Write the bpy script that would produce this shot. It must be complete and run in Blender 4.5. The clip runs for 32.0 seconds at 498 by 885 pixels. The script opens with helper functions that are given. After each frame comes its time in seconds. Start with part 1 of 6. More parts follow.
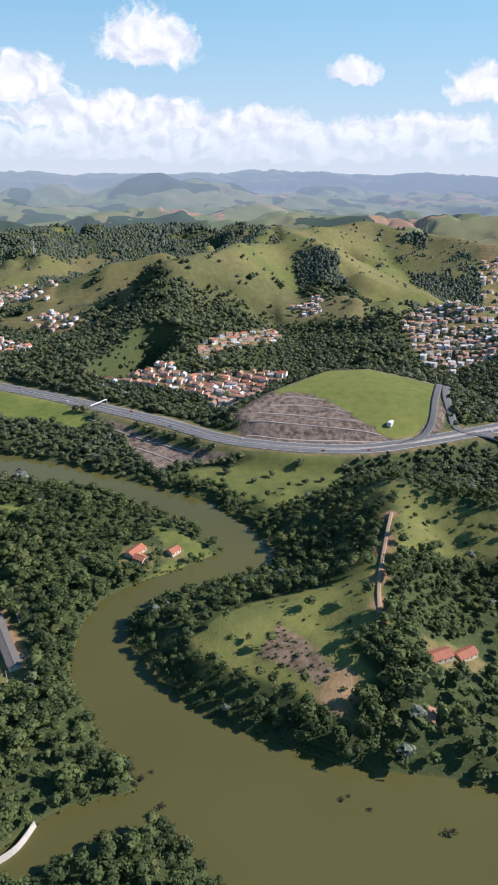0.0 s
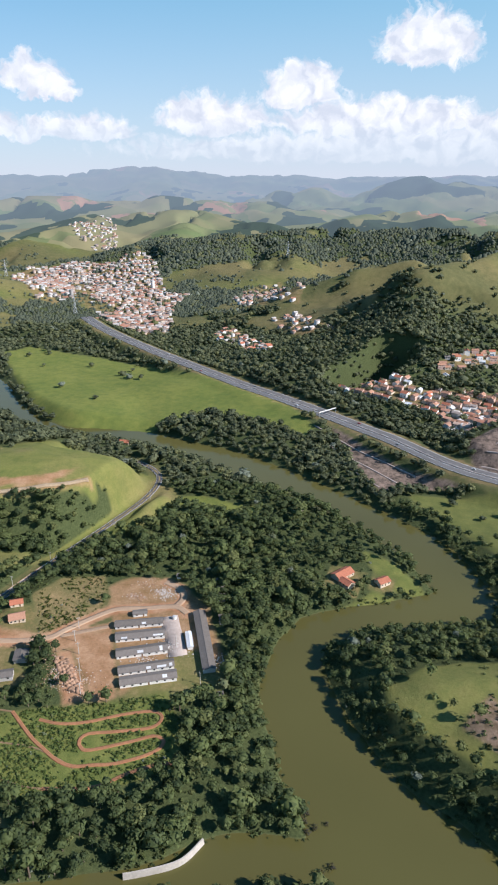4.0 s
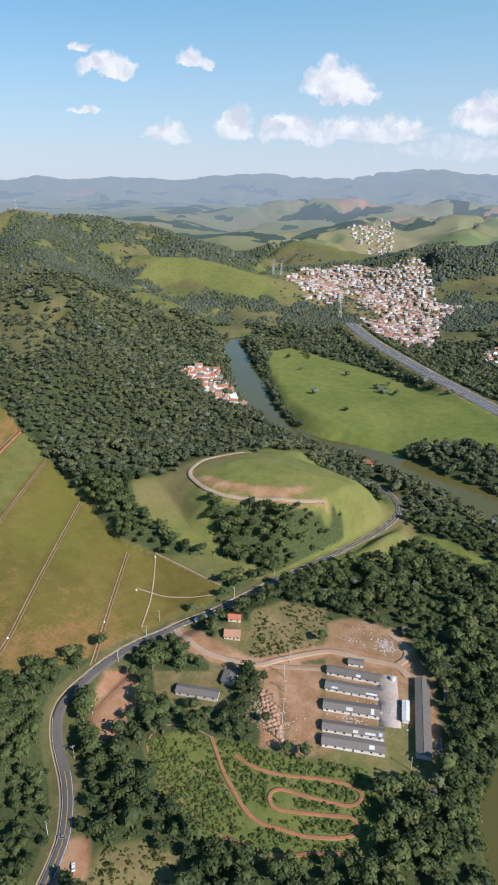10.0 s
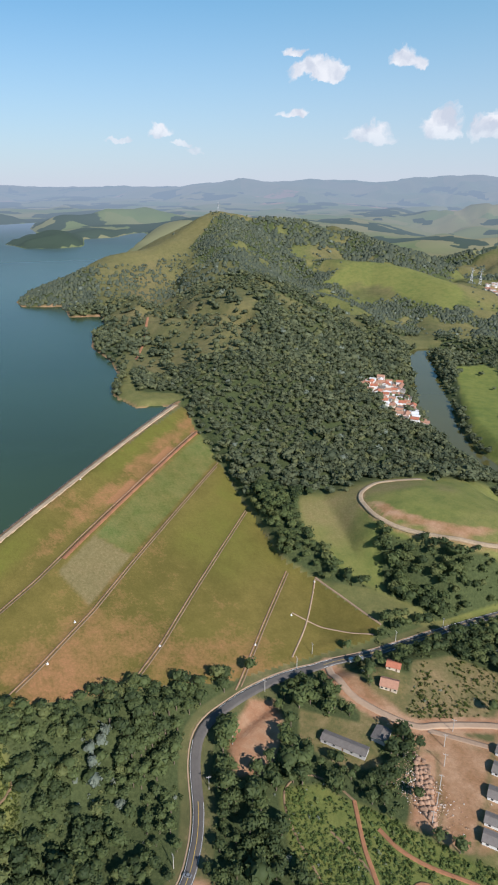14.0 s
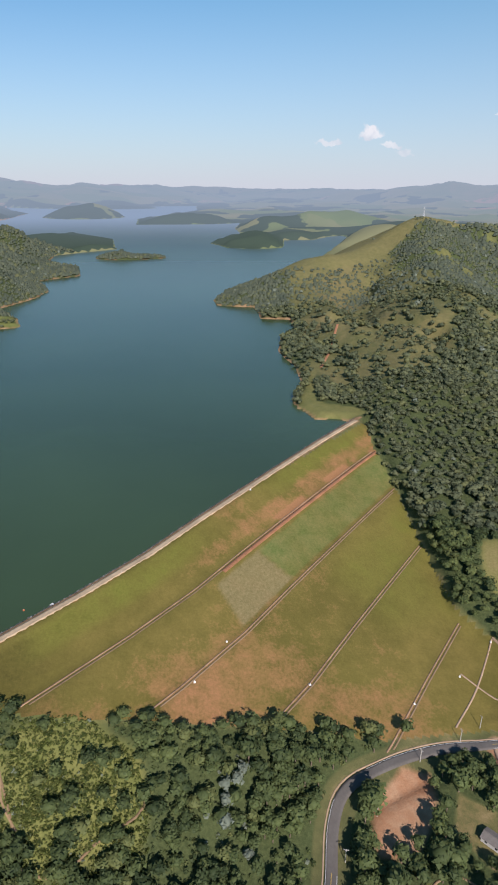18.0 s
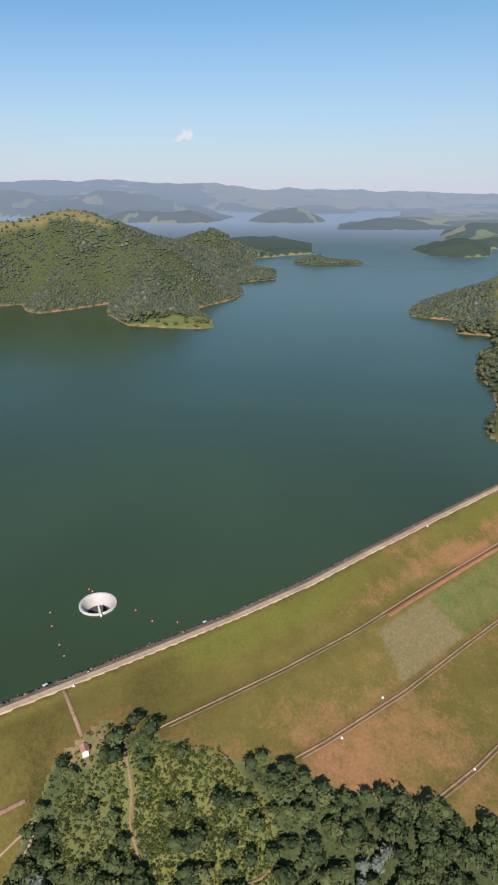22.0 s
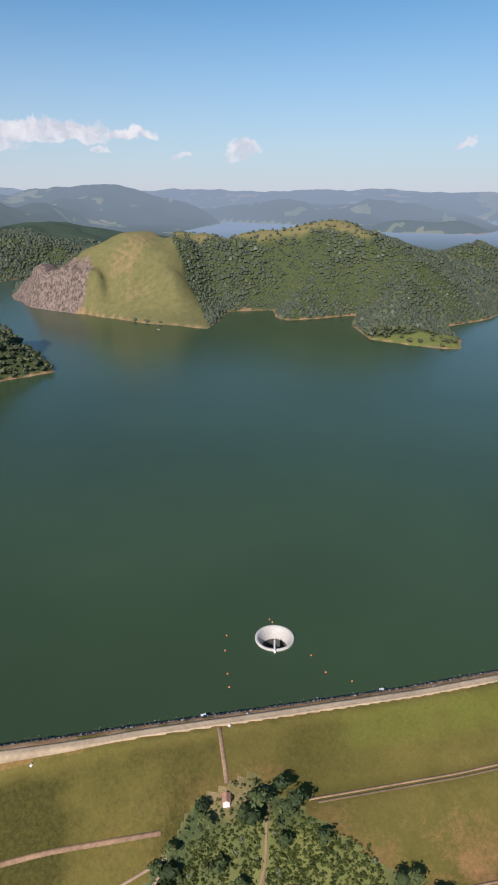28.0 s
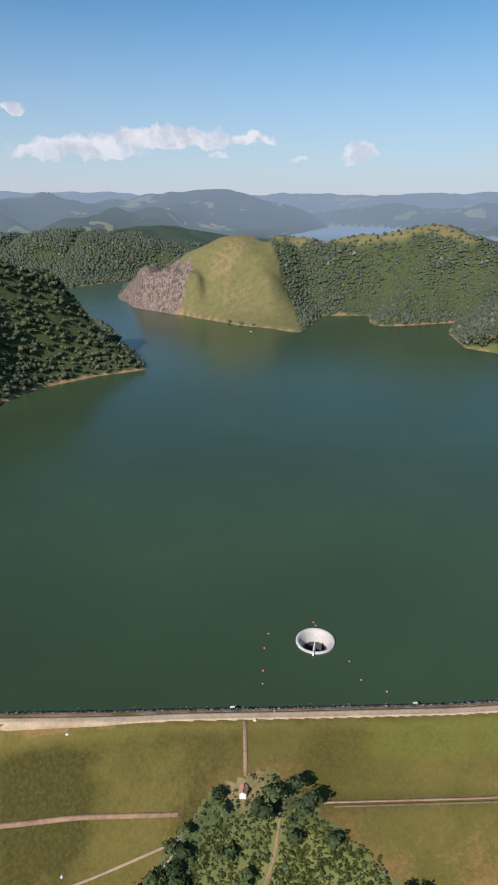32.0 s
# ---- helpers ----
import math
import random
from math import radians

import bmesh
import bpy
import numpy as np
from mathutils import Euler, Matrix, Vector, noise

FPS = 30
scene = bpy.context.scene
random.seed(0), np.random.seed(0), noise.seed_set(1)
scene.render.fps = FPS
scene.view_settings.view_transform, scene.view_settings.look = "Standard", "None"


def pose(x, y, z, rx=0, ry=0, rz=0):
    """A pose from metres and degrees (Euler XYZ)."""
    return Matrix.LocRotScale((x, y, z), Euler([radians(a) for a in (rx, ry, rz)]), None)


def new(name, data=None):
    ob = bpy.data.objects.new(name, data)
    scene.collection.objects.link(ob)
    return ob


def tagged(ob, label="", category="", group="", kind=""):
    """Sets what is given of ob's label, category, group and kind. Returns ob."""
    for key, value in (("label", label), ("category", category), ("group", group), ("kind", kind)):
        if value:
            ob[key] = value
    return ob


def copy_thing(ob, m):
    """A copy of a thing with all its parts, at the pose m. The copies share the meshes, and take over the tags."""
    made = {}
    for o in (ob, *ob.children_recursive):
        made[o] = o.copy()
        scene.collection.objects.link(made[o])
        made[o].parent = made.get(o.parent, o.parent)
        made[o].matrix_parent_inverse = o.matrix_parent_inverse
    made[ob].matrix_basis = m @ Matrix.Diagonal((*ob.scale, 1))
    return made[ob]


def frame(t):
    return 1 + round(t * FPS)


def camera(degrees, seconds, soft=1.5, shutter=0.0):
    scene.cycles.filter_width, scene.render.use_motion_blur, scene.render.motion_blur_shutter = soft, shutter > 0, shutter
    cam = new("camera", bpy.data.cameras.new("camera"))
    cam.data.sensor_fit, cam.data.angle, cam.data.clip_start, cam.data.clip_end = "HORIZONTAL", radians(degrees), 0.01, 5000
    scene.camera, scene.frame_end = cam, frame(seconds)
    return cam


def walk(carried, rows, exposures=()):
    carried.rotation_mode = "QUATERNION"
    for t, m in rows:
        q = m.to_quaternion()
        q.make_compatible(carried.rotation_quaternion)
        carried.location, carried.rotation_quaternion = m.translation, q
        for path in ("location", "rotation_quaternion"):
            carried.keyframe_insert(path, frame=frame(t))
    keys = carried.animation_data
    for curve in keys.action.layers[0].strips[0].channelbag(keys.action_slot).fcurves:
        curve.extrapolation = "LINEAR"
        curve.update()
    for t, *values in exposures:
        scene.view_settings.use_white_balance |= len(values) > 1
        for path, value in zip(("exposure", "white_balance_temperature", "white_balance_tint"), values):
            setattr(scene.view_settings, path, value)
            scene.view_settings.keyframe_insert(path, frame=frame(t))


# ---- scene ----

# ---------------------------------------------------------------- camera
cam = camera(42.27, 32.0, soft=2.0)
# seconds, x, y, z, heading, tilt, lean
PATH = [
    (0.0, 0.0, 0.0, 300.0, -0.00, -22.53, 0.33), (1.0, -0.3, 7.3, 300.5, 5.59, -22.50, 0.29), (2.0, -1.2, 14.2, 301.2, 10.96, -22.46, 0.20),
    (3.0, -2.9, 21.2, 302.1, 16.20, -22.41, 0.11), (4.0, -5.4, 28.2, 303.0, 21.33, -22.37, 0.06), (5.0, -8.2, 35.2, 303.8, 25.68, -22.35, 0.01),
    (6.0, -11.6, 42.2, 304.5, 29.66, -22.33, -0.01), (7.0, -15.5, 48.6, 305.5, 33.58, -22.30, 0.05), (8.0, -20.5, 54.3, 306.5, 37.46, -22.28, 0.14),
    (9.0, -26.2, 60.2, 307.2, 40.68, -22.27, 0.20), (10.0, -32.4, 65.8, 307.7, 44.42, -22.26, 0.24), (11.0, -38.8, 71.3, 308.2, 48.43, -22.24, 0.19),
    (12.0, -45.4, 76.5, 308.8, 52.55, -22.22, 0.06), (13.0, -52.3, 81.3, 309.5, 56.73, -22.19, -0.02), (14.0, -59.5, 85.4, 310.4, 60.87, -22.16, -0.02),
    (15.0, -67.0, 88.7, 311.2, 64.88, -22.13, 0.04), (16.0, -75.0, 91.3, 312.0, 69.01, -22.11, 0.15), (17.0, -82.9, 93.6, 312.6, 73.23, -22.08, 0.30),
    (18.0, -91.2, 95.8, 313.1, 77.53, -22.04, 0.36), (19.0, -99.7, 97.7, 313.4, 81.90, -21.98, 0.30), (20.0, -107.9, 99.3, 313.8, 86.27, -21.91, 0.25),
    (21.0, -116.2, 100.1, 314.3, 90.43, -21.84, 0.25), (22.0, -124.7, 99.7, 314.5, 94.41, -21.78, 0.27), (23.0, -133.5, 98.6, 314.8, 98.33, -21.72, 0.33),
    (24.0, -141.9, 97.3, 315.5, 102.20, -21.64, 0.38), (25.0, -149.9, 97.0, 316.6, 106.25, -21.54, 0.35), (26.0, -156.3, 99.1, 317.7, 110.15, -21.43, 0.28),
    (27.0, -161.3, 103.4, 318.4, 113.63, -21.32, 0.24), (28.0, -165.2, 109.0, 319.0, 116.79, -21.22, 0.22), (29.0, -168.3, 115.4, 319.2, 119.53, -21.12, 0.16),
    (30.0, -171.3, 122.9, 319.5, 121.69, -21.02, 0.09), (31.0, -173.7, 130.4, 319.8, 124.01, -20.95, 0.01), (32.0, -175.2, 138.3, 320.1, 126.33, -20.92, -0.06),
]
walk(cam, [(t, pose(x, y, z, 90 + tilt, 0, head) @ pose(0, 0, 0, 0, 0, lean))
           for t, x, y, z, head, tilt, lean in PATH],
     exposures=[(0, 0.50, 5950, 16), (9, 0.38, 5950, 14), (14, 0.28, 5950, 14), (19, 0.24, 6200, 19), (25, 0.20, 6200, 19), (32, 0.14, 6000, 16)])

# ---------------------------------------------------------------- light
SUN_AWAY = Vector((-1.0, -0.04))          # the way the shadows fall on the ground
SUN_HEIGHT = 35.0
sun_to = Vector((-SUN_AWAY.x, -SUN_AWAY.y, math.tan(radians(SUN_HEIGHT)) * SUN_AWAY.length)).normalized()
sun = new("sun", bpy.data.lights.new("sun", "SUN"))
sun.data.energy, sun.data.angle, sun.data.color = 5.0, radians(0.53), (1.0, 0.93, 0.82)
sun.rotation_euler = sun_to.to_track_quat("Z", "Y").to_euler()


class Nodes:
    """Short hand for node trees."""

    def __init__(self, tree):
        self.tree = tree

    def add(self, kind, **values):
        node = self.tree.nodes.new("ShaderNode" + kind)
        for key, value in values.items():
            if key in ("operation", "blend_type", "data_type", "attribute_name", "noise_dimensions", "feature",
                       "sky_type", "sun_disc", "sun_elevation", "sun_rotation", "altitude", "air_density",
                       "dust_density", "ozone_density", "use_clamp", "interpolation_type", "attribute_type"):
                setattr(node, key, value)
            else:
                self.put(node, key, value)
        return node

    def put(self, node, key, value):
        socket = node.inputs[int(key[1:])] if key[0] == "i" and key[1:].isdigit() else node.inputs[key]
        if isinstance(value, bpy.types.NodeSocket):
            self.tree.links.new(value, socket)
        elif isinstance(value, bpy.types.Node):
            self.tree.links.new(value.outputs[0], socket)
        else:
            socket.default_value = value

    def math(self, operation, a, b=0.0, c=0.0, clamp=False):
        return self.add("Math", operation=operation, use_clamp=clamp, i0=a, i1=b, i2=c).outputs[0]

    def vec(self, operation, a, b=(0, 0, 0), c=(0, 0, 0)):
        return self.add("VectorMath", operation=operation, i0=a, i1=b, i2=c)

    def mix(self, fac, a, b, blend="MIX"):
        node = self.add("MixRGB", blend_type=blend, Fac=fac)
        for key, value in (("Color1", a), ("Color2", b)):
            self.put(node, key, (*value, 1.0) if isinstance(value, tuple) and len(value) == 3 else value)
        return node.outputs[0]

    def ramp(self, value, low, high, a=0.0, b=1.0):
        node = self.add("MapRange", i0=value, i1=low, i2=high, i3=a, i4=b)
        node.clamp = True
        return node.outputs[0]

    def noise(self, scale, detail=3.0, rough=0.55, vector=None, distortion=0.0):
        node = self.add("TexNoise", Scale=scale, Detail=detail, Roughness=rough, Distortion=distortion)
        if vector is not None:
            self.put(node, "Vector", vector)
        return node.outputs[0]


# azimuth, height, half width, half height of each cumulus, in degrees
CLOUDS_NEAR_SUN = [(7.9, 9.4, 4.3, 2.6), (17.7, 6.5, 3.1, 2.1), (10.8, 4.3, 10.2, 1.9), (-0.3, 3.6, 6.7, 1.7),
                   (-8.1, 7.5, 2.4, 1.2), (-17.6, 6.3, 3.0, 1.8), (-12.3, 3.2, 9.9, 1.6), (37.7, 7.1, 3.1, 1.6),
                   (5.0, 2.2, 30.0, 1.7), (24.1, 4.5, 5.4, 2.0), (16.3, 6.7, 2.6, 2.0), (35.6, 3.6, 4.8, 1.3)]
CLOUDS_MIDDLE = [(55.4, 7.9, 2.6, 0.9), (48.7, 8.4, 1.5, 0.9), (57.3, 5.0, 1.3, 0.5), (51.3, 3.5, 2.0, 1.0),
                 (45.8, 3.9, 1.6, 1.7), (41.4, 3.8, 2.4, 1.5), (38.1, 7.4, 1.5, 1.5), (36.6, 6.0, 2.4, 0.8),
                 (31.8, 3.4, 1.8, 1.3), (38.5, 3.2, 1.8, 0.9), (57.1, 9.2, 0.9, 0.5), (67.9, 3.7, 1.2, 0.7),
                 (66.0, 2.7, 1.1, 0.3)]
CLOUDS_AWAY = [(99.9, 3.7, 0.8, 0.4), (71.2, 2.9, 1.1, 0.3), (65.1, 2.2, 0.8, 0.3), (117.4, 3.1, 1.6, 1.0),
               (133.2, 4.3, 6.5, 1.1), (140.0, 3.4, 6.0, 1.0), (126.4, 4.2, 2.3, 0.6), (137.0, 3.1, 1.6, 0.5),
               (144.5, 6.3, 1.0, 0.5), (129.1, 3.1, 1.1, 0.4), (122.4, 2.9, 0.7, 0.3)]


def make_world():
    world = bpy.data.worlds.new("sky")
    world.use_nodes = True
    scene.world = world
    world.node_tree.nodes.clear()
    n = Nodes(world.node_tree)
    sky = n.add("TexSky", sky_type="NISHITA", sun_disc=False, sun_elevation=radians(SUN_HEIGHT),
                sun_rotation=math.atan2(sun_to.x, sun_to.y), altitude=700.0, air_density=1.0, dust_density=0.3,
                ozone_density=3.0)
    way = n.add("TexCoord").outputs["Generated"]
    split = n.add("SeparateXYZ", i0=way)
    side = n.math("MULTIPLY", n.math("ARCTAN2", n.math("MULTIPLY", split.outputs[0], -1.0), split.outputs[1]), 57.2958)
    up = n.math("MULTIPLY", n.math("ARCSINE", split.outputs[2]), 57.2958)
    flat = n.add("CombineXYZ", i0=side, i1=up, i2=0.0).outputs[0]
    # billows push the outline of every cloud about
    big = n.add("TexNoise", Scale=0.5, Detail=4.5, Roughness=0.55)
    n.put(big, "Vector", flat)
    push = n.vec("MULTIPLY_ADD", big.outputs[1], (2.8, 2.4, 0.0), (-1.4, -1.2, 0.0)).outputs[0]
    bent = n.vec("ADD", flat, push).outputs[0]
    thick = None
    for a, e, w, h in CLOUDS_NEAR_SUN + CLOUDS_MIDDLE + CLOUDS_AWAY:
        e = e - h * 0.25
        spot = n.vec("MULTIPLY_ADD", bent, (1 / w, 1 / h, 0.0), (-a / w, -e / h, 0.0)).outputs[0]
        # a cloud reaches less far down than up: its base is flat
        spot = n.vec("MAXIMUM", n.vec("MULTIPLY", spot, (1.0, 0.85, 0.0)).outputs[0], n.vec("MULTIPLY", spot, (-1.0, -2.1, 0.0)).outputs[0]).outputs[0]
        here = n.math("SUBTRACT", 1.0, n.vec("LENGTH", spot).outputs[1])
        thick = here if thick is None else n.math("MAXIMUM", thick, here)
    fine = n.noise(1.3, 5.0, 0.58, bent)
    body = n.math("ADD", thick, n.math("MULTIPLY", n.math("SUBTRACT", fine, 0.5), 0.75))
    cover = n.ramp(body, 0.0, 0.28)
    # bright heads towards the sun, grey bases
    p1 = n.noise(0.6, 4.0, 0.5, bent)
    p2 = n.noise(0.6, 4.0, 0.5, n.vec("ADD", bent, (-0.5, 0.6, 0.0)).outputs[0])
    lit = n.ramp(n.math("SUBTRACT", p1, p2), -0.18, 0.14)
    white = n.mix(lit, (6.2, 6.5, 6.9), (8.9, 8.8, 8.5))
    # paler and milkier towards the sun's side
    blue = n.mix(1.0, sky.outputs[0], (0.54, 0.98, 1.04), "MULTIPLY")
    milk = n.math("MULTIPLY", n.ramp(side, 115.0, -5.0, 0.0, 0.62), n.ramp(up, 40.0, 12.0))
    blue = n.mix(milk, blue, (2.8, 5.9, 7.1))
    veil = n.math("POWER", n.ramp(up, -1.0, 17.0, 1.0, 0.0), 1.5)
    hazy = n.mix(n.math("MULTIPLY", veil, 0.95), blue, (6.4, 6.45, 6.8))
    cover = n.math("MULTIPLY", cover, n.ramp(up, 0.6, 4.2, 0.15, 0.96))
    col = n.mix(cover, hazy, white)
    back = n.add("Background", Color=col, Strength=0.085)
    out = n.add("OutputWorld")
    n.tree.links.new(back.outputs[0], out.inputs[0])


make_world()

# ---------------------------------------------------------------- numbers of the land
C0 = np.array((-90.0, 90.0))
EYE_Z = 310.0
LAKE, RIVER = 60.0, -3.0
_table = np.random.default_rng(3).random((256, 256))


def lattice(x, y):
    xi, yi = np.floor(x).astype(int), np.floor(y).astype(int)
    fx, fy = x - xi, y - yi
    fx, fy = fx * fx * (3 - 2 * fx), fy * fy * (3 - 2 * fy)
    a, b = _table[xi % 256, yi % 256], _table[(xi + 1) % 256, yi % 256]
    c, d = _table[xi % 256, (yi + 1) % 256], _table[(xi + 1) % 256, (yi + 1) % 256]
    return (a * (1 - fx) + b * fx) * (1 - fy) + (c * (1 - fx) + d * fx) * fy


def fbm(x, y, size, octaves=4, shift=0.0):
    """Noise between about -1 and 1, with waves of that size and smaller."""
    total, amp, norm = 0.0, 1.0, 0.0
    for k in range(octaves):
        f = 2.0 ** k / size
        total = total + amp * (lattice(x * f + 17.3 * k + shift, y * f - 9.1 * k + shift * 1.7) * 2 - 1)
        norm += amp
        amp *= 0.5
    return total / norm * 1.6


def smooth(v, low, high):
    s = np.clip((v - low) / (high - low), 0, 1)
    return s * s * (3 - 2 * s)


def line_dist(x, y, pts, values=None):
    """The distance to a polyline, and a value that runs along it."""
    best = np.full(np.shape(x), 1e9)
    val = np.zeros(np.shape(x))
    for i in range(len(pts) - 1):
        (ax, ay), (bx, by) = pts[i][:2], pts[i + 1][:2]
        dx, dy = bx - ax, by - ay
        s = np.clip(((x - ax) * dx + (y - ay) * dy) / (dx * dx + dy * dy + 1e-9), 0, 1)
        d = np.hypot(x - ax - s * dx, y - ay - s * dy)
        near = d < best
        best = np.where(near, d, best)
        if values is not None:
            val = np.where(near, values[i] + (values[i + 1] - values[i]) * s, val)
    return best, val


def inside(x, y, poly):
    hit = np.zeros(np.shape(x), bool)
    for i in range(len(poly)):
        (ax, ay), (bx, by) = poly[i][:2], poly[i - 1][:2]
        if ay == by:
            continue
        hit ^= ((ay > y) != (by > y)) & (x < (bx - ax) * (y - ay) / (by - ay) + ax)
    return hit


def depth_in(x, y, poly):
    """The distance to a polygon's edge: positive inside."""
    d, _ = line_dist(x, y, list(poly) + [poly[0]])
    return np.where(inside(x, y, poly), d, -d)


def curve(pts, step=6.0):
    """A smooth line through points."""
    p = np.array(pts, float)
    q = np.vstack([2 * p[0] - p[1], p, 2 * p[-1] - p[-2]])
    out = []
    for i in range(1, len(q) - 2):
        n = max(2, int(np.hypot(*(q[i + 1] - q[i])[:2]) / step))
        for s in np.arange(n) / n:
            a, b, c, d = q[i - 1], q[i], q[i + 1], q[i + 2]
            out.append(0.5 * (2 * b + (c - a) * s + (2 * a - 5 * b + 4 * c - d) * s * s + (3 * b - a - 3 * c + d) * s ** 3))
    out.append(p[-1])
    return np.array(out)


# middle of the river and half of its width
RIVER_LINE = curve([(240, 195, 45), (129, 200, 46), (62, 215, 46), (12, 234, 42), (-30, 262, 34), (-62, 296, 26), (-88, 330, 25),
                    (-103, 368, 18), (-98, 402, 17), (-55, 437, 16), (-10, 466, 20), (0, 486, 24), (-22, 522, 24), (-60, 560, 23), (-132, 602, 22),
                    (-207, 635, 25), (-268, 660, 24), (-327, 674, 21), (-397, 682, 22), (-459, 677, 20), (-515, 667, 18), (-572, 678, 18),
                    (-675, 738, 22), (-802, 836, 24), (-929, 937, 20), (-985, 990, 15), (-960, 1030, 12), (-880, 1040, 8)], 12)
INLET = curve([(-25, 248, 16), (-53, 237, 10), (-75, 228, 13), (-97, 216, 13), (-122, 197, 9), (-150, 180, 10), (-190, 158, 9)], 6)
CREEK = curve([(-150, 1010, 19), (-175, 960, 20), (-200, 925, 16)], 12)

# the dam: along and across its crest
DAM_U, DAM_N = np.array((-0.66, 0.751)), np.array((0.751, 0.66))
DAM_ACROSS = [-420, -314, -308, -297, -265, -257, -221, -213, -170, -162, -114, -106, -70, -20]
DAM_HEIGHT = [18, 60, 65.8, 66, 52.4, 52, 38.4, 38, 24.4, 24, 10.4, 10, 2, 1]
DAM_BOW = ([113, 163, 200, 270, 350, 410, 470, 530, 600, 670, 760], [-8.5, -5, -3, 1.5, 6, 6.5, 2.5, -0.5, -3.5, -6, -7])
DAM_GRASS = [(-732, 372), (-671, 361), (-610, 357), (-532, 347), (-450, 337), (-419, 349), (-352, 362), (-344, 345), (-350, 300), (-349, 262),
             (-349, 238), (-359, 167), (-366, 101), (-369, 31), (-372, 7), (-348, -12), (-331, -15), (-307, -25),
             (-250, -40), (-190, -90), (-100, -260), (-20, -400), (-150, -420), (-400, -5)]

NORTH = [(-738, 369), (-754, 318), (-794, 307), (-867, 335), (-971, 360), (-1070, 361), (-1165, 385), (-1227, 433), (-1318, 447), (-1336, 389),
         (-1468, 413), (-1498, 331), (-1570, 334), (-1728, 413), (-1977, 577), (-2236, 777), (-2807, 1076), (-3250, 1290), (-3359, 1309), (-3330, 1220),
         (-3138, 1070), (-3140, 930), (-2790, 830), (-2740, 700), (-2800, 600), (-3031, 564), (-3300, 680), (-3560, 810), (-3964, 864), (-4498, 1005),
         (-4379, 781), (-4376, 314), (-5030, 360), (-5600, 620), (-6500, 1000), (-8000, 1200), (-12000, 800), (-20000, 0),
         (-20000, 20000), (6000, 20000), (6000, -200), (-100, 200)]
PENINSULA = [(-1319, -1056), (-1302, -871), (-1285, -700), (-1290, -552), (-1380, -580), (-1496, -615), (-1564, -527), (-1475, -486), (-1450, -451), (-1585, -338),
             (-1453, -298), (-1351, -233), (-1330, -150), (-1341, -66), (-1431, -77), (-1541, -133), (-1676, -64), (-1768, -40), (-1951, -81), (-2044, 26),
             (-2233, 22), (-2380, -90), (-2612, -72), (-2819, 150), (-3310, 150), (-3735, -45), (-3300, -500), (-2600, -1000),
             (-2000, -1250), (-1600, -1400), (-1400, -1200)]
SOUTH = [(-560, -590), (-644, -622), (-713, -643), (-824, -624), (-893, -588), (-925, -640), (-959, -702), (-1029, -813), (-1120, -940), (-1180, -1150), (-1280, -1500),
         (-1800, -1480), (-2300, -1300), (-2900, -1400), (-3600, -1900), (-4300, -2500), (-5600, -2900), (-9000, -5000), (-9000, -20000),
         (9000, -20000), (6000, -300), (-100, -500), (-300, -560)]
WEST_SHORE = [(-4900, -1250), (-4936, -942), (-4942, -552), (-5991, -474), (-7108, -835), (-9000, -900), (-12000, -1300), (-20000, -1500), (-20000, -9000),
              (-7000, -5000), (-6100, -3600), (-5800, -2600), (-5600, -2000)]
# middle and half sizes of the islands
ISLANDS = [(-2490, 195, 62, 125), (-5380, -20, 340, 300), (-6900, 150, 90, 260)]

HIGHWAY = curve([(620, 900), (430, 790), (303, 731), (208, 690), (132, 664), (50, 667), (-27, 690), (-101, 742), (-134, 762), (-254, 832), (-355, 884), (-450, 938), (-600, 1026),
                 (-742, 1120), (-860, 1215)], 14)

ROAD = curve([(-190, 60), (-222, 115), (-247, 153), (-263, 168), (-282, 179), (-310, 190), (-326, 203), (-335, 227), (-342, 267), (-341, 304), (-334, 340),
              (-327, 410), (-318, 478), (-314, 537), (-323, 577), (-347, 599), (-380, 610)], 5)
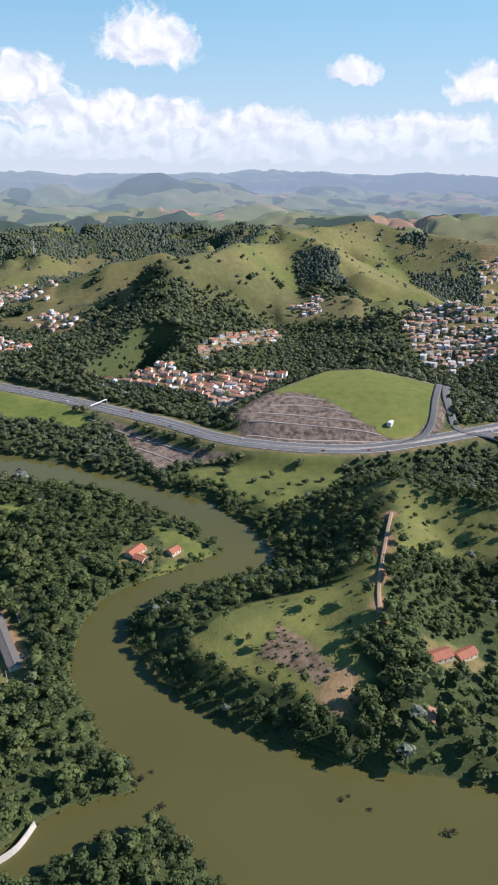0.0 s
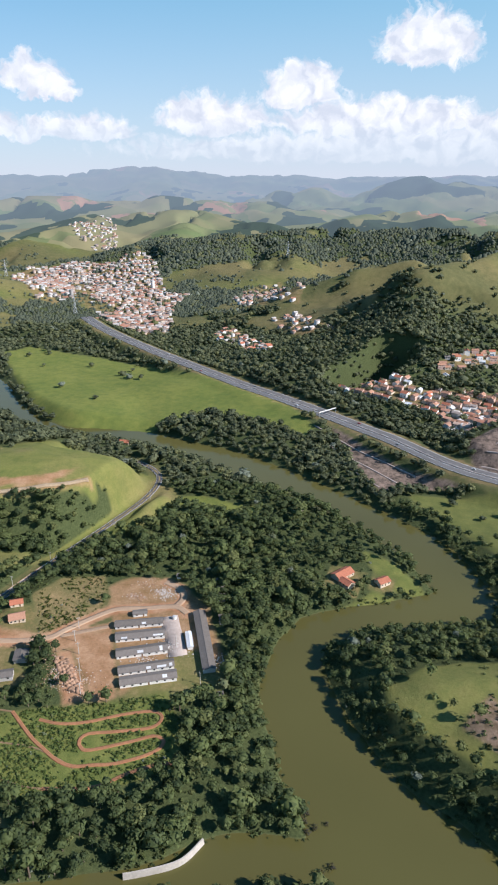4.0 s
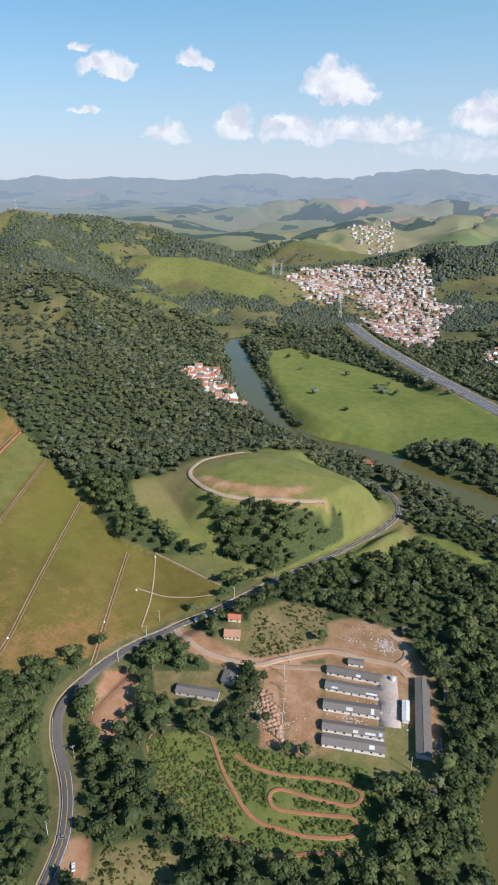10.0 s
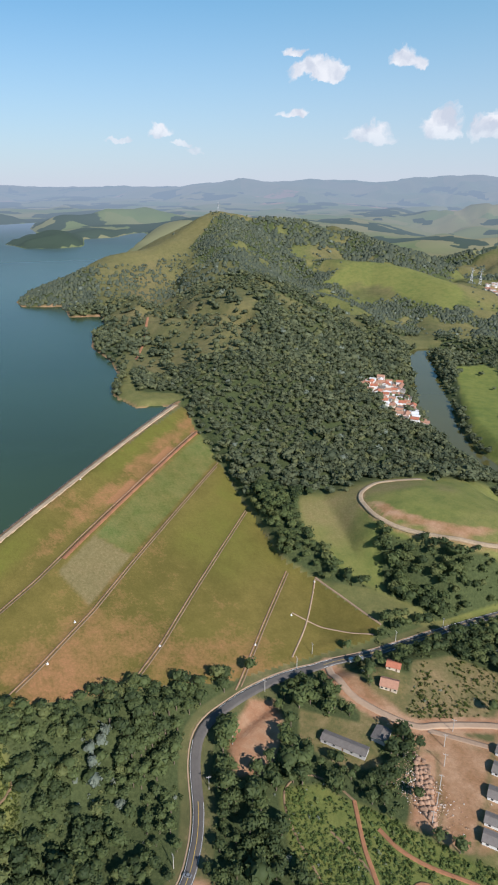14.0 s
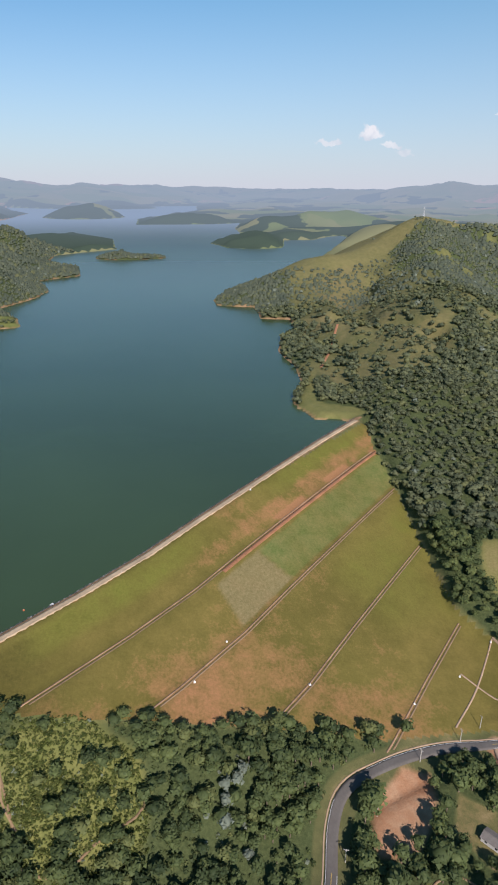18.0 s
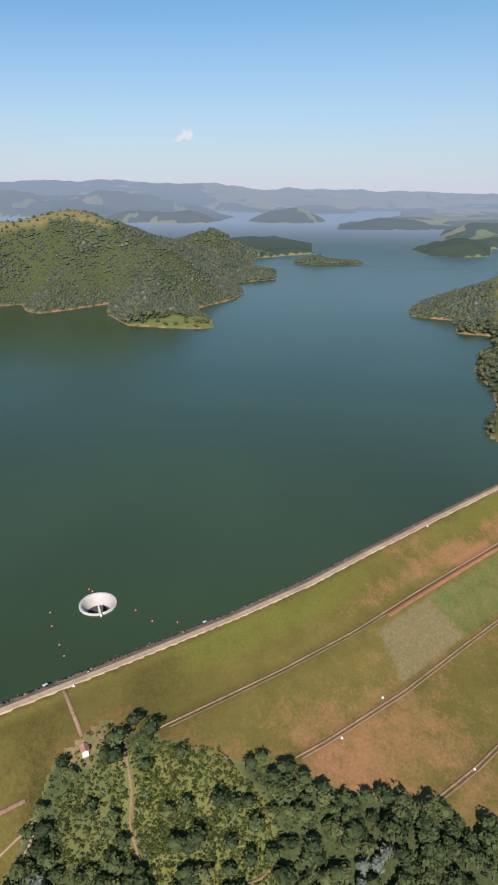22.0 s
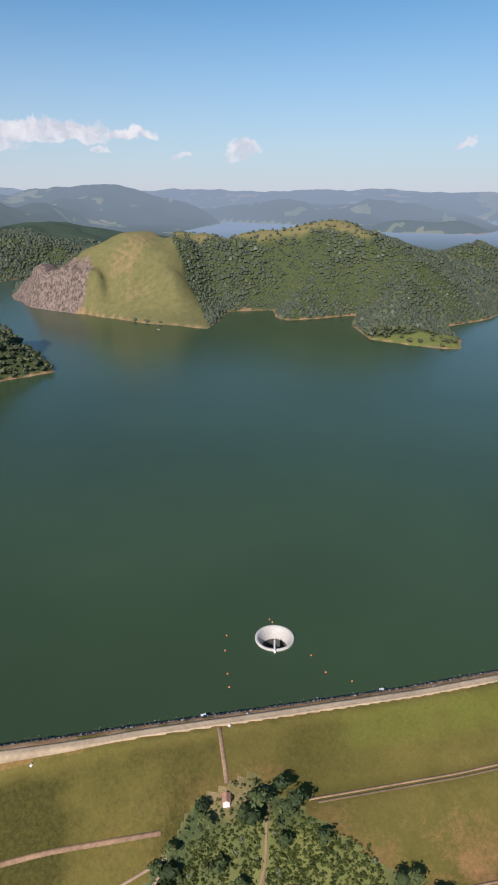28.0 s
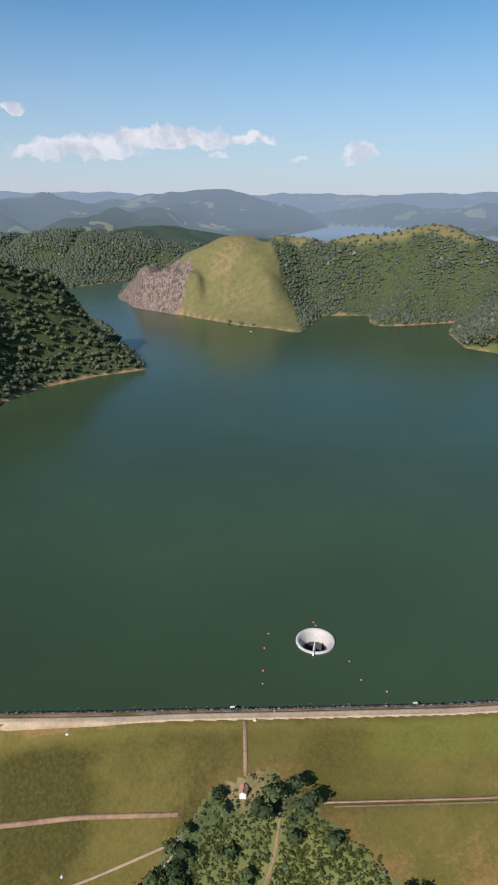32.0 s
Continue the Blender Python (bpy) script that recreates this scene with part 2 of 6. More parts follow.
# hill crests: x, y, height above the sea of the valley floor; then the half width of the hill
CRESTS = [
    ([(130, 514, 45), (118, 446, 45), (94, 387, 40), (86, 344, 33), (60, 330, 22)], 62),
    ([(130, 514, 45), (173, 490, 48), (230, 461, 52), (330, 430, 60)], 70),
    ([(94, 387, 34), (40, 372, 27), (-5, 352, 21), (-28, 345, 12)], 60),
    ([(60, 330, 24), (20, 330, 20)], 45),
    ([(54, 1749, 156), (-20, 1560, 146), (-53, 1449, 142), (-157, 1290, 136), (-144, 1090, 85), (-130, 1020, 30)], 190),
    ([(54, 1749, 156), (161, 1642, 149), (234, 1380, 94), (262, 1222, 60)], 230),
    ([(54, 1749, 156), (356, 2070, 160), (513, 1933, 139), (659, 1782, 124), (1000, 1600, 120)], 300),
    ([(-193, 1488, 128), (-304, 1469, 112), (-425, 1439, 70)], 170),
    ([(-1100, 2050, 95), (-879, 2125, 116), (-661, 2307, 129), (-285, 2383, 126), (49, 2199, 149)], 330),
    ([(285, 1268, 55), (374, 1245, 88), (432, 1120, 70), (600, 1050, 80)], 140),
    ([(-663, 2232, 112), (-700, 2000, 90), (-767, 1878, 50)], 220),
    ([(-735, 376, 67), (-806, 475, 83), (-982, 569, 97), (-1235, 732, 117), (-1472, 818, 146), (-1840, 977, 209)], 260),
    ([(-1070, 480, 88), (-1250, 540, 100), (-1400, 520, 90)], 190),
    ([(-1505, 454, 110), (-1668, 609, 135), (-1723, 750, 150), (-1840, 977, 205)], 260),
    ([(-1840, 977, 209), (-1880, 1400, 165), (-1650, 1450, 120)], 330),
    ([(-1560, 1100, 105), (-1462, 1250, 96), (-1380, 1290, 90), (-1240, 1300, 70)], 240),
    ([(-2940, 895, 140), (-3037, 1236, 180)], 380),
    ([(-1917, 2960, 117), (-1546, 3171, 141), (-1173, 3008, 105)], 420),
    ([(-1751, 2515, 110), (-1708, 2043, 90)], 300),
    ([(-1425, 2938, 130), (-1168, 2171, 60), (-957, 2340, 55)], 280),
    ([(-1380, -1000, 189), (-1476, -885, 225), (-1588, -809, 233), (-1673, -703, 228), (-1727, -589, 235), (-1778, -457, 248), (-1733, -369, 230), (-1663, -240, 178), (-1650, -150, 130)], 330),
    ([(-1380, -1000, 189), (-1226, -945, 150), (-1290, -1080, 140)], 130),
    ([(-1778, -457, 240), (-2100, -400, 180), (-2410, -328, 137), (-2532, -192, 165), (-2548, -20, 140), (-2700, 60, 90)], 330),
    ([(-1480, -160, 75), (-1390, -150, 68)], 120),
    ([(-300, -760, 240), (-587, -720, 262), (-751, -760, 241), (-815, -730, 222), (-880, -690, 165), (-900, -640, 90)], 210),
    ([(-1610, -2030, 203), (-1927, -1783, 215), (-2151, -1702, 238), (-2295, -1534, 195), (-2600, -1600, 130)], 420),
    ([(-2000, -5600, 250), (-2954, -4518, 285), (-3730, -4696, 300), (-4866, -4362, 330), (-5300, -3900, 372), (-5800, -3300, 335), (-6100, -2819, 320), (-6800, -2300, 240), (-7600, -1500, 180)], 900),
    ([(-2900, -3100, 200), (-3700, -3400, 225), (-4500, -3700, 235), (-5400, -3700, 220)], 420),
    ([(-2000, -12000, 330), (-6000, -9500, 380), (-8200, -6000, 360), (-8800, -3500, 330), (-8951, -1529, 387), (-9086, -391, 262), (-12032, 1368, 230), (-11668, 3286, 190), (-8853, 3886, 215), (-7853, 4503, 325), (-7101, 5623, 294),
      (-6336, 6478, 338), (-5569, 7151, 287), (-4398, 7883, 395), (-3559, 8297, 319), (-2182, 8761, 254), (600, 9500, 330), (3500, 9000, 250), (7000, 7000, 300)], 1500),
    ([(-1709, 5752, 165), (-1311, 5855, 142), (-862, 5938, 258), (-552, 5975, 238), (-213, 5996, 190), (180, 5997, 114)], 620),
    ([(180, 5997, 114), (889, 6943, 150), (1442, 6850, 90), (2358, 6591, 120), (4000, 5500, 150)], 800),
    ([(200, 3300, 120), (700, 3000, 130), (1300, 2600, 140)], 450),
    ([(-500, 3900, 90), (0, 4200, 110), (900, 4100, 120)], 450),
    ([(-3300, 3700, 110), (-2600, 4300, 120), (-1800, 4600, 110)], 500),
    ([(-5330, -130, 145), (-5340, 40, 158), (-5400, 180, 100)], 170),
    ([(-5000, -1250, 165), (-5080, -950, 168), (-5120, -680, 120)], 230),
    ([(-6400, -2000, 205), (-6700, -1400, 232), (-6900, -1000, 190)], 420),
    ([(-4480, 420, 118), (-4480, 600, 132), (-4520, 800, 110)], 150),
    ([(-3850, 980, 105), (-3931, 1275, 150), (-4050, 1500, 145), (-4150, 1700, 110)], 230),
    ([(-2880, 640, 104), (-2850, 740, 106), (-3000, 850, 90)], 100),
    ([(-2760, 60, 108), (-2790, 110, 88)], 70),
]
SPOIL_TOP = [(-332, 513), (-346, 479), (-368, 449), (-389, 435), (-423, 418), (-451, 422), (-470, 433), (-480, 456),
    (-467, 499), (-434, 524), (-383, 527), (-349, 525)]
SPOIL_WEST, SPOIL_NORTH = min(p[0] for p in SPOIL_TOP), max(p[1] for p in SPOIL_TOP)
MOUND = [(31, 790), (112, 876), (171, 886), (252, 815), (238, 765), (190, 697), (163, 694), (137, 716), (104, 765), (74, 790), (48, 789)]
CUT_FOOT = [(-12, 738), (31, 792), (112, 880), (171, 890), (256, 815), (241, 762), (207, 690), (157, 664), (99, 657), (50, 660), (6, 676)]


def dam_n(x, y):
    """The distance across the gently bowed dam."""
    return x * DAM_N[0] + y * DAM_N[1] - np.interp(x * DAM_U[0] + y * DAM_U[1], *DAM_BOW)


def dam_line(n, s0, s1, step=6.0):
    s = np.arange(s0, s1, step)
    return s[:, None] * DAM_U[None] + (n + np.interp(s, *DAM_BOW))[:, None] * DAM_N[None]


def hills(x, y):
    total = np.zeros(np.shape(x))
    for pts, width in CRESTS:
        box = np.array(pts)[:, :2]
        reach = width * 3.2
        ids = np.where((x > box[:, 0].min() - reach) & (x < box[:, 0].max() + reach) & (y > box[:, 1].min() - reach) & (y < box[:, 1].max() + reach))[0]
        if not len(ids):
            continue
        px, py = x[ids], y[ids]
        wave = 1 + 0.22 * fbm(px, py, width * 0.9, 3, width)
        one = np.zeros(len(ids))
        ridge = pts[0][1] > 900 and width < 320
        for p, q in zip(pts, pts[1:]):
            d, top = line_dist(px, py, (p, q), (p[2], q[2]))
            if ridge:
                d = np.sqrt(d * d + 400.0) - 20.0
            one = np.maximum(one, top * np.exp(-(d * wave / width) ** (1.12 if ridge else 1.6) * 1.25))
        total[ids] = (total[ids] ** 9 + one ** 9) ** (1 / 9)
    return total


def crease(x, y):
    """1 along the gullies that run down the hillsides, 0 on the spurs between."""
    return 1 - smooth(np.abs(fbm(x, y, 330, 4, 21.0)), 0.0, 0.30)


def water_gap(x, y):
    """Distance to the river's edge: negative on the water."""
    best = np.full(np.shape(x), 1e9)
    for line in (RIVER_LINE, INLET, CREEK):
        d, w = line_dist(x, y, line, line[:, 2])
        best = np.minimum(best, d - w * (1 + 0.10 * fbm(x, y, 30, 2, 4.0)))
    return best


def shore_gap(x, y):
    """Distance to the lake's shore: positive on land, on the lake's side of the dam."""
    best = np.full(np.shape(x), -1e9)
    for poly in (NORTH, PENINSULA, SOUTH, WEST_SHORE):
        best = np.maximum(best, depth_in(x, y, poly))
    for cx, cy, a, b in ISLANDS:
        best = np.maximum(best, b * (1 - np.hypot((x - cx) / a, (y - cy) / b)))
    best = np.maximum(best, np.hypot(x - C0[0], y - C0[1]) - 8300 + 1500 * fbm(x, y, 2600, 3, 17.0))
    return best + 5 * fbm(x, y, 60, 3, 8.0)


def road_level(x):
    return np.interp(x, [-1900, -900, -350, 600], [30, 20, 16, 17])


def height(x, y):
    r = np.hypot(x - C0[0], y - C0[1])
    n = dam_n(x, y)
    s = x * DAM_U[0] + y * DAM_U[1]
    base = 1.0 + smooth(r, 900, 2600) * 22
    h = hills(x, y)
    # spurs and gullies run down the hillsides
    h = h * (1 + smooth(r, 850, 1200) * (0.06 - 0.42 * crease(x, y) * (1 - smooth(h, 105, 160) * 0.75) * (1 - smooth(depth_in(x, y, GRASS_HILL), -90, 0))) * (1 - smooth(-x - y, 600, 1100)))
    h = (h ** 6 + base ** 6) ** (1 / 6) + (0.3 + 0.05 * np.minimum(h, 200)) * fbm(x, y, 150, 4) + smooth(r, 2300, 3600) * (44 + 0.013 * np.minimum(r, 8000)) * (0.46 - np.abs(fbm(x, y, 860, 4, 2.0)) - 0.22 * fbm(x, y, 380, 2, 6.0)) * (1 - 0.6 * smooth(r, 5500, 8500))
    # spoil heap with its track
    d = depth_in(x, y, SPOIL_TOP)
    wide = 58 + 120 * smooth(SPOIL_WEST - x + 0.3 * (y - SPOIL_NORTH), -70, 20)
    h = np.maximum(h, 45 * (1 - smooth(-d / wide, -0.07, 1.0)) + np.clip(d * 0.22, 0, 7))
    # mound with a cut face beside the highway
    foot = depth_in(x, y, CUT_FOOT)
    near = foot > -80
    m = np.where(near, depth_in(x, y, MOUND), -99.0)
    plane = np.interp(y, [655, 790, 860], [18, 42, 45])
    steps = plane + 1.5 * (np.abs((plane / 4.8) % 1.0 - 0.5) * 2 - 0.5) * smooth(-m, 2, 8)
    h = np.maximum(h, np.where(near, steps + np.minimum(foot, 0) * 0.5 + 3.0 * smooth(m, 0, 60), 0.0))
    # the highway's bed
    q, _ = line_dist(x, y, HIGHWAY[::3])
    k = 1 - smooth(q, 16, 42)
    h = h * (1 - k) + road_level(x) * k
    q, _ = line_dist(x, y, ROAD[::4])
    k = 1 - smooth(q, 7, 24)
    h = h * (1 - k) + np.minimum(h, 1.6) * k
    # lake's side
    g = shore_gap(x, y)
    west = (n < -300) & (s > -900)
    on_land = LAKE + np.minimum(g * 0.35, 5) + np.maximum(h - LAKE - 4, 0) * smooth(g, -10, 150)
    knolls = smooth(r, 2600, 3600) * smooth(g, 20, 300) * np.maximum(22 + 45 * fbm(x, y, 800, 4, 13.0), 0)
    rise_to = np.maximum(h - LAKE - 4, knolls)
    far_land = LAKE + np.minimum(g * 0.35, 5) + rise_to * (1 - np.exp(-np.maximum(g, 0) * 0.8 / np.maximum(rise_to, 3)))
    k = smooth(r, 2450, 2700)
    on_land = on_land * (1 - k) + far_land * k
    # folds run down the slopes of the lake hill
    fold = smooth(-x, 1150, 1250) * (1 - smooth(y, 0, 150)) * (r < 3000) * smooth(g, 5, 60)
    on_land = on_land - fold * np.minimum(0.16 * (on_land - LAKE), 20) * (1 - smooth(np.abs(fbm(x, y, 210, 3, 37.0)), 0.0, 0.32))
    # a sheer quarry face drops to the water
    q, _ = line_dist(x, y, [(-1400, -1180), (-1335, -1060), (-1335, -950)])
    sheer = (1 - smooth(q, 70, 130)) * smooth(g, -4, 48)
    on_land = np.maximum(on_land, LAKE + np.minimum(np.maximum(h - LAKE - 4, 0), 100) * sheer * (0.86 + 0.12 * fbm(x, y, 34, 3, 41.0)))
    lake_h = np.where(g > 0, on_land, LAKE + np.maximum(g * 0.4, -30))
    # dam
    dam = np.interp(n, DAM_ACROSS, DAM_HEIGHT)
    end = smooth(s, 745, 800)
    grove = smooth(x, -366, -262) * smooth(n, -320, -255)
    dam_h = dam * (1 - end) * (1 - grove)
    own = smooth(depth_in(x, y, DAM_GRASS), -12, 22)
    valley = np.maximum(h * (1 - own), dam_h)
    out = np.where(west, np.maximum(np.where(g > 0, lake_h, -99), np.where(s < 770, np.maximum(dam, LAKE - 30), lake_h)), valley)
    # beyond the dam's end the high ground falls away into the valley by degrees
    fade = smooth(s, 1000, 1300) * (1 - smooth(-n, 250, 800)) * (g > 0)
    out = out * (1 - fade) + np.where(west, h, out) * fade
    out = np.where(west & (n < -420) & (g <= 0), lake_h, out)
    # river bed
    w = water_gap(x, y)
    return np.where(west, out, np.where(w < 0, RIVER - 0.4 + np.maximum(w * 0.4, -6), RIVER - 0.4 + (out - RIVER + 0.4) * smooth(w, -2, 26) + 1.2 * smooth(w, 0, 3)))


def squeeze(x, y, z):
    """Draws what lies beyond three kilometres nearer along the line of sight."""
    dx, dy, dz = x - C0[0], y - C0[1], z - EYE_Z
    r = np.hypot(dx, dy)
    k = np.where(r > 3000, (3000 + 1700 * (1 - np.exp(-(r - 3000) / 1700.0))) / np.maximum(r, 1), 1.0)
    return C0[0] + dx * k, C0[1] + dy * k, EYE_Z + dz * k


def sheet(name, verts, faces, material, attrs=(), smooth_shade=True):
    """One mesh object from arrays: verts n x 3, faces m x 3 or m x 4."""
    me = bpy.data.meshes.new(name)
    verts, faces = np.asarray(verts, np.float32), np.asarray(faces, np.int32)
    k = faces.shape[1]
    me.vertices.add(len(verts))
    me.vertices.foreach_set("co", verts.ravel())
    me.loops.add(faces.size)
    me.loops.foreach_set("vertex_index", faces.ravel())
    me.polygons.add(len(faces))
    me.polygons.foreach_set("loop_start", np.arange(0, faces.size, k, dtype=np.int32))
    if smooth_shade:
        me.polygons.foreach_set("use_smooth", np.ones(len(faces), bool))
    for key, values in attrs:
        a = me.attributes.new(key, "FLOAT", "POINT")
        a.data.foreach_set("value", np.asarray(values, np.float32))
    me.materials.append(material)
    me.update(calc_edges=True)
    return new(name, me)

# ---------------------------------------------------------------- what covers the land
FIELD = [(-839, 934), (-830, 992), (-698, 982), (-580, 963), (-479, 922), (-373, 893), (-256, 819), (-199, 761), (-206, 728), (-247, 757), (-308, 766), (-365, 759), (-396, 713), (-429, 677), (-482, 664), (-545, 689), (-652, 762)]
POINT_GRASS = [(-36, 332), (-38, 345), (-20, 372), (2, 385), (48, 388), (84, 402), (97, 400), (86, 343), (63, 327), (78, 306), (68, 297), (61, 282), (47, 291), (16, 305), (0, 318), (-24, 326)]
RIDGE_GRASS = [(100, 392), (114, 442), (118, 480), (88, 535), (125, 520), (154, 497), (191, 465), (240, 475), (260, 420), (193, 422), (172, 432), (145, 430), (125, 412)]
GULLY_GRASS = [(-67, 633), (18, 649), (99, 651), (98, 579), (65, 554), (21, 542), (-12, 578)]
LAWN = [(-87, 426), (-51, 454), (-53, 467), (-19, 467), (-56, 509), (-94, 519), (-67, 467)]
YARD = [(-334, 309), (-300, 309), (-276, 317), (-258, 331), (-232, 352), (-185, 296), (-204, 277), (-214, 274), (-238, 290), (-256, 306), (-270, 309), (-304, 294), (-334, 296)]
UPPER_YARD = [(-267, 387), (-257, 408), (-239, 418), (-208, 410), (-176, 394), (-138, 331), (-158, 300), (-192, 285), (-238, 344), (-256, 372)]
YARD_GRASS = [(-180, 330), (-168, 345), (-140, 334), (-132, 322), (-139, 312), (-159, 299), (-181, 295), (-193, 287)]
SCRUB = [(-277, 317), (-309, 356), (-302, 381), (-275, 400), (-257, 375), (-252, 354), (-266, 334)]
TRACK_FIELD = [(-271, 225), (-265, 244), (-243, 256), (-199, 282), (-168, 301), (-149, 286), (-138, 261), (-148, 245),
    (-177, 219), (-205, 207), (-238, 209)]
DIRT_LOT = [(-338, 238), (-331, 259), (-311, 251), (-300, 241), (-286, 222), (-291, 210), (-316, 218)]
CAR_LOT = [(-251, 159), (-243, 166), (-232, 161), (-227, 154), (-239, 142)]
DRY_LOT = [(-234, 170), (-224, 187), (-205, 196), (-188, 188), (-202, 169), (-224, 157)]
WASTE = [(-255, 307), (-248, 316), (-223, 295), (-211, 278), (-222, 271), (-240, 287)]
GREEN_CHANNEL = [(-418, 342), (-352, 361), (-330, 406), (-312, 487), (-325, 492), (-335, 451), (-353, 410), (-387, 375)]
BANK_GRASS = [(-303, 530), (-268, 554), (-232, 551), (-192, 555), (-205, 538), (-255, 531)]
SPOIL_GROVE = [(-427, 410), (-426, 441), (-374, 449), (-361, 482), (-331, 494), (-302, 472), (-320, 431), (-337, 393),
    (-361, 372)]
SLOPE_MEADOW = [(-1319, -1056), (-1302, -871), (-1285, -700), (-1287, -540), (-1424, -653), (-1445, -698), (-1490, -743), (-1534, -798), (-1640, -850), (-1620, -960), (-1476, -985), (-1340, -1010)]
SPIT = [(-1351, -240), (-1330, -150), (-1341, -66), (-1431, -77), (-1400, -150)]
SILVER_GROVE = [(-356, 130), (-339, 162), (-295, 146), (-312, 116)]
GROVE_CLEAR = [(-338, -8), (-356, 12), (-362, 22), (-350, 42), (-336, 74), (-313, -2)]
GROVE_SCRUB = [(-367, 32), (-372, 66), (-350, 93), (-326, 99), (-303, 94), (-302, 41), (-333, 29)]
FARM_CLEAR = ([(-321, 327), (-302, 343), (-279, 320), (-296, 305)], [(-314, 262), (-282, 292), (-256, 282), (-262, 262), (-292, 247)], [(-295, 296), (-280, 309), (-263, 292), (-277, 280)], [(-392, -17), (-400, 5), (-385, 22), (-368, 14), (-350, 8), (-350, -8), (-370, -12)],
              [(-108, 450), (-80, 448), (-76, 482), (-108, 484)], [(-74, 462), (-54, 462), (-54, 482), (-74, 482)], [(112, 315), (152, 322), (156, 346), (112, 340)])
BENCH_BANK = [(-206, 785), (-159, 751), (-72, 682), (-13, 659), (-68, 645), (-97, 630), (-132, 676), (-162, 728)]
SCRUBLAND = [(-1680, 524), (-1709, 811), (-1269, 731), (-950, 612), (-837, 509), (-861, 433), (-849, 363), (-1114, 411)]
POINT_EARTH = [(43, 319), (70, 309), (59, 278), (41, 297)]
BURNT = [(8, 326), (20, 353), (37, 337), (53, 311), (45, 300), (22, 316)]
WEST_GRASS = [(-1590, 500), (-1610, 640), (-1665, 790), (-1800, 990), (-1900, 1300), (-3400, 1500), (-2807, 1076), (-2236, 777), (-1977, 577)]
SHORE_CLEAR = [(-978, 488), (-1098, 541), (-1087, 665), (-962, 598), (-932, 531)]
SHORE_MEADOW = [(-759, 293), (-891, 349), (-943, 379), (-807, 342), (-773, 378), (-752, 384), (-726, 344)]
GRASS_HILL = [(-1430, 1060), (-1460, 1140), (-1490, 1240), (-1514, 1345), (-1400, 1360), (-1284, 1330), (-1160, 1290), (-1112, 1195), (-1203, 1179), (-1322, 1180), (-1390, 1150)]
# streets with houses: outline, spacing, heading, most houses
QUARTERS = [
    ([(-213, 905), (-159, 957), (-85, 912), (-27, 947), (63, 943), (30, 853), (-32, 828), (-112, 860), (-192, 863)], 13, -18, 120),
    ([(-778, 666), (-806, 731), (-796, 766), (-716, 721), (-617, 654), (-637, 627), (-727, 656)], 9.5, 40, 90),
    ([(-87, 991), (-40, 1071), (51, 1191), (59, 1128), (-20, 1025), (-71, 960)], 13, 22, 110),
    ([(-541, 1193), (-525, 1227), (-436, 1157), (-355, 1055), (-365, 1024), (-449, 1104), (-501, 1131)], 13, 60, 60),
    ([(-456, 1274), (-405, 1306), (-289, 1206), (-283, 1161), (-371, 1199)], 13, 60, 30),
    ([(-622, 1482), (-659, 1696), (-595, 1796), (-423, 1448), (-407, 1354), (-484, 1389), (-531, 1370)], 15, 50, 80),
    ([(278, 1188), (341, 1250), (389, 1222), (444, 1128), (399, 1001), (312, 958), (274, 1014), (271, 1085)], 13, -10, 300),
    ([(-1312, 1591), (-1369, 1851), (-1195, 1861), (-1120, 1982), (-860, 1595), (-791, 1601), (-754, 1433),
    (-634, 1192), (-676, 1155), (-818, 1246), (-989, 1371), (-1161, 1447)], 15.5, 35, 1000),
    ([(-1825, 2495), (-1910, 2945), (-1742, 2761), (-1350, 2140), (-1473, 2203), (-1653, 2322)], 19, 20, 160),
    ([(-836, 1229), (-797, 1304), (-672, 1261), (-630, 1185), (-676, 1157), (-752, 1191)], 15, 30, 60),
    ([(85, 1315), (146, 1349), (141, 1245), (97, 1244)], 14, 10, 30),
    ([(664, 1999), (869, 2133), (588, 1403), (513, 1401), (582, 1693)], 17, 0, 120),
    ([(-1329, 1536), (-1422, 1752), (-1345, 1856), (-1118, 1679), (-993, 1296), (-1067, 1306)], 17, 35, 200),
    ([(-78, 878), (-18, 892), (22, 850), (10, 797), (-15, 775), (-45, 796)], 14, -15, 40),
]
NEIGHBOURHOODS = [q[:2] for q in QUARTERS]


LANE = curve([(-340, 304), (-331, 300), (-303, 298), (-271, 315), (-263, 331), (-253, 351), (-243, 365), (-224, 374), (-204, 384), (-192, 380)], 4)
LANE_B = curve([(-263, 322), (-247, 337), (-238, 345)], 4)
LANE_C = curve([(-204, 384), (-203, 396), (-211, 406), (-226, 410)], 4)
LOOP_TRACK = curve([(-341, 477), (-356, 459), (-391, 430), (-421, 417), (-450, 420), (-469, 430), (-479, 452), (-476, 477),
    (-464, 499)], 4)
POINT_PATH = curve([(116, 462), (106, 430), (95, 392), (90, 372), (86, 344)], 4)
GROVE_PATH = curve([(-359, 21), (-345, 27), (-335, 28), (-324, 35)], 4)
CREST_ROAD = dam_line(-302, -270, 752)


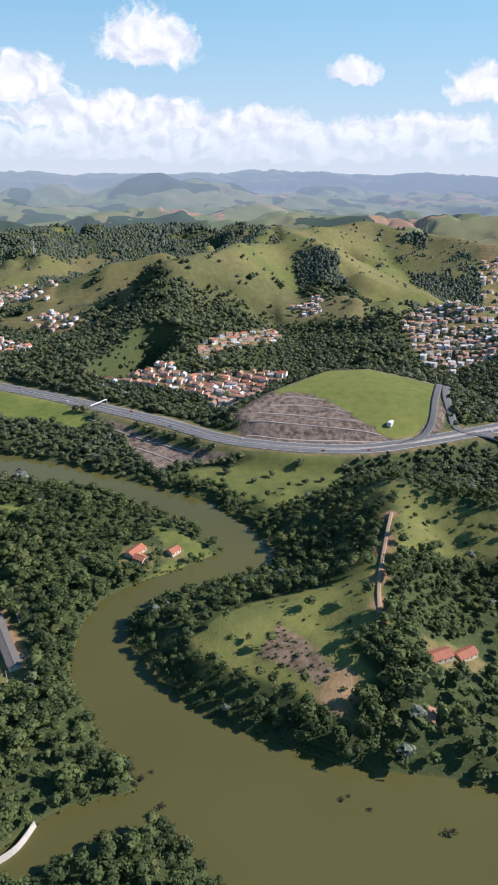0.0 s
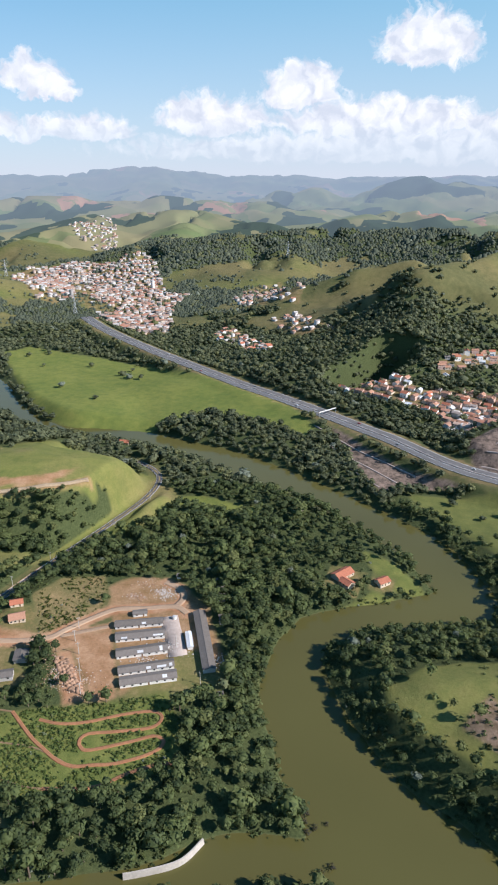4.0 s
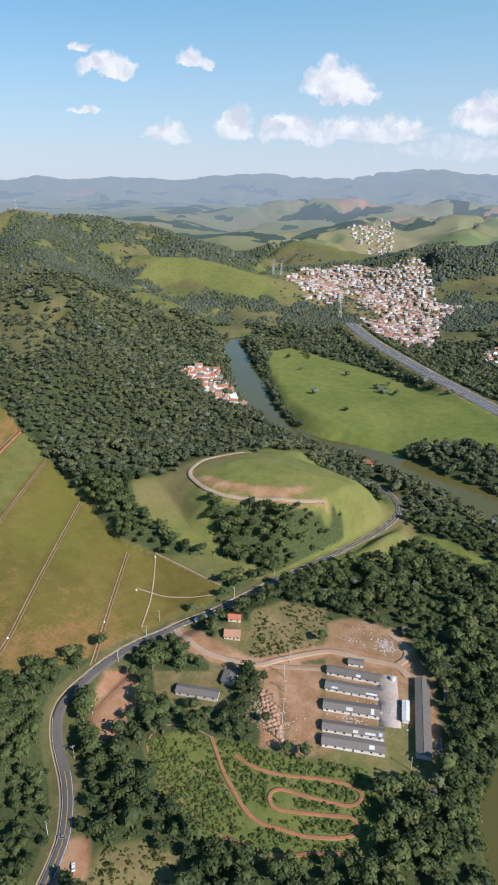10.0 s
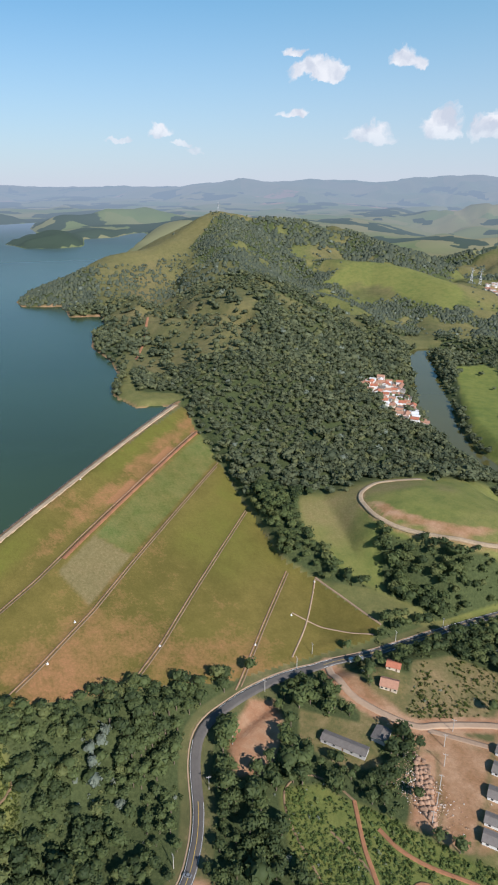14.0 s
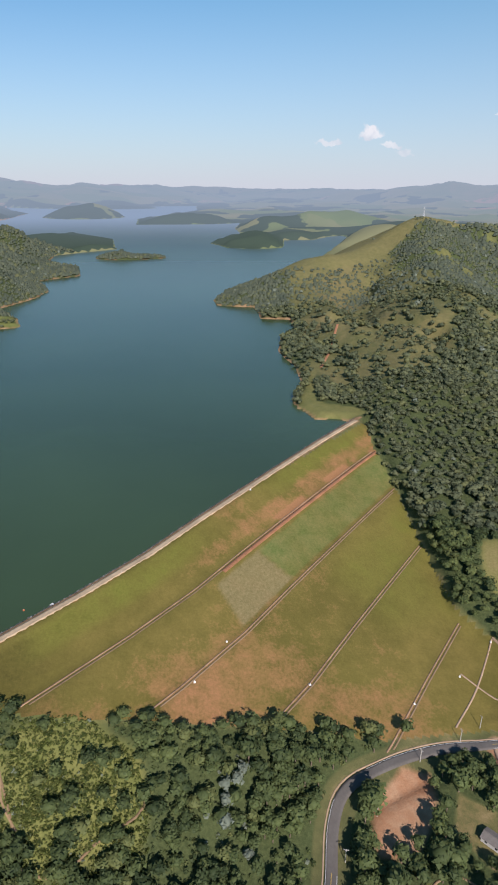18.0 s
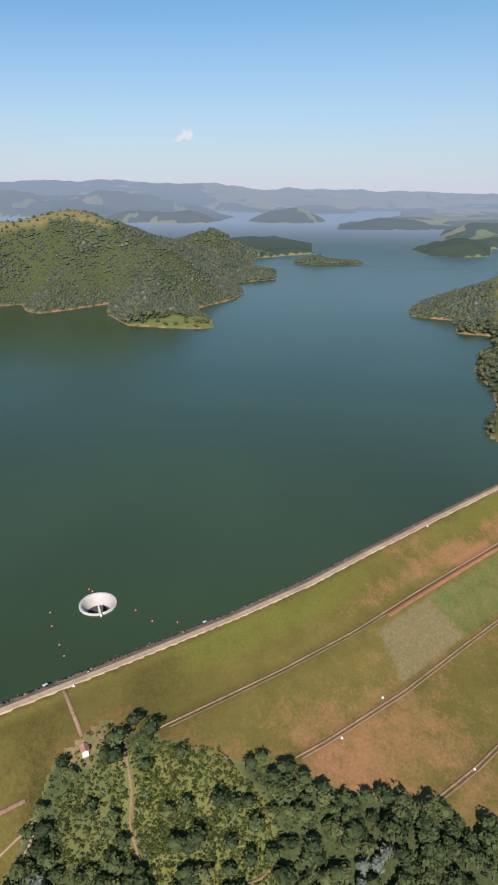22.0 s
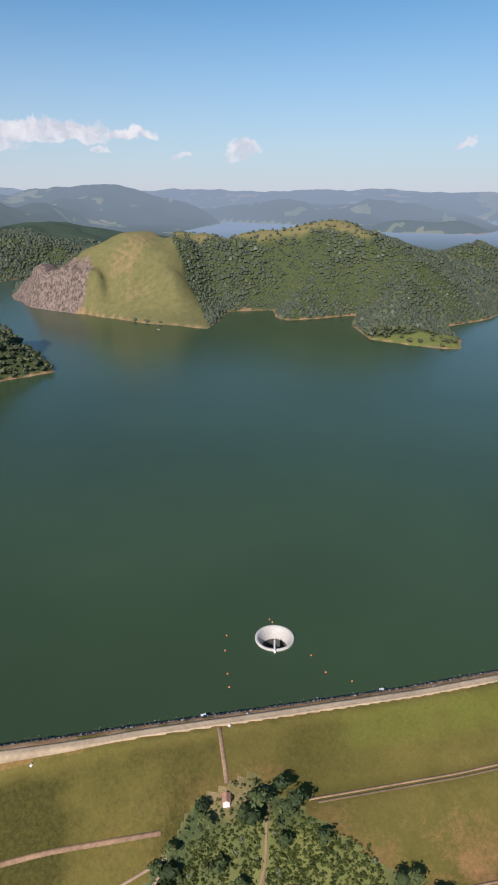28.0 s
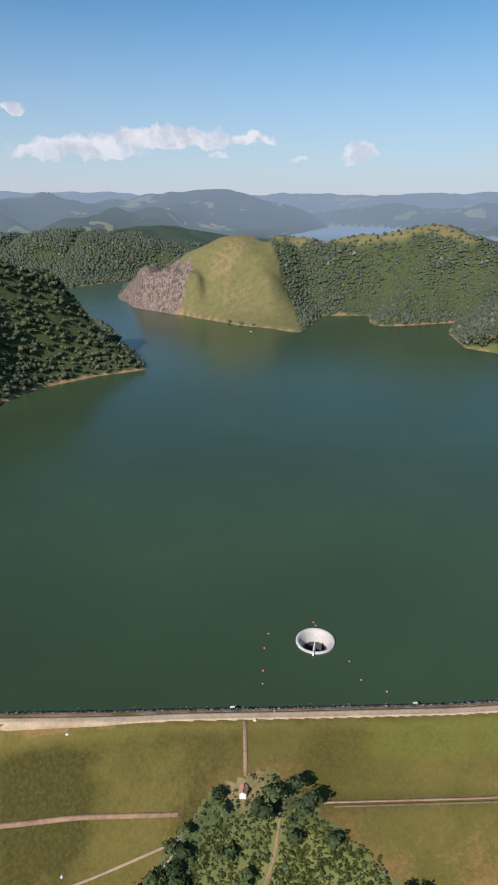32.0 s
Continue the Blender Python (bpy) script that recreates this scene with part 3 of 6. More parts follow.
def masks(x, y):
    """Woods, bright grass, bare earth and dry grass, each 0 to 1."""
    r = np.hypot(x - C0[0], y - C0[1])
    n = dam_n(x, y)
    wide = fbm(x, y, 260, 4, 30.0)
    mid = fbm(x, y, 60, 3, 31.0)
    h = hills(x, y)
    wood = np.ones(np.shape(x))
    lush = np.zeros(np.shape(x))
    dry = np.zeros(np.shape(x))
    earth = np.zeros(np.shape(x))
    rock = np.zeros(np.shape(x))
    # far pastures with woods in their hollows
    pasture = smooth(r, 1000, 1250) * smooth(y + 0.35 * x, 150, 450)
    # woods keep to gullies, to the slopes that face away from the morning sun and to the low ground
    east = np.zeros(np.shape(x))
    ids = np.where(pasture > 0)[0]
    east[ids] = (hills(x[ids] + 22.0, y[ids]) - hills(x[ids] - 22.0, y[ids])) / 44.0
    hollow = smooth(1.3 * east + 0.45 * crease(x, y) + 0.50 * wide + 0.45 * mid + 0.45 * (1 - smooth(h, 22, 56)), 0.24, 0.68)
    wood = wood * (1 - pasture) + hollow * pasture
    lush = np.maximum(lush, 0.50 * pasture * smooth(wide, -0.6, 0.5))
    dry = np.maximum(dry, 0.58 * pasture * smooth(fbm(x, y, 130, 3, 51.0), -0.5, 0.5))
    k = smooth(r, 2200, 3000)
    wood = wood * (1 - k) + k * np.where(y < 0.3 * x + 1500, smooth(fbm(x, y, 700, 4, 60.0) - 0.42 * smooth(r, 4200, 6200), -0.40, -0.10), smooth(fbm(x, y, 300, 4, 60.0) - 0.003 * (h - 60), 0.18, 0.34))
    bank = smooth(-x, 2500, 2800) * (1 - smooth(shore_gap(x, y), 260, 480))
    wood = np.maximum(wood, bank * smooth(fbm(x, y, 500, 4, 61.0), -0.55, -0.25))
    wood = np.maximum(wood, smooth(h, 120, 150) * (y > 4600) * (r < 7500) * smooth(fbm(x, y, 400, 3, 62.0), -0.7, -0.3))
    for line, reach in (([(-1100, 2050), (-661, 2307), (-285, 2383), (0, 2250)], 330), ([(-1850, 1020), (-1890, 1380), (-1600, 1440)], 190)):
        q, _ = line_dist(x, y, line)
        wood = np.maximum(wood, 0.9 * smooth(-q + 60 * wide, -reach, -reach + 60) * smooth(mid + wide, -0.9, -0.5))
    north_hill = smooth(-x, 700, 760) * (1 - smooth(r, 1700, 2200)) * (y < 1100) * (y > 280)
    lakeside = 1 - smooth(y + 0.22 * (x + 740), 430, 640)
    wood = np.maximum(wood, north_hill * smooth(mid + wide + 0.40 * smooth(x, -1050, -850) - 0.12 * lakeside, -0.42, -0.12))
    dry = np.maximum(dry, 0.65 * north_hill * lakeside * smooth(fbm(x, y, 90, 3, 15.0), -0.3, 0.4))
    wood = np.where(y < 0.18 * x + 60, np.where(r > 700, smooth(mid * 0.5 + wide, -0.75, -0.45), wood), wood)
    wood = np.where((x > -1000) & (y < -540), 1.0, wood)
    wood = np.where((x < -1200) & (y < 60) & (r < 2600), np.maximum(wood, 0.94 - 0.42 * smooth(h + 60 * wide, 130, 215)), wood)
    dry = np.maximum(dry, 0.55 * smooth(fbm(x, y, 420, 3, 5.0), 0.0, 0.5) * smooth(r, 900, 1300))

    def clear(poly, soft=5.0, amount=1.0, ragged=5.0):
        nonlocal wood
        k = smooth(depth_in(x, y, poly) + ragged * mid, -soft, soft) * amount
        wood = wood * (1 - k)
        return k

    k = clear(DAM_GRASS, 3, ragged=0.6)
    lush = lush * (1 - k) + 0.16 * k * smooth(mid, -0.9, 0.8)
    blotch = smooth(fbm(x, y, 22, 4, 12.0), 0.05, 0.7) * k
    earth = np.maximum(earth, 0.50 * blotch * smooth(fbm(x, y, 160, 2, 3.0), -0.7, 0.4))
    rusty = smooth(n, -262, -225) * smooth(fbm(x, y, 210, 3, 33.0), -0.5, 0.5)
    earth = np.maximum(earth, k * (0.05 + 0.21 * rusty))
    dry = np.maximum(dry * (1 - k), 0.36 * k * smooth(fbm(x, y, 70, 3, 2.0), -0.9, 0.5))
    s_ = x * DAM_U[0] + y * DAM_U[1]
    lush = np.maximum(lush, 0.34 * k * smooth(fbm(x, y, 120, 3, 71.0), 0.0, 0.7))
    turf = k * smooth(-np.abs(n + 237), -17, -15) * smooth(s_, 478, 482) * (1 - smooth(s_, 708, 712))
    lush, dry = lush * (1 - turf) + 0.55 * turf, dry * (1 - turf) + 0.12 * turf
    earth = earth * (1 - 0.8 * turf)
    pale = k * smooth(-np.abs(n + 237), -17, -15) * smooth(s_, 418 - (n + 237) * 0.4, 421 - (n + 237) * 0.4) * (1 - smooth(s_, 478, 481))
    lush, dry, earth = lush * (1 - pale), dry * (1 - pale) + 0.95 * pale, np.maximum(earth * (1 - pale), 0.26 * pale)
    earth = np.maximum(earth, 0.85 * k * smooth(-np.abs(n + 262), -8, -2) * smooth(s_, 500, 560) * smooth(mid + fbm(x, y, 25, 3, 9.0), -0.1, 0.5))
    band = k * smooth(-np.abs(n + 280), -14, -4) * 0.35
    lush = np.maximum(lush, band)
    for poly, l, d, e in ((FIELD, 0.95, 0.0, 0.0), (POINT_GRASS, 0.95, 0.45, 0.08), (RIDGE_GRASS, 0.62, 0.35, 0.03), (GULLY_GRASS, 0.5, 0.0, 0.0), (LAWN, 0.7, 0.1, 0.0),
                          (YARD, 0, 0.45, 0.70), (UPPER_YARD, 0.05, 0.5, 0.58), (YARD_GRASS, 0.45, 0.5, 0.20), (SCRUB, 0.1, 0.7, 0.25), (TRACK_FIELD, 0.75, 0.12, 0.0), (DIRT_LOT, 0, 0, 0.95),
                          (CAR_LOT, 0, 0.1, 0.9), (DRY_LOT, 0.3, 0.8, 0.0), (WASTE, 0, 0, 0.9), (GREEN_CHANNEL, 0.35, 0.35, 0), (BANK_GRASS, 0.9, 0, 0),
                          (SLOPE_MEADOW, 0.24, 0.50, 0.05), (BENCH_BANK, 0.2, 0.4, 0.12), (WEST_GRASS, 0.25, 0.55, 0.05), (SPIT, 0.85, 0.3, 0.0), (SHORE_CLEAR, 0.2, 0.6, 0.12), (SHORE_MEADOW, 0.5, 0.4, 0.1), (GRASS_HILL, 0.95, 0.35, 0.0), (POINT_EARTH, 0.1, 0.6, 0.5), (BURNT, 0, 0.2, 0.45)):
        k = clear(poly, 4)
        lush, dry = lush * (1 - k) + l * k, dry * (1 - k) + d * k
        earth = np.maximum(earth * (1 - k), e * k)
    k = clear(SCRUBLAND, 20, 0.76, 25.0) * smooth(mid + wide, -0.5, 0.3)
    lush, dry = lush * (1 - k) + 0.2 * k, dry * (1 - k) + 0.42 * k
    k = smooth(depth_in(x, y, SLOPE_MEADOW), -5, 15)
    earth = np.maximum(earth, 0.32 * k * smooth(fbm(x, y, 75, 3, 19.0), -0.4, 0.6) * smooth(h, 90, 190))
    k = np.maximum(clear(GROVE_CLEAR, 6, 0.6), clear(GROVE_SCRUB, 6, 0.86))
    lush, dry = lush * (1 - k) + 0.75 * k, dry * (1 - k) + 0.35 * k
    for poly in FARM_CLEAR:
        k = clear(poly, 2, ragged=1.0)
        lush, dry, earth = lush * (1 - k) + 0.2 * k, dry * (1 - k) + 0.4 * k, np.maximum(earth, 0.3 * k)
    d = depth_in(x, y, SPOIL_TOP)
    k = smooth(d + 6 * mid, -62, -50) * (1 - smooth(SPOIL_WEST - x + 0.3 * (y - SPOIL_NORTH), -30, 5))
    mx, my = np.mean([p[0] for p in SPOIL_TOP]), np.mean([p[1] for p in SPOIL_TOP])
    facing = ((x - mx) * (C0[0] - mx) + (y - my) * (C0[1] - my)) / math.hypot(C0[0] - mx, C0[1] - my)
    cut = k * smooth(-np.abs(d - 9), -8, -4) * smooth(facing, 4, 14)
    earth = np.maximum(earth, 0.72 * cut * smooth(-x, 352, 366))
    g = smooth(depth_in(x, y, SPOIL_GROVE) + 5 * mid, -4, 4)
    wood = wood * (1 - k) + g * k * 0.95 * (d < -6)
    lush, dry = lush * (1 - k) + 0.88 * k, dry * (1 - k) + k * (0.30 + 0.45 * smooth(mid, -0.5, 0.5))
    m = depth_in(x, y, MOUND)
    k = smooth(depth_in(x, y, CUT_FOOT), -14, -4)
    wood *= 1 - k
    lush, dry, rock = np.where(m > -1, 1.0, lush * (1 - k)), np.where(m > -1, 0.25, dry * (1 - k)), np.where(m > -1, 0, 0.85 * k)
    cutbank = smooth(depth_in(x, y, BENCH_BANK) + 3 * mid, -2, 4)
    wood, rock = wood * (1 - cutbank), np.maximum(rock, 0.75 * cutbank)
    k = smooth(depth_in(x, y, BURNT) + 3 * mid, -3, 3)
    rock = np.maximum(rock, 0.55 * k)
    q, _ = line_dist(x, y, [(-1500, -860), (-1588, -809), (-1673, -703), (-1727, -589), (-1778, -457), (-1745, -390)])
    k = smooth(-q + 18 * mid, -58, -30)
    wood, dry, lush = wood * (1 - 0.9 * k), np.maximum(dry, 0.7 * k), np.maximum(lush, 0.25 * k)
    # cut faces of the quarry on the lake
    q, _ = line_dist(x, y, [(-1420, -1190), (-1350, -1065), (-1340, -960)])
    k = smooth(-q + 16 * mid, -78, -58) * (n < -303)
    wood, rock = wood * (1 - k), np.maximum(rock, k)
    lone = np.maximum(0.35 * pasture * (r < 2300) * (depth_in(x, y, GRASS_HILL) < -5), 0.12 * smooth(depth_in(x, y, FIELD), 5, 20))
    for poly in (POINT_GRASS, RIDGE_GRASS, GULLY_GRASS):
        lone = np.maximum(lone, smooth(depth_in(x, y, poly), 2, 8))
    wood = np.maximum(wood, 0.026 * lone)
    wood = np.maximum(wood, 0.30 * smooth(depth_in(x, y, SHORE_CLEAR), -5, 10))
    wood = np.maximum(wood, 0.14 * smooth(depth_in(x, y, SPIT), 0, 10))
    for line, half, e in ((HIGHWAY, 20, 0.35), (ROAD, 6.5, 0.22), (LANE, 6, 0.85), (LANE_B, 4, 0.7), (LANE_C, 5, 0.85), (LOOP_TRACK, 4, 0.5), (POINT_PATH, 2.6, 0.9),
                          (GROVE_PATH, 0.6, 0.2), (CREST_ROAD, 5, 0.5)):
        q, _ = line_dist(x, y, line)
        k = 1 - smooth(q, half - 1.5, half + 2.5)
        wood = wood * (1 - (1 - smooth(q, half + 1, half + 5)))
        earth = np.maximum(earth, e * k)
    for poly, pitch in NEIGHBOURHOODS:
        k = smooth(depth_in(x, y, poly), -6, 6)
        wood = wood * (1 - (0.97 if pitch < 10 else 0.84) * k)
        earth = np.maximum(earth, 0.36 * k)
    w = water_gap(x, y)
    g = shore_gap(x, y)
    wet = np.where(n < -303, g, w)
    earth = np.maximum(earth, 0.6 * (1 - smooth(wet, 2, 6)) * (n < -303))
    wood = wood * smooth(wet, -0.5, np.where(n < -303, 6.0, 2.5))
    return wood, np.clip(lush, 0, 1), np.clip(earth, 0, 1), np.clip(dry, 0, 1), np.clip(rock, 0, 1)


# ---------------------------------------------------------------- materials
def material(name):
    m = bpy.data.materials.new(name)
    m.use_nodes = True
    m.node_tree.nodes.clear()
    n = Nodes(m.node_tree)
    out = n.add("OutputMaterial")
    bsdf = n.add("BsdfPrincipled")
    n.tree.links.new(bsdf.outputs[0], out.inputs[0])
    return m, n, bsdf


def plain(name, color, rough=0.8, metal=0.0, vary=0.18, grain=1.5, bump=0.0):
    m, n, b = material(name)
    pos = n.add("NewGeometry").outputs["Position"]
    v = n.noise(grain, 4.0, 0.6, pos)
    w = n.noise(grain * 0.12, 3.0, 0.5, pos)
    rnd = n.add("ObjectInfo").outputs["Random"]
    f = n.math("ADD", n.math("MULTIPLY", n.math("SUBTRACT", v, 0.5), vary * 2), n.math("MULTIPLY", n.math("SUBTRACT", w, 0.5), vary * 2.4))
    f = n.math("ADD", n.math("ADD", f, 1.0), n.math("MULTIPLY", n.math("SUBTRACT", rnd, 0.5), vary))
    col = n.vec("SCALE", (*color[:3],)).outputs[0]
    n.put(col.node, "Scale", f)
    n.put(b, "Base Color", col)
    n.put(b, "Roughness", rough)
    n.put(b, "Metallic", metal)
    if bump:
        bp = n.add("Bump", Strength=bump, Distance=0.15, Height=v)
        n.put(b, "Normal", bp)
    return m


def ground_material(name, far=False):
    m, n, b = material(name)
    pos = n.add("NewGeometry").outputs["Position"]
    a = {k: n.add("Attribute", attribute_name=k).outputs["Fac"] for k in ("wood", "lush", "earth", "dry", "rock")}
    big, mid = n.noise(0.012, 4.0, 0.6, pos), n.noise(0.09, 5.0, 0.62, pos)
    fine, tiny = n.noise(0.55, 5.0, 0.65, pos), n.noise(2.2, 4.0, 0.6, pos)
    grass = n.mix(n.ramp(mid, 0.3, 0.7), (0.088, 0.092, 0.036), (0.134, 0.126, 0.052))
    lush = n.mix(n.ramp(n.math("ADD", n.math("MULTIPLY", big, 0.5), n.math("MULTIPLY", mid, 0.5)), 0.35, 0.65), (0.114, 0.152, 0.032), (0.196, 0.206, 0.050))
    straw = n.mix(n.ramp(fine, 0.3, 0.7), (0.190, 0.148, 0.064), (0.255, 0.198, 0.090))
    soil = n.mix(n.ramp(mid, 0.35, 0.65), (0.340, 0.165, 0.085), (0.420, 0.255, 0.150))
    litter = n.mix(n.ramp(fine, 0.3, 0.7), (0.046, 0.060, 0.022), (0.082, 0.098, 0.038))
    stone = n.mix(n.ramp(n.noise(0.12, 6.0, 0.7, n.vec("MULTIPLY", pos, (1.3, 1.3, 0.8)).outputs[0]), 0.38, 0.62), (0.066, 0.052, 0.042), (0.275, 0.200, 0.158))

    def edge(v, amount=0.5):
        j = n.math("MULTIPLY", n.math("SUBTRACT", fine, 0.5), amount)
        return n.ramp(n.math("ADD", v, j), 0.25, 0.75)

    soft = n.math("MULTIPLY", n.math("SUBTRACT", mid, 0.5), 0.9)
    col = n.mix(n.math("ADD", a["lush"], n.math("MULTIPLY", soft, a["lush"]), clamp=True), grass, lush)
    col = n.mix(n.math("MULTIPLY", n.math("ADD", a["dry"], soft, clamp=True), n.math("ADD", a["dry"], 0.25, clamp=True), clamp=True), col, straw)
    col = n.mix(edge(a["wood"]), col, litter)
    bare = n.math("ADD", a["earth"], n.math("ADD", n.math("MULTIPLY", n.math("SUBTRACT", mid, 0.5), 0.55), n.math("MULTIPLY", n.math("SUBTRACT", fine, 0.5), 0.22)))
    col = n.mix(n.ramp(bare, 0.2, 0.8), col, soil)
    col = n.mix(edge(a["rock"], 0.3), col, stone)
    tuft = n.vec("SCALE", col)
    n.put(tuft, "Scale", n.ramp(n.math("ADD", n.math("MULTIPLY", fine, 0.5), n.math("MULTIPLY", tiny, 0.5)), 0.25, 0.75, 0.84, 1.16))
    n.put(b, "Base Color", tuft.outputs[0])
    n.put(b, "Roughness", 0.95)
    n.put(b, "Specular IOR Level", 0.15)
    rise = n.math("ADD", fine, n.math("MULTIPLY", tiny, 0.4))
    n.put(b, "Normal", n.add("Bump", Strength=0.4, Distance=1.0, Height=rise))
    return m


def water_material(name, deep, rough, ripple):
    m, n, b = material(name)
    pos = n.add("NewGeometry").outputs["Position"]
    v = n.noise(0.004, 3.0, 0.5, pos)
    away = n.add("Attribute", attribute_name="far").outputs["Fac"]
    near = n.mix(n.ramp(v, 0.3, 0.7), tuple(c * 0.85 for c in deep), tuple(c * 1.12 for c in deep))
    # far water: hazy sky reflection painted as pale base colour, real gloss faded out
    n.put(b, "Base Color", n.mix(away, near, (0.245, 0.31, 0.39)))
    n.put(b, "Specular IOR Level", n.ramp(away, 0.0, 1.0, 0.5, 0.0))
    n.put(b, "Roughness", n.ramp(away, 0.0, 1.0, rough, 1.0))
    n.put(b, "IOR", 1.333)
    waves = n.math("ADD", n.noise(0.35, 4.0, 0.6, pos), n.math("MULTIPLY", n.noise(0.02, 3.0, 0.5, pos), 4.0))
    n.put(b, "Normal", n.add("Bump", Strength=ripple, Distance=0.25, Height=waves, Normal=n.add("CombineXYZ", i2=1.0).outputs[0]))
    return m


def leaf_material(name, dark, light, pale=False):
    m, n, b = material(name)
    tint = n.add("Attribute", attribute_name="tint").outputs["Fac"]
    geo = n.add("NewGeometry")
    one = geo.outputs["Random Per Island"]
    patch = n.noise(0.014, 4.0, 0.6, geo.outputs["Position"])
    k = n.math("ADD", n.math("MULTIPLY", tint, 0.55), n.math("MULTIPLY", one, 0.3))
    k = n.math("ADD", k, n.math("MULTIPLY", n.math("SUBTRACT", patch, 0.5), 0.9))
    col = n.mix(n.ramp(k, 0.1, 0.9), dark, light)
    col = n.mix(n.ramp(tint, 0.80, 0.95), col, tuple(0.35 * p + 0.65 * q for p, q in zip(light, (0.125, 0.130, 0.046))))
    col = n.mix(n.ramp(tint, 0.988, 0.990), col, (0.175, 0.20, 0.15))
    n.put(b, "Base Color", col)
    n.put(b, "Roughness", 0.72)
    n.put(b, "Specular IOR Level", 0.25)
    # leaves let some of the light through
    glow = n.add("BsdfTranslucent", Color=n.mix(0.5, col, (0.14, 0.17, 0.03)))
    both = n.add("MixShader", Fac=0.22, i1=b, i2=glow)
    n.tree.links.new(both.outputs[0], next(k for k in n.tree.nodes if k.type == "OUTPUT_MATERIAL").inputs[0])
    return m


GROUND = ground_material("meadow_and_soil")
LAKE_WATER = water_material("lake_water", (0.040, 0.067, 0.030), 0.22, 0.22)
RIVER_WATER = water_material("muddy_water", (0.100, 0.092, 0.030), 0.10, 0.03)
LEAVES = leaf_material("foliage", (0.036, 0.053, 0.020), (0.136, 0.166, 0.054))
SCRUB_LEAVES = leaf_material("rough_scrub", (0.034, 0.047, 0.010), (0.108, 0.126, 0.024))
# far leaves greyed and blued: distance haze painted into their colour
HAZY_LEAVES_FAR = leaf_material("hazed_distant_foliage", (0.068, 0.084, 0.058), (0.126, 0.140, 0.088))
# middle-distance leaves made paler, a lighter share of haze in the colour
HAZY_LEAVES_MID = leaf_material("hazed_slope_foliage", (0.060, 0.074, 0.040), (0.152, 0.164, 0.082))
DRIFT = leaf_material("dead_brushwood", (0.050, 0.045, 0.030), (0.110, 0.095, 0.065))
WEEDS = leaf_material("rank_weeds", (0.056, 0.084, 0.020), (0.150, 0.190, 0.048))
BARK = plain("bark", (0.16, 0.12, 0.085), 0.9, vary=0.25, grain=3.0)

# ---------------------------------------------------------------- ground, one sheet to the horizon
FINE, COARSE = radians(0.27), radians(1.6)
ANGLES = np.concatenate([np.arange(radians(-80), radians(-27), COARSE), np.arange(radians(-27), radians(153), FINE), np.arange(radians(153), radians(280), COARSE)])
RADII = [0.02]
while RADII[-1] < 24000:
    r_ = RADII[-1]
    RADII.append(r_ * (1.4 if r_ < 12 else 1.06 if r_ < 120 else 1.0095 if r_ < 1150 else 1.011))
RADII = np.array(RADII)


def polar_grid():
    a, r = np.meshgrid(ANGLES, RADII)
    x, y = C0[0] - np.sin(a) * r, C0[1] + np.cos(a) * r
    rows, cols = a.shape
    i = np.arange(rows * cols).reshape(rows, cols)
    nxt = np.roll(i, -1, axis=1)
    f = np.stack([i[:-1], nxt[:-1], nxt[1:], i[1:]], -1).reshape(-1, 4)[:, ::-1]
    return x.ravel(), y.ravel(), f, i[0]


GX, GY, GF, GI = polar_grid()
GZ = height(GX, GY)
G_WOOD, G_LUSH, G_EARTH, G_DRY, G_ROCK = masks(GX, GY)
px, py, pz = squeeze(GX, GY, GZ)
cap = np.array([[C0[0], C0[1], GZ[GI].mean()]])
gv = np.vstack([np.stack([px, py, pz], 1), cap])


r_face = np.hypot(GX - C0[0], GY - C0[1])[GF].min(1)
HORIZON = 2500.0


def used_only(verts, faces):
    ids, inv = np.unique(faces, return_inverse=True)
    return verts[ids], inv.reshape(faces.shape), ids


def leaning():
    """The slope of the land at every corner of the grid."""
    p = np.stack([GX, GY, GZ], 1)
    fn = np.cross(p[GF[:, 2]] - p[GF[:, 0]], p[GF[:, 3]] - p[GF[:, 1]])
    total = np.zeros_like(p)
    for k in range(4):
        for c in range(3):
            total[:, c] += np.bincount(GF[:, k], fn[:, c], len(p))
    total *= np.sign(total[:, 2:3])
    lean = total[:, :2] / np.maximum(total[:, 2:3], 1e-6)
    return np.vstack([lean, [[0, 0]]])


LEAN = leaning()


def land(name, faces, mat, label, category):
    v, f, ids = used_only(gv, faces)
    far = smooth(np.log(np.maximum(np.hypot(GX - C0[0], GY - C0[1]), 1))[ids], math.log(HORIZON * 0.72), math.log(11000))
    ob = sheet(name, v, f, mat, (("wood", G_WOOD[ids]), ("lush", G_LUSH[ids]), ("earth", G_EARTH[ids]), ("dry", G_DRY[ids]), ("rock", G_ROCK[ids]), ("far", far), ("true_x", np.append(GX, C0[0])[ids] * 0.001), ("true_y", np.append(GY, C0[1])[ids] * 0.001), ("lean_x", LEAN[ids, 0]), ("lean_y", LEAN[ids, 1])))
    return tagged(ob, label, category, kind="structure")


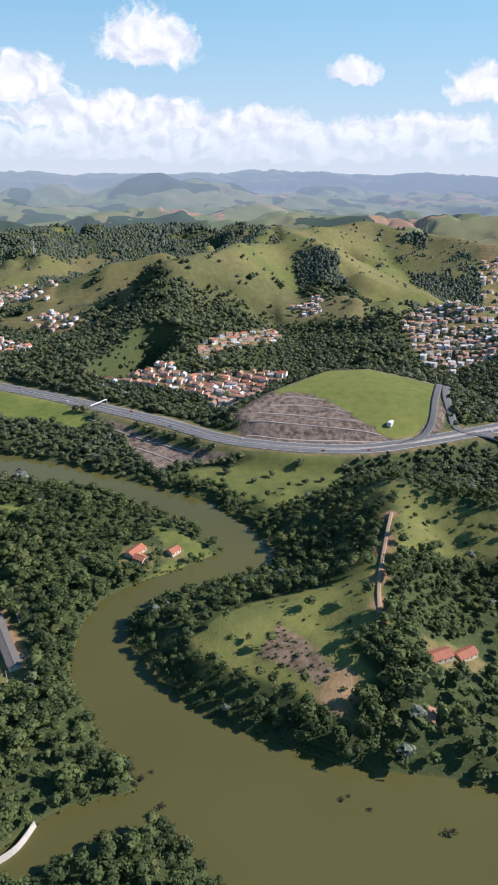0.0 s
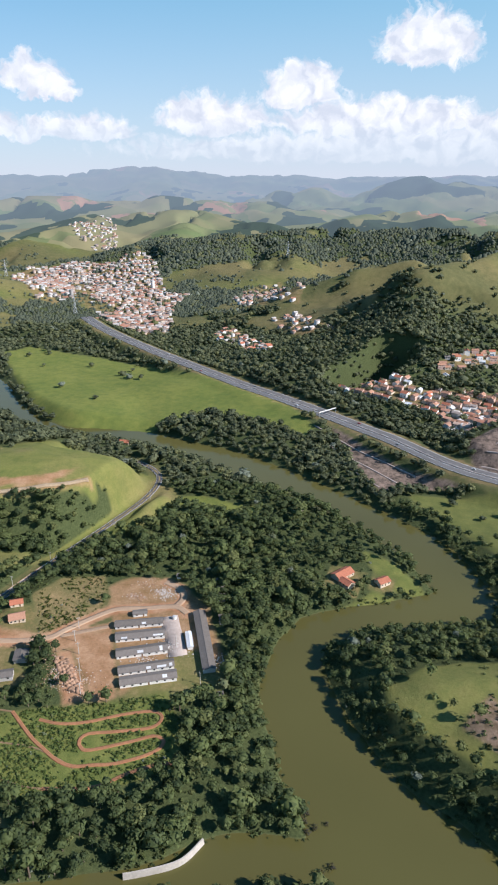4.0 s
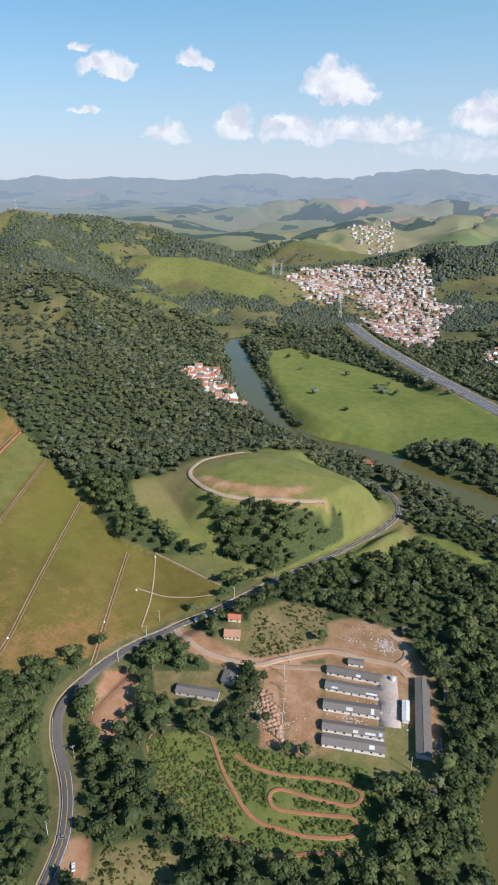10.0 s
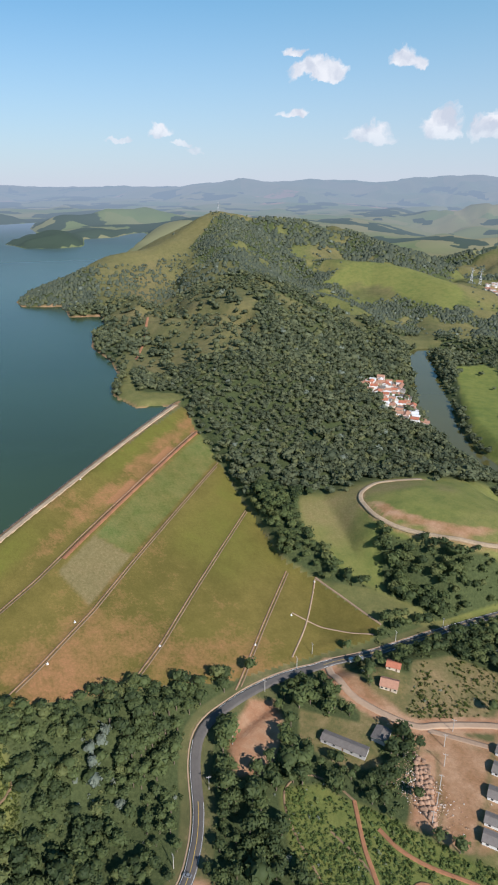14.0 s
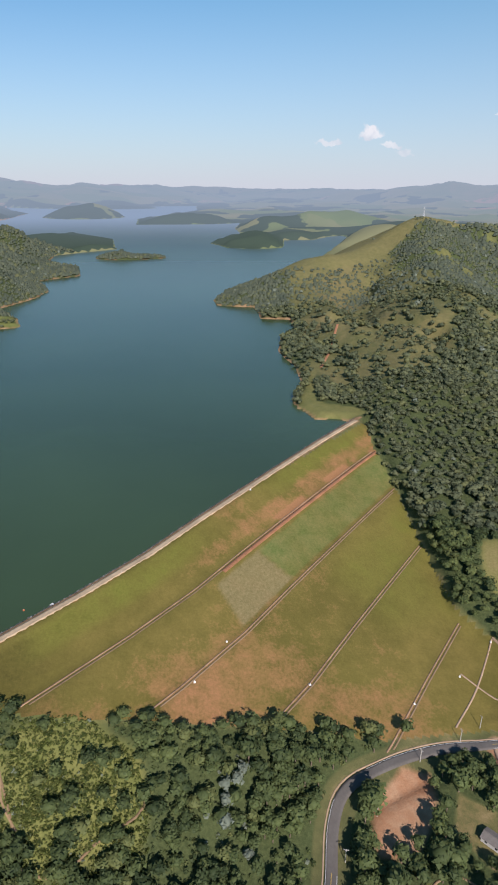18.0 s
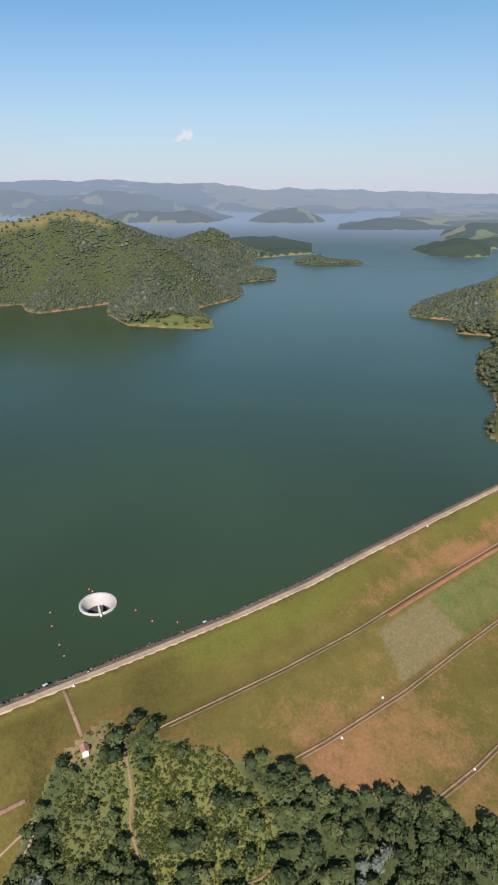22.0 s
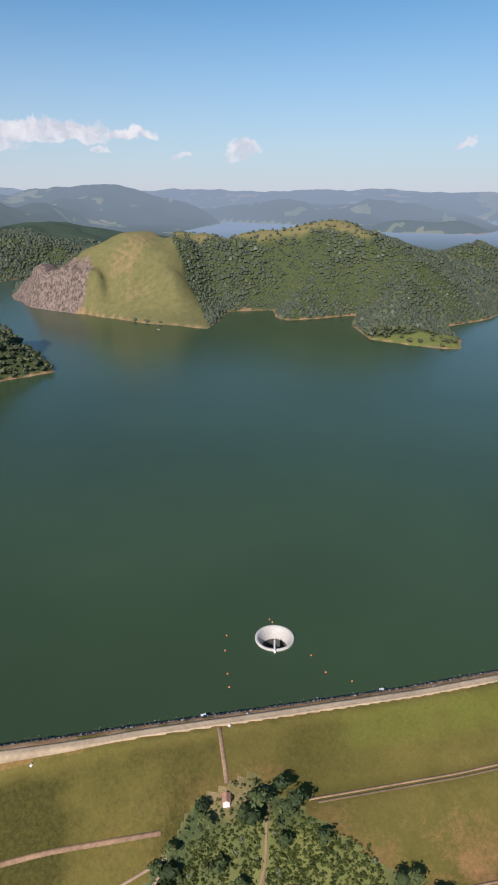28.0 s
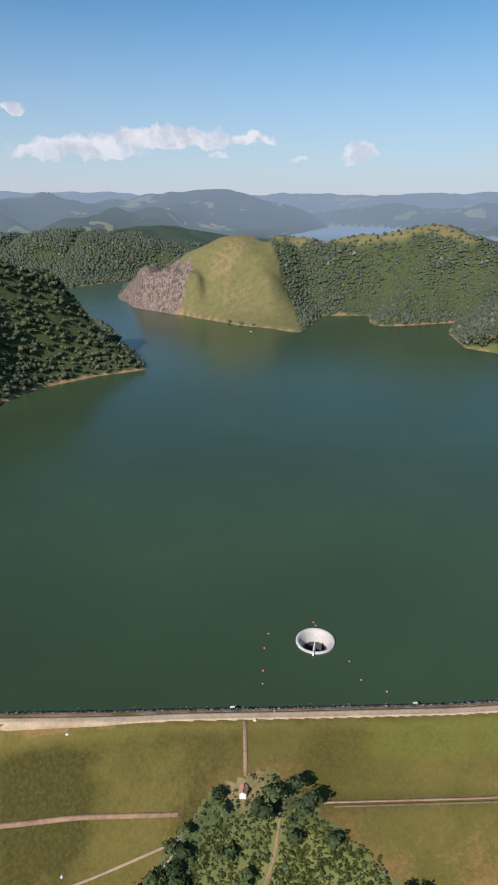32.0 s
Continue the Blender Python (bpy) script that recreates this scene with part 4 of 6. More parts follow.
def distance_material():
    """Far country: pastures and woods, bluer range by range with painted haze."""
    m, n, b = material("hazed_far_country")
    far, wood, dry, tx, ty = (n.add("Attribute", attribute_name=k).outputs["Fac"] for k in ("far", "wood", "dry", "true_x", "true_y"))
    place = n.add("CombineXYZ", i0=tx, i1=ty).outputs[0]
    spots, wide = n.noise(7.0, 5.0, 0.65, place), n.noise(1.6, 4.0, 0.6, place)
    plots = n.add("TexVoronoi", Scale=2.4)
    n.put(plots, "Vector", n.vec("ADD", place, n.vec("MULTIPLY", n.add("TexNoise", Scale=3.0, Vector=place).outputs[1], (0.25, 0.25, 0.0)).outputs[0]).outputs[0])
    tone = n.add("SeparateXYZ", i0=plots.outputs["Color"])
    open_land = n.mix(n.ramp(n.math("ADD", n.math("MULTIPLY", dry, 0.5), n.math("MULTIPLY", tone.outputs[0], 0.6)), 0.1, 0.9), (0.130, 0.165, 0.066), (0.235, 0.205, 0.105))
    open_land = n.mix(n.math("MULTIPLY", n.ramp(tone.outputs[1], 0.90, 0.92), n.ramp(spots, 0.42, 0.5)), open_land, (0.34, 0.20, 0.13))
    hedge = n.math("ADD", wood, n.math("ADD", n.math("MULTIPLY", n.math("SUBTRACT", spots, 0.5), 1.3), n.math("MULTIPLY", n.math("SUBTRACT", wide, 0.5), 0.7)))
    col = n.mix(n.ramp(hedge, 0.46, 0.54), open_land, (0.045, 0.066, 0.040))
    # painted haze: blue glow replaces the backdrop's land colour, more over the kilometres
    haze_glow = n.math("MULTIPLY", n.math("POWER", far, 1.35), 0.80)
    n.put(b, "Base Color", n.mix(haze_glow, col, (0.0, 0.0, 0.0)))
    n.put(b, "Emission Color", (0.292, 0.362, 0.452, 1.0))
    n.put(b, "Emission Strength", haze_glow)
    # slopes flattened with distance to imitate shading softened by haze
    tilt = n.add("CombineXYZ", i0=n.add("Attribute", attribute_name="lean_x").outputs["Fac"], i1=n.add("Attribute", attribute_name="lean_y").outputs["Fac"], i2=n.ramp(far, 0.0, 0.9, 1.0, 2.6))
    n.put(b, "Normal", n.vec("NORMALIZE", tilt.outputs[0]).outputs[0])
    n.put(b, "Roughness", 1.0)
    n.put(b, "Specular IOR Level", 0.0)
    return m


def dam_material():
    """Mown slope: olive and straw, rusty thin patches, tall darker grass, fresh turf."""
    m, n, b = material("dam_grass")
    pos = n.add("NewGeometry").outputs["Position"]
    turf, pale, tall, rust, bright = (n.add("Attribute", attribute_name=k).outputs["Fac"] for k in ("turf", "pale", "tall", "rust", "bright"))
    wide, mid = n.noise(0.016, 4.0, 0.55, pos), n.noise(0.08, 5.0, 0.6, pos)
    fine, tiny = n.noise(0.5, 5.0, 0.65, pos), n.noise(2.0, 4.0, 0.6, pos)
    col = n.mix(n.ramp(n.math("ADD", n.math("MULTIPLY", wide, 0.55), n.math("MULTIPLY", mid, 0.45)), 0.38, 0.62), (0.120, 0.100, 0.025), (0.178, 0.138, 0.038))
    col = n.mix(n.math("MULTIPLY", bright, n.ramp(mid, 0.3, 0.7, 0.4, 1.0)), col, (0.140, 0.142, 0.027))
    thin = n.math("ADD", rust, n.math("ADD", n.math("MULTIPLY", n.math("SUBTRACT", mid, 0.5), 0.9), n.math("MULTIPLY", n.math("SUBTRACT", fine, 0.5), 0.65)))
    col = n.mix(n.ramp(thin, 0.22, 0.76, 0.0, 0.85), col, (0.330, 0.158, 0.076))
    col = n.mix(n.ramp(n.math("ADD", tall, n.math("MULTIPLY", n.math("SUBTRACT", mid, 0.5), 0.8)), 0.2, 0.8), col,
                n.mix(n.ramp(fine, 0.3, 0.7), (0.046, 0.043, 0.011), (0.078, 0.067, 0.017)))
    green = n.mix(n.ramp(n.math("ADD", n.math("MULTIPLY", mid, 0.6), n.math("MULTIPLY", fine, 0.4)), 0.36, 0.64), (0.094, 0.136, 0.034), (0.178, 0.172, 0.062))
    col = n.mix(turf, col, green)
    col = n.mix(n.math("MULTIPLY", pale, 0.8), col, n.mix(n.ramp(fine, 0.3, 0.7), (0.180, 0.148, 0.066), (0.240, 0.192, 0.096)))
    tuft = n.vec("SCALE", col)
    n.put(tuft, "Scale", n.ramp(n.math("ADD", n.math("MULTIPLY", fine, 0.5), n.math("MULTIPLY", tiny, 0.5)), 0.28, 0.72, 0.78, 1.20))
    n.put(b, "Base Color", tuft.outputs[0])
    n.put(b, "Roughness", 0.95)
    n.put(b, "Specular IOR Level", 0.1)
    n.put(b, "Normal", n.add("Bump", Strength=0.22, Distance=0.8, Height=n.math("ADD", fine, n.math("MULTIPLY", tiny, 0.4))))
    return m


def dam_faces():
    n = dam_n(GX, GY)
    r = np.hypot(GX - C0[0], GY - C0[1])
    ok = np.zeros(len(GX), bool)
    near = (r < 900) & (n > -320) & (n < 0)
    ok[near] = depth_in(GX[near], GY[near], DAM_GRASS) > 0
    ok &= (n > -307)
    return ok[GF].all(1)


def build_dam():
    v, f, ids = used_only(gv, GF[DAM_FACES])
    x, y = GX[ids], GY[ids]
    n, s = dam_n(x, y), x * DAM_U[0] + y * DAM_U[1]
    belt = smooth(-np.abs(n + 237), -17, -15)
    turf = belt * smooth(s, 478, 482) * (1 - smooth(s, 716, 722)) * (0.75 + 0.25 * fbm(x, y, 40, 3, 6.0))
    pale = belt * smooth(s, 418 - (n + 237) * 0.4, 421 - (n + 237) * 0.4) * (1 - smooth(s, 478, 481))
    tall = np.clip((1 - smooth(s + 60 * fbm(x, y, 90, 3, 7.0), 170, 360)) * (0.85 + 0.6 * fbm(x, y, 60, 3, 8.0)), 0, 1) * smooth(n, -300, -290)
    rust = 0.16 + 0.55 * fbm(x, y, 90, 4, 3.0) + 0.46 * smooth(n, -268, -225) * smooth(s, 180, 260) * (1 - smooth(s, 400, 540))
    rust = rust - 0.24 * smooth(s, 430, 560) * smooth(n, -215, -160)
    rust = np.maximum(rust, 0.95 * smooth(-np.abs(n + 263), -9, -3) * smooth(s, 470, 540) * smooth(fbm(x, y, 30, 3, 9.0), -0.6, 0.3))
    rust = np.maximum(rust, 0.55 * smooth(-np.abs(n + 278), -16, -6) * smooth(s, 380, 480) * smooth(fbm(x, y, 60, 3, 5.0), -0.5, 0.3))
    rust = np.maximum(rust, 0.6 * smooth(-np.abs(n + 300), -4, -1))
    bright = smooth(-np.abs(n + 288), -14, -4) * smooth(fbm(x, y, 90, 2, 4.0), -0.7, 0.3)
    # the lower slope towards the far abutment is greener
    green = smooth(s + 0.7 * (n + 170), 390, 520) * smooth(n, -222, -185)
    bright = np.maximum(bright, green * smooth(fbm(x, y, 110, 3, 14.0), -1.0, 0.3))
    rust = rust - 0.26 * green - 0.30 * smooth(-np.abs(n + 290), -14, -6)
    ob = sheet("dam", v, f, dam_material(), (("turf", turf), ("pale", pale), ("tall", tall), ("rust", rust * (1 - 0.8 * turf)), ("bright", bright)))
    tagged(ob, "long grassed earth dam with thin rusty patches and berms", "dam", kind="structure")


DAM_FACES = dam_faces()
build_dam()
land("ground", GF[(r_face < HORIZON) & ~DAM_FACES], GROUND, "green valley floor and rolling hills of grass, earth and rock", "ground")
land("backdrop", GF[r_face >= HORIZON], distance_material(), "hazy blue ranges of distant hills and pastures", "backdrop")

# ---------------------------------------------------------------- water
keep = []
n_ = dam_n(GX, GY)
gap_ = shore_gap(GX, GY)
near_lake = (n_ < -305) & (gap_ < 60)
ok = near_lake[GF].all(1) | ((n_[GF] < -305).all(1) & (gap_[GF] < 60).any(1))
SPILL = np.array((-467.0, -25.0))
ok &= (np.hypot(GX - SPILL[0], GY - SPILL[1])[GF] > 12.6).all(1)
lx, ly, lz = squeeze(GX, GY, np.full(len(GX), LAKE))


v_, f_, ids_ = used_only(np.stack([lx, ly, lz], 1), GF[ok])
# share of the painted sky reflection, rising with distance
lake_sheen = smooth(np.hypot(GX - C0[0], GY - C0[1])[ids_], 1500, 5400) ** 1.2
tagged(sheet("reservoir_water", v_, f_, LAKE_WATER, (("far", lake_sheen),)), "calm dark green reservoir water behind the dam", "water", kind="structure")


near_ = np.hypot(GX - C0[0], GY - C0[1]) < 1900
gap_r = np.full(len(GX), 1e9)
gap_r[near_] = water_gap(GX[near_], GY[near_])
wet_ = (gap_r[GF] < 16).any(1) & (n_[GF] > -250).all(1)
v_, f_, _ = used_only(np.stack([GX, GY, np.full(len(GX), RIVER)], 1), GF[wet_])
tagged(sheet("river_water", v_, f_, RIVER_WATER), "slow olive brown river winding through the valley", "water", kind="structure")

# ---------------------------------------------------------------- helpers for things
def part(name, bm, mat, parent, label=""):
    me = bpy.data.meshes.new(name)
    bm.to_mesh(me)
    bm.free()
    me.materials.append(mat)
    ob = new(name, me)
    ob.parent = parent
    return tagged(ob, label)


def thing(name, m, label, category, group="", kind=""):
    ob = new(name)
    ob.empty_display_size = 0.5
    ob.matrix_basis = m
    return tagged(ob, label, category, group, kind)


def box(bm, x0, y0, z0, x1, y1, z1, bevel=0.0):
    made = bmesh.ops.create_cube(bm, size=1.0)["verts"]
    for v in made:
        v.co = Vector(((x0 + x1) / 2 + v.co.x * (x1 - x0), (y0 + y1) / 2 + v.co.y * (y1 - y0), (z0 + z1) / 2 + v.co.z * (z1 - z0)))
    if bevel:
        edges = list({e for v in made for e in v.link_edges})
        bmesh.ops.bevel(bm, geom=edges, offset=bevel, segments=1, affect="EDGES")
    return bm


def boxed(*a, bevel=0.0):
    return box(bmesh.new(), *a, bevel=bevel)


def strut(bm, a, b, w, sides=4):
    a, b = Vector(a), Vector(b)
    d = b - a
    made = bmesh.ops.create_cone(bm, cap_ends=True, segments=sides, radius1=w / 2, radius2=w / 2, depth=d.length)["verts"]
    m = Matrix.Translation((a + b) / 2) @ d.to_track_quat("Z", "Y").to_matrix().to_4x4()
    bmesh.ops.transform(bm, matrix=m, verts=made)
    return bm


def tube(x, y, z0, z1, r0, r1, sides=10):
    bm = bmesh.new()
    made = bmesh.ops.create_cone(bm, cap_ends=True, segments=sides, radius1=r0, radius2=r1, depth=z1 - z0)["verts"]
    bmesh.ops.translate(bm, vec=(x, y, (z0 + z1) / 2), verts=made)
    return bm


def prism(pts, x0, x1):
    """A profile of (y, z) points drawn out along x."""
    bm = bmesh.new()
    a = [bm.verts.new((x0, y, z)) for y, z in pts]
    b = [bm.verts.new((x1, y, z)) for y, z in pts]
    k = len(pts)
    bm.faces.new(a[::-1])
    bm.faces.new(b)
    for i in range(k):
        bm.faces.new((a[i], a[(i + 1) % k], b[(i + 1) % k], b[i]))
    bmesh.ops.recalc_face_normals(bm, faces=bm.faces)
    return bm


def slope(length, y0, z0, y1, z1, thick, over):
    """One pitch of a roof, from the eaves at y0 to the ridge at y1."""
    return prism([(y0, z0), (y1, z1), (y1, z1 + thick), (y0, z0 + thick)], -length / 2 - over, length / 2 + over)


def at_ground(x, y, heading=0.0, lift=0.0):
    z = float(height(np.array([float(x)]), np.array([float(y)]))[0])
    return pose(x, y, z + lift, 0, 0, heading)


# ---------------------------------------------------------------- materials of built things
def roof_material(name, color, rib=1.1, vary=0.3):
    m, n, b = material(name)
    pos = n.add("TexCoord").outputs["Object"]
    wave = n.add("TexWave", Scale=rib, Distortion=0.4)
    n.put(wave, "Vector", pos)
    spots = n.noise(0.5, 5.0, 0.65, pos)
    lots = n.noise(3.0, 4.0, 0.6, pos)
    rnd = n.add("ObjectInfo").outputs["Random"]
    f = n.math("ADD", n.math("MULTIPLY", spots, vary * 2.0), n.math("MULTIPLY", wave.outputs[1], 0.14))
    f = n.math("ADD", f, n.math("ADD", n.math("MULTIPLY", lots, 0.2), n.math("MULTIPLY", rnd, 0.25)))
    v = n.vec("SCALE", color)
    n.put(v, "Scale", n.math("ADD", f, 0.45 - vary * 0.5))
    n.put(b, "Base Color", v.outputs[0])
    n.put(b, "Roughness", 0.82)
    n.put(b, "Normal", n.add("Bump", Strength=0.5, Distance=0.05, Height=wave.outputs[1]))
    return m


def island_material(name, colors, rough=0.8):
    m, n, b = material(name)
    geo = n.add("NewGeometry")
    ramp = n.add("ValToRGB", Fac=geo.outputs["Random Per Island"])
    ramp.color_ramp.interpolation = "CONSTANT"
    while len(ramp.color_ramp.elements) < len(colors):
        ramp.color_ramp.elements.new(0.5)
    for i, c in enumerate(colors):
        ramp.color_ramp.elements[i].position = i / len(colors)
        ramp.color_ramp.elements[i].color = (*c, 1.0)
    dirt = n.noise(0.35, 4.0, 0.6, geo.outputs["Position"])
    v = n.vec("SCALE", ramp.outputs[0])
    n.put(v, "Scale", n.ramp(dirt, 0.25, 0.75, 0.7, 1.15))
    n.put(b, "Base Color", v.outputs[0])
    n.put(b, "Roughness", rough)
    return m


ASPHALT = plain("asphalt", (0.102, 0.090, 0.080), 0.9, vary=0.25, grain=0.6)
OLD_ASPHALT = plain("worn_asphalt", (0.135, 0.128, 0.125), 0.9, vary=0.2, grain=0.3)
PAINT_WHITE = plain("white_road_paint", (0.62, 0.62, 0.60), 0.7)
PAINT_YELLOW = plain("yellow_road_paint", (0.62, 0.42, 0.08), 0.7)
SAND = plain("sandy_track", (0.42, 0.310, 0.195), 0.95, vary=0.4, grain=0.5)
CLAY = plain("red_clay_track", (0.31, 0.140, 0.066), 0.95, vary=0.4, grain=0.6, bump=0.3)
TRODDEN = plain("trodden_soil", (0.21, 0.138, 0.074), 0.95, vary=0.35, grain=0.8)
CLAY_ROAD = plain("clay_road", (0.36, 0.245, 0.160), 0.95, vary=0.25, grain=0.4)
DRAIN = plain("stained_drain_concrete", (0.245, 0.155, 0.092), 0.9, vary=0.6, grain=0.8)
TIPPED = plain("tipped_soil", (0.30, 0.185, 0.120), 0.95, vary=0.45, grain=0.9, bump=0.3)
# near-black concrete: the shade down the spillway shaft painted as colour
SHAFT_SHADE = plain("shaft_shade_concrete", (0.055, 0.052, 0.046), 0.5, vary=0.5, grain=0.5)
BERM = plain("weathered_berm_concrete", (0.300, 0.180, 0.105), 0.9, vary=0.5, grain=0.5)
CONCRETE = plain("pale_concrete", (0.50, 0.46, 0.41), 0.85, vary=0.3, grain=0.9, bump=0.2)
BENCH = plain("bench_concrete", (0.40, 0.33, 0.29), 0.9, vary=0.3, grain=0.5)
WHITEWASH = plain("whitewash", (0.74, 0.72, 0.68), 0.85, vary=0.2, grain=1.2)
CREAM = plain("cream_render", (0.60, 0.50, 0.38), 0.85, vary=0.2, grain=1.2)
PINKISH = plain("pinkish_render", (0.58, 0.40, 0.33), 0.85, vary=0.2, grain=1.2)
GREYWALL = plain("grey_render", (0.42, 0.40, 0.38), 0.85, vary=0.25, grain=1.2)
GLASS = plain("dark_pane", (0.03, 0.035, 0.04), 0.15, vary=0.1)
WOODDOOR = plain("brown_door", (0.16, 0.09, 0.05), 0.7)
ASBESTOS = roof_material("weathered_fibre_cement", (0.185, 0.160, 0.140))
TILES = roof_material("red_clay_tiles", (0.44, 0.155, 0.085), 2.2)
TILES_OLD = roof_material("weathered_clay_tiles", (0.42, 0.22, 0.14), 2.2)
TIN = roof_material("white_sheet_roof", (0.66, 0.66, 0.66), 1.4)
STEEL = plain("galvanised_steel", (0.48, 0.49, 0.50), 0.55, 0.6, vary=0.15)
POLE = plain("concrete_pole", (0.45, 0.42, 0.38), 0.85)
RUBBER = plain("tyre_rubber", (0.03, 0.03, 0.03), 0.85)
CARWHITE = plain("white_car_paint", (0.78, 0.78, 0.78), 0.25, vary=0.03)
CARGREY = plain("grey_car_paint", (0.20, 0.21, 0.22), 0.25, vary=0.03)
CARRED = plain("red_car_paint", (0.42, 0.05, 0.04), 0.25, vary=0.03)
ORANGE = plain("orange_plastic", (0.72, 0.17, 0.05), 0.5, vary=0.1)
BASALT = island_material("dark_riprap", [(0.07, 0.066, 0.066), (0.115, 0.108, 0.105), (0.05, 0.05, 0.052), (0.20, 0.19, 0.185), (0.09, 0.08, 0.075)])
RUBBLE = island_material("rubble_heap", [(0.42, 0.25, 0.15), (0.50, 0.35, 0.24), (0.30, 0.17, 0.10), (0.62, 0.55, 0.48), (0.36, 0.20, 0.12)])
WHITERUBBLE = island_material("pale_debris", [(0.66, 0.62, 0.58), (0.45, 0.40, 0.36), (0.72, 0.70, 0.68), (0.30, 0.26, 0.23)])

# ---------------------------------------------------------------- roads and tracks
def strip(name, line, half, rise, mat, label="", category="road", crown=0.0, flat=None, parent=None, across=4, step_fn=None):
    """A strip with some width, laid on the land and thick enough to bed into it."""
    p = np.asarray(line)[:, :2]
    t = np.gradient(p, axis=0)
    t /= np.hypot(*t.T)[:, None] + 1e-9
    side = np.stack([-t[:, 1], t[:, 0]], 1)
    half = np.broadcast_to(half, (len(p),))
    rows = []
    for s in np.linspace(-1, 1, across + 1):
        q = p + side * (s * half)[:, None]
        z = height(q[:, 0], q[:, 1]) if flat is None else np.full(len(p), flat)
        rows.append(np.column_stack([q, z]))
    rows = np.array(rows)
    if flat is None:
        top = rows[:, :, 2].max(0)
        rows[:, :, 2] = 0.65 * top[None] + 0.35 * rows[:, :, 2]
    rows[:, :, 2] += rise
    low = rows[[0, -1]].copy()
    low[:, :, 2] -= rise + 0.8
    rows = np.concatenate([low[:1], rows, low[1:]])
    k, m = rows.shape[:2]
    i = np.arange(k * m).reshape(k, m)
    f = np.stack([i[:-1, :-1], i[:-1, 1:], i[1:, 1:], i[1:, :-1]], -1).reshape(-1, 4)
    ob = sheet(name, rows.reshape(-1, 3), f[:, ::-1], mat, smooth_shade=False)
    if parent is not None:
        ob.parent = parent
        return ob
    return tagged(ob, label, category, kind="structure")


def shifted(line, off):
    p = np.asarray(line)[:, :2]
    t = np.gradient(p, axis=0)
    t /= np.hypot(*t.T)[:, None] + 1e-9
    return p + np.stack([-t[:, 1], t[:, 0]], 1) * off


highway = strip("highway_road", shifted(HIGHWAY, 7.2), 5.2, 0.7, OLD_ASPHALT, "grey dual carriageway highway along the valley")
strip("highway_road", shifted(HIGHWAY, -7.2), 5.2, 0.7, OLD_ASPHALT, "grey dual carriageway highway along the valley")
for off in (2.4, 12.0, -2.4, -12.0):
    strip("edge_line", shifted(HIGHWAY, off), 0.22, 0.74, PAINT_WHITE, parent=highway, across=1)
strip("highway_median", HIGHWAY, 0.6, 1.2, BENCH, "low concrete median barrier between carriageways", "barrier", across=1)
RAMP_A = curve([(296, 888), (258, 809), (248, 755), (256, 717), (292, 700), (336, 683)], 8)
RAMP_B = curve([(265, 857), (236, 776), (214, 716), (165, 669), (125, 656)], 8)
BACK_STREET = curve([(561, 1123), (396, 994), (321, 931), (288, 889), (267, 863)], 8)
strip("slip_road", RAMP_A, 5.5, 0.9, OLD_ASPHALT, "curved grey slip road beside the green mound")
strip("slip_road", RAMP_B, 4.5, 0.8, OLD_ASPHALT, "grey slip road joining the highway")
strip("street", BACK_STREET, 4.5, 0.8, OLD_ASPHALT, "grey street leading towards the houses")
road = strip("country_road", ROAD, 3.1, 0.45, ASPHALT, "winding two lane asphalt road with painted lines")
strip("centre_line", ROAD, 0.13, 0.50, PAINT_YELLOW, parent=road, across=1)
for off in (2.75, -2.75):
    strip("edge_line", shifted(ROAD, off), 0.09, 0.50, PAINT_WHITE, parent=road, across=1)
strip("verge_path", shifted(ROAD[:78], 4.1), 0.35, 0.2, CLAY_ROAD, "bare earth verge beside the asphalt road", "path")
strip("yard_lane", LANE, 2.5, 0.28, CLAY_ROAD, "pale earth lane into the farm yard")
strip("yard_lane", LANE_B, 1.8, 0.26, CLAY_ROAD, "narrow earth lane across the yard grass")
strip("yard_lane", LANE_C, 2.8, 0.26, CLAY_ROAD, "earth lane round the end of the sheds")
strip("hill_track", LOOP_TRACK, 2.0, 0.35, SAND, "sandy track looping round the grassy spoil heap")
strip("ridge_path", POINT_PATH, 1.5, 0.25, CLAY_ROAD, "sandy foot path along the grassy ridge", "path")
strip("grove_path", GROVE_PATH, 0.5, 0.22, TRODDEN, "narrow trodden path through the grove", "path")
strip("crest_road", CREST_ROAD, 2.5, 0.5, SAND, "pale sandy service road along the dam crest")
BIKE_TRACKS = []
for k, pts in enumerate(([(-228, 255), (-215, 257), (-201, 264), (-183, 278), (-169, 286), (-162, 285), (-161, 279), (-166, 273),
    (-182, 264), (-195, 257), (-197, 251), (-193, 247), (-187, 248), (-170, 261), (-159, 270), (-152, 269),
    (-152, 263), (-158, 255), (-170, 245), (-180, 240), (-190, 235), (-201, 235), (-214, 239), (-225, 243),
    (-247, 254)],
                         [(-197, 217), (-187, 221), (-171, 229), (-160, 242), (-147, 254), (-139, 257)])):
    BIKE_TRACKS.append(curve(pts, 4.0))
    strip("dirt_bike_track", curve(pts, 2.0), 1.1, 0.30, CLAY, "winding red clay dirt bike track on grass", "track")
for pts in ([(-247, 254), (-258, 251), (-272, 241), (-271, 226), (-256, 218), (-231, 215), (-212, 214), (-197, 217)], [(-368, 18), (-333, 31), (-312, 37), (-308, 43), (-307, 56), (-317, 73), (-325, 92), (-334, 98)],
            [(-239, 233), (-218, 237), (-202, 236), (-189, 234)]):
    strip("trodden_path", curve(pts, 3.0), 0.6, 0.18, TRODDEN, "faint trodden path through rough grass", "path", across=2)

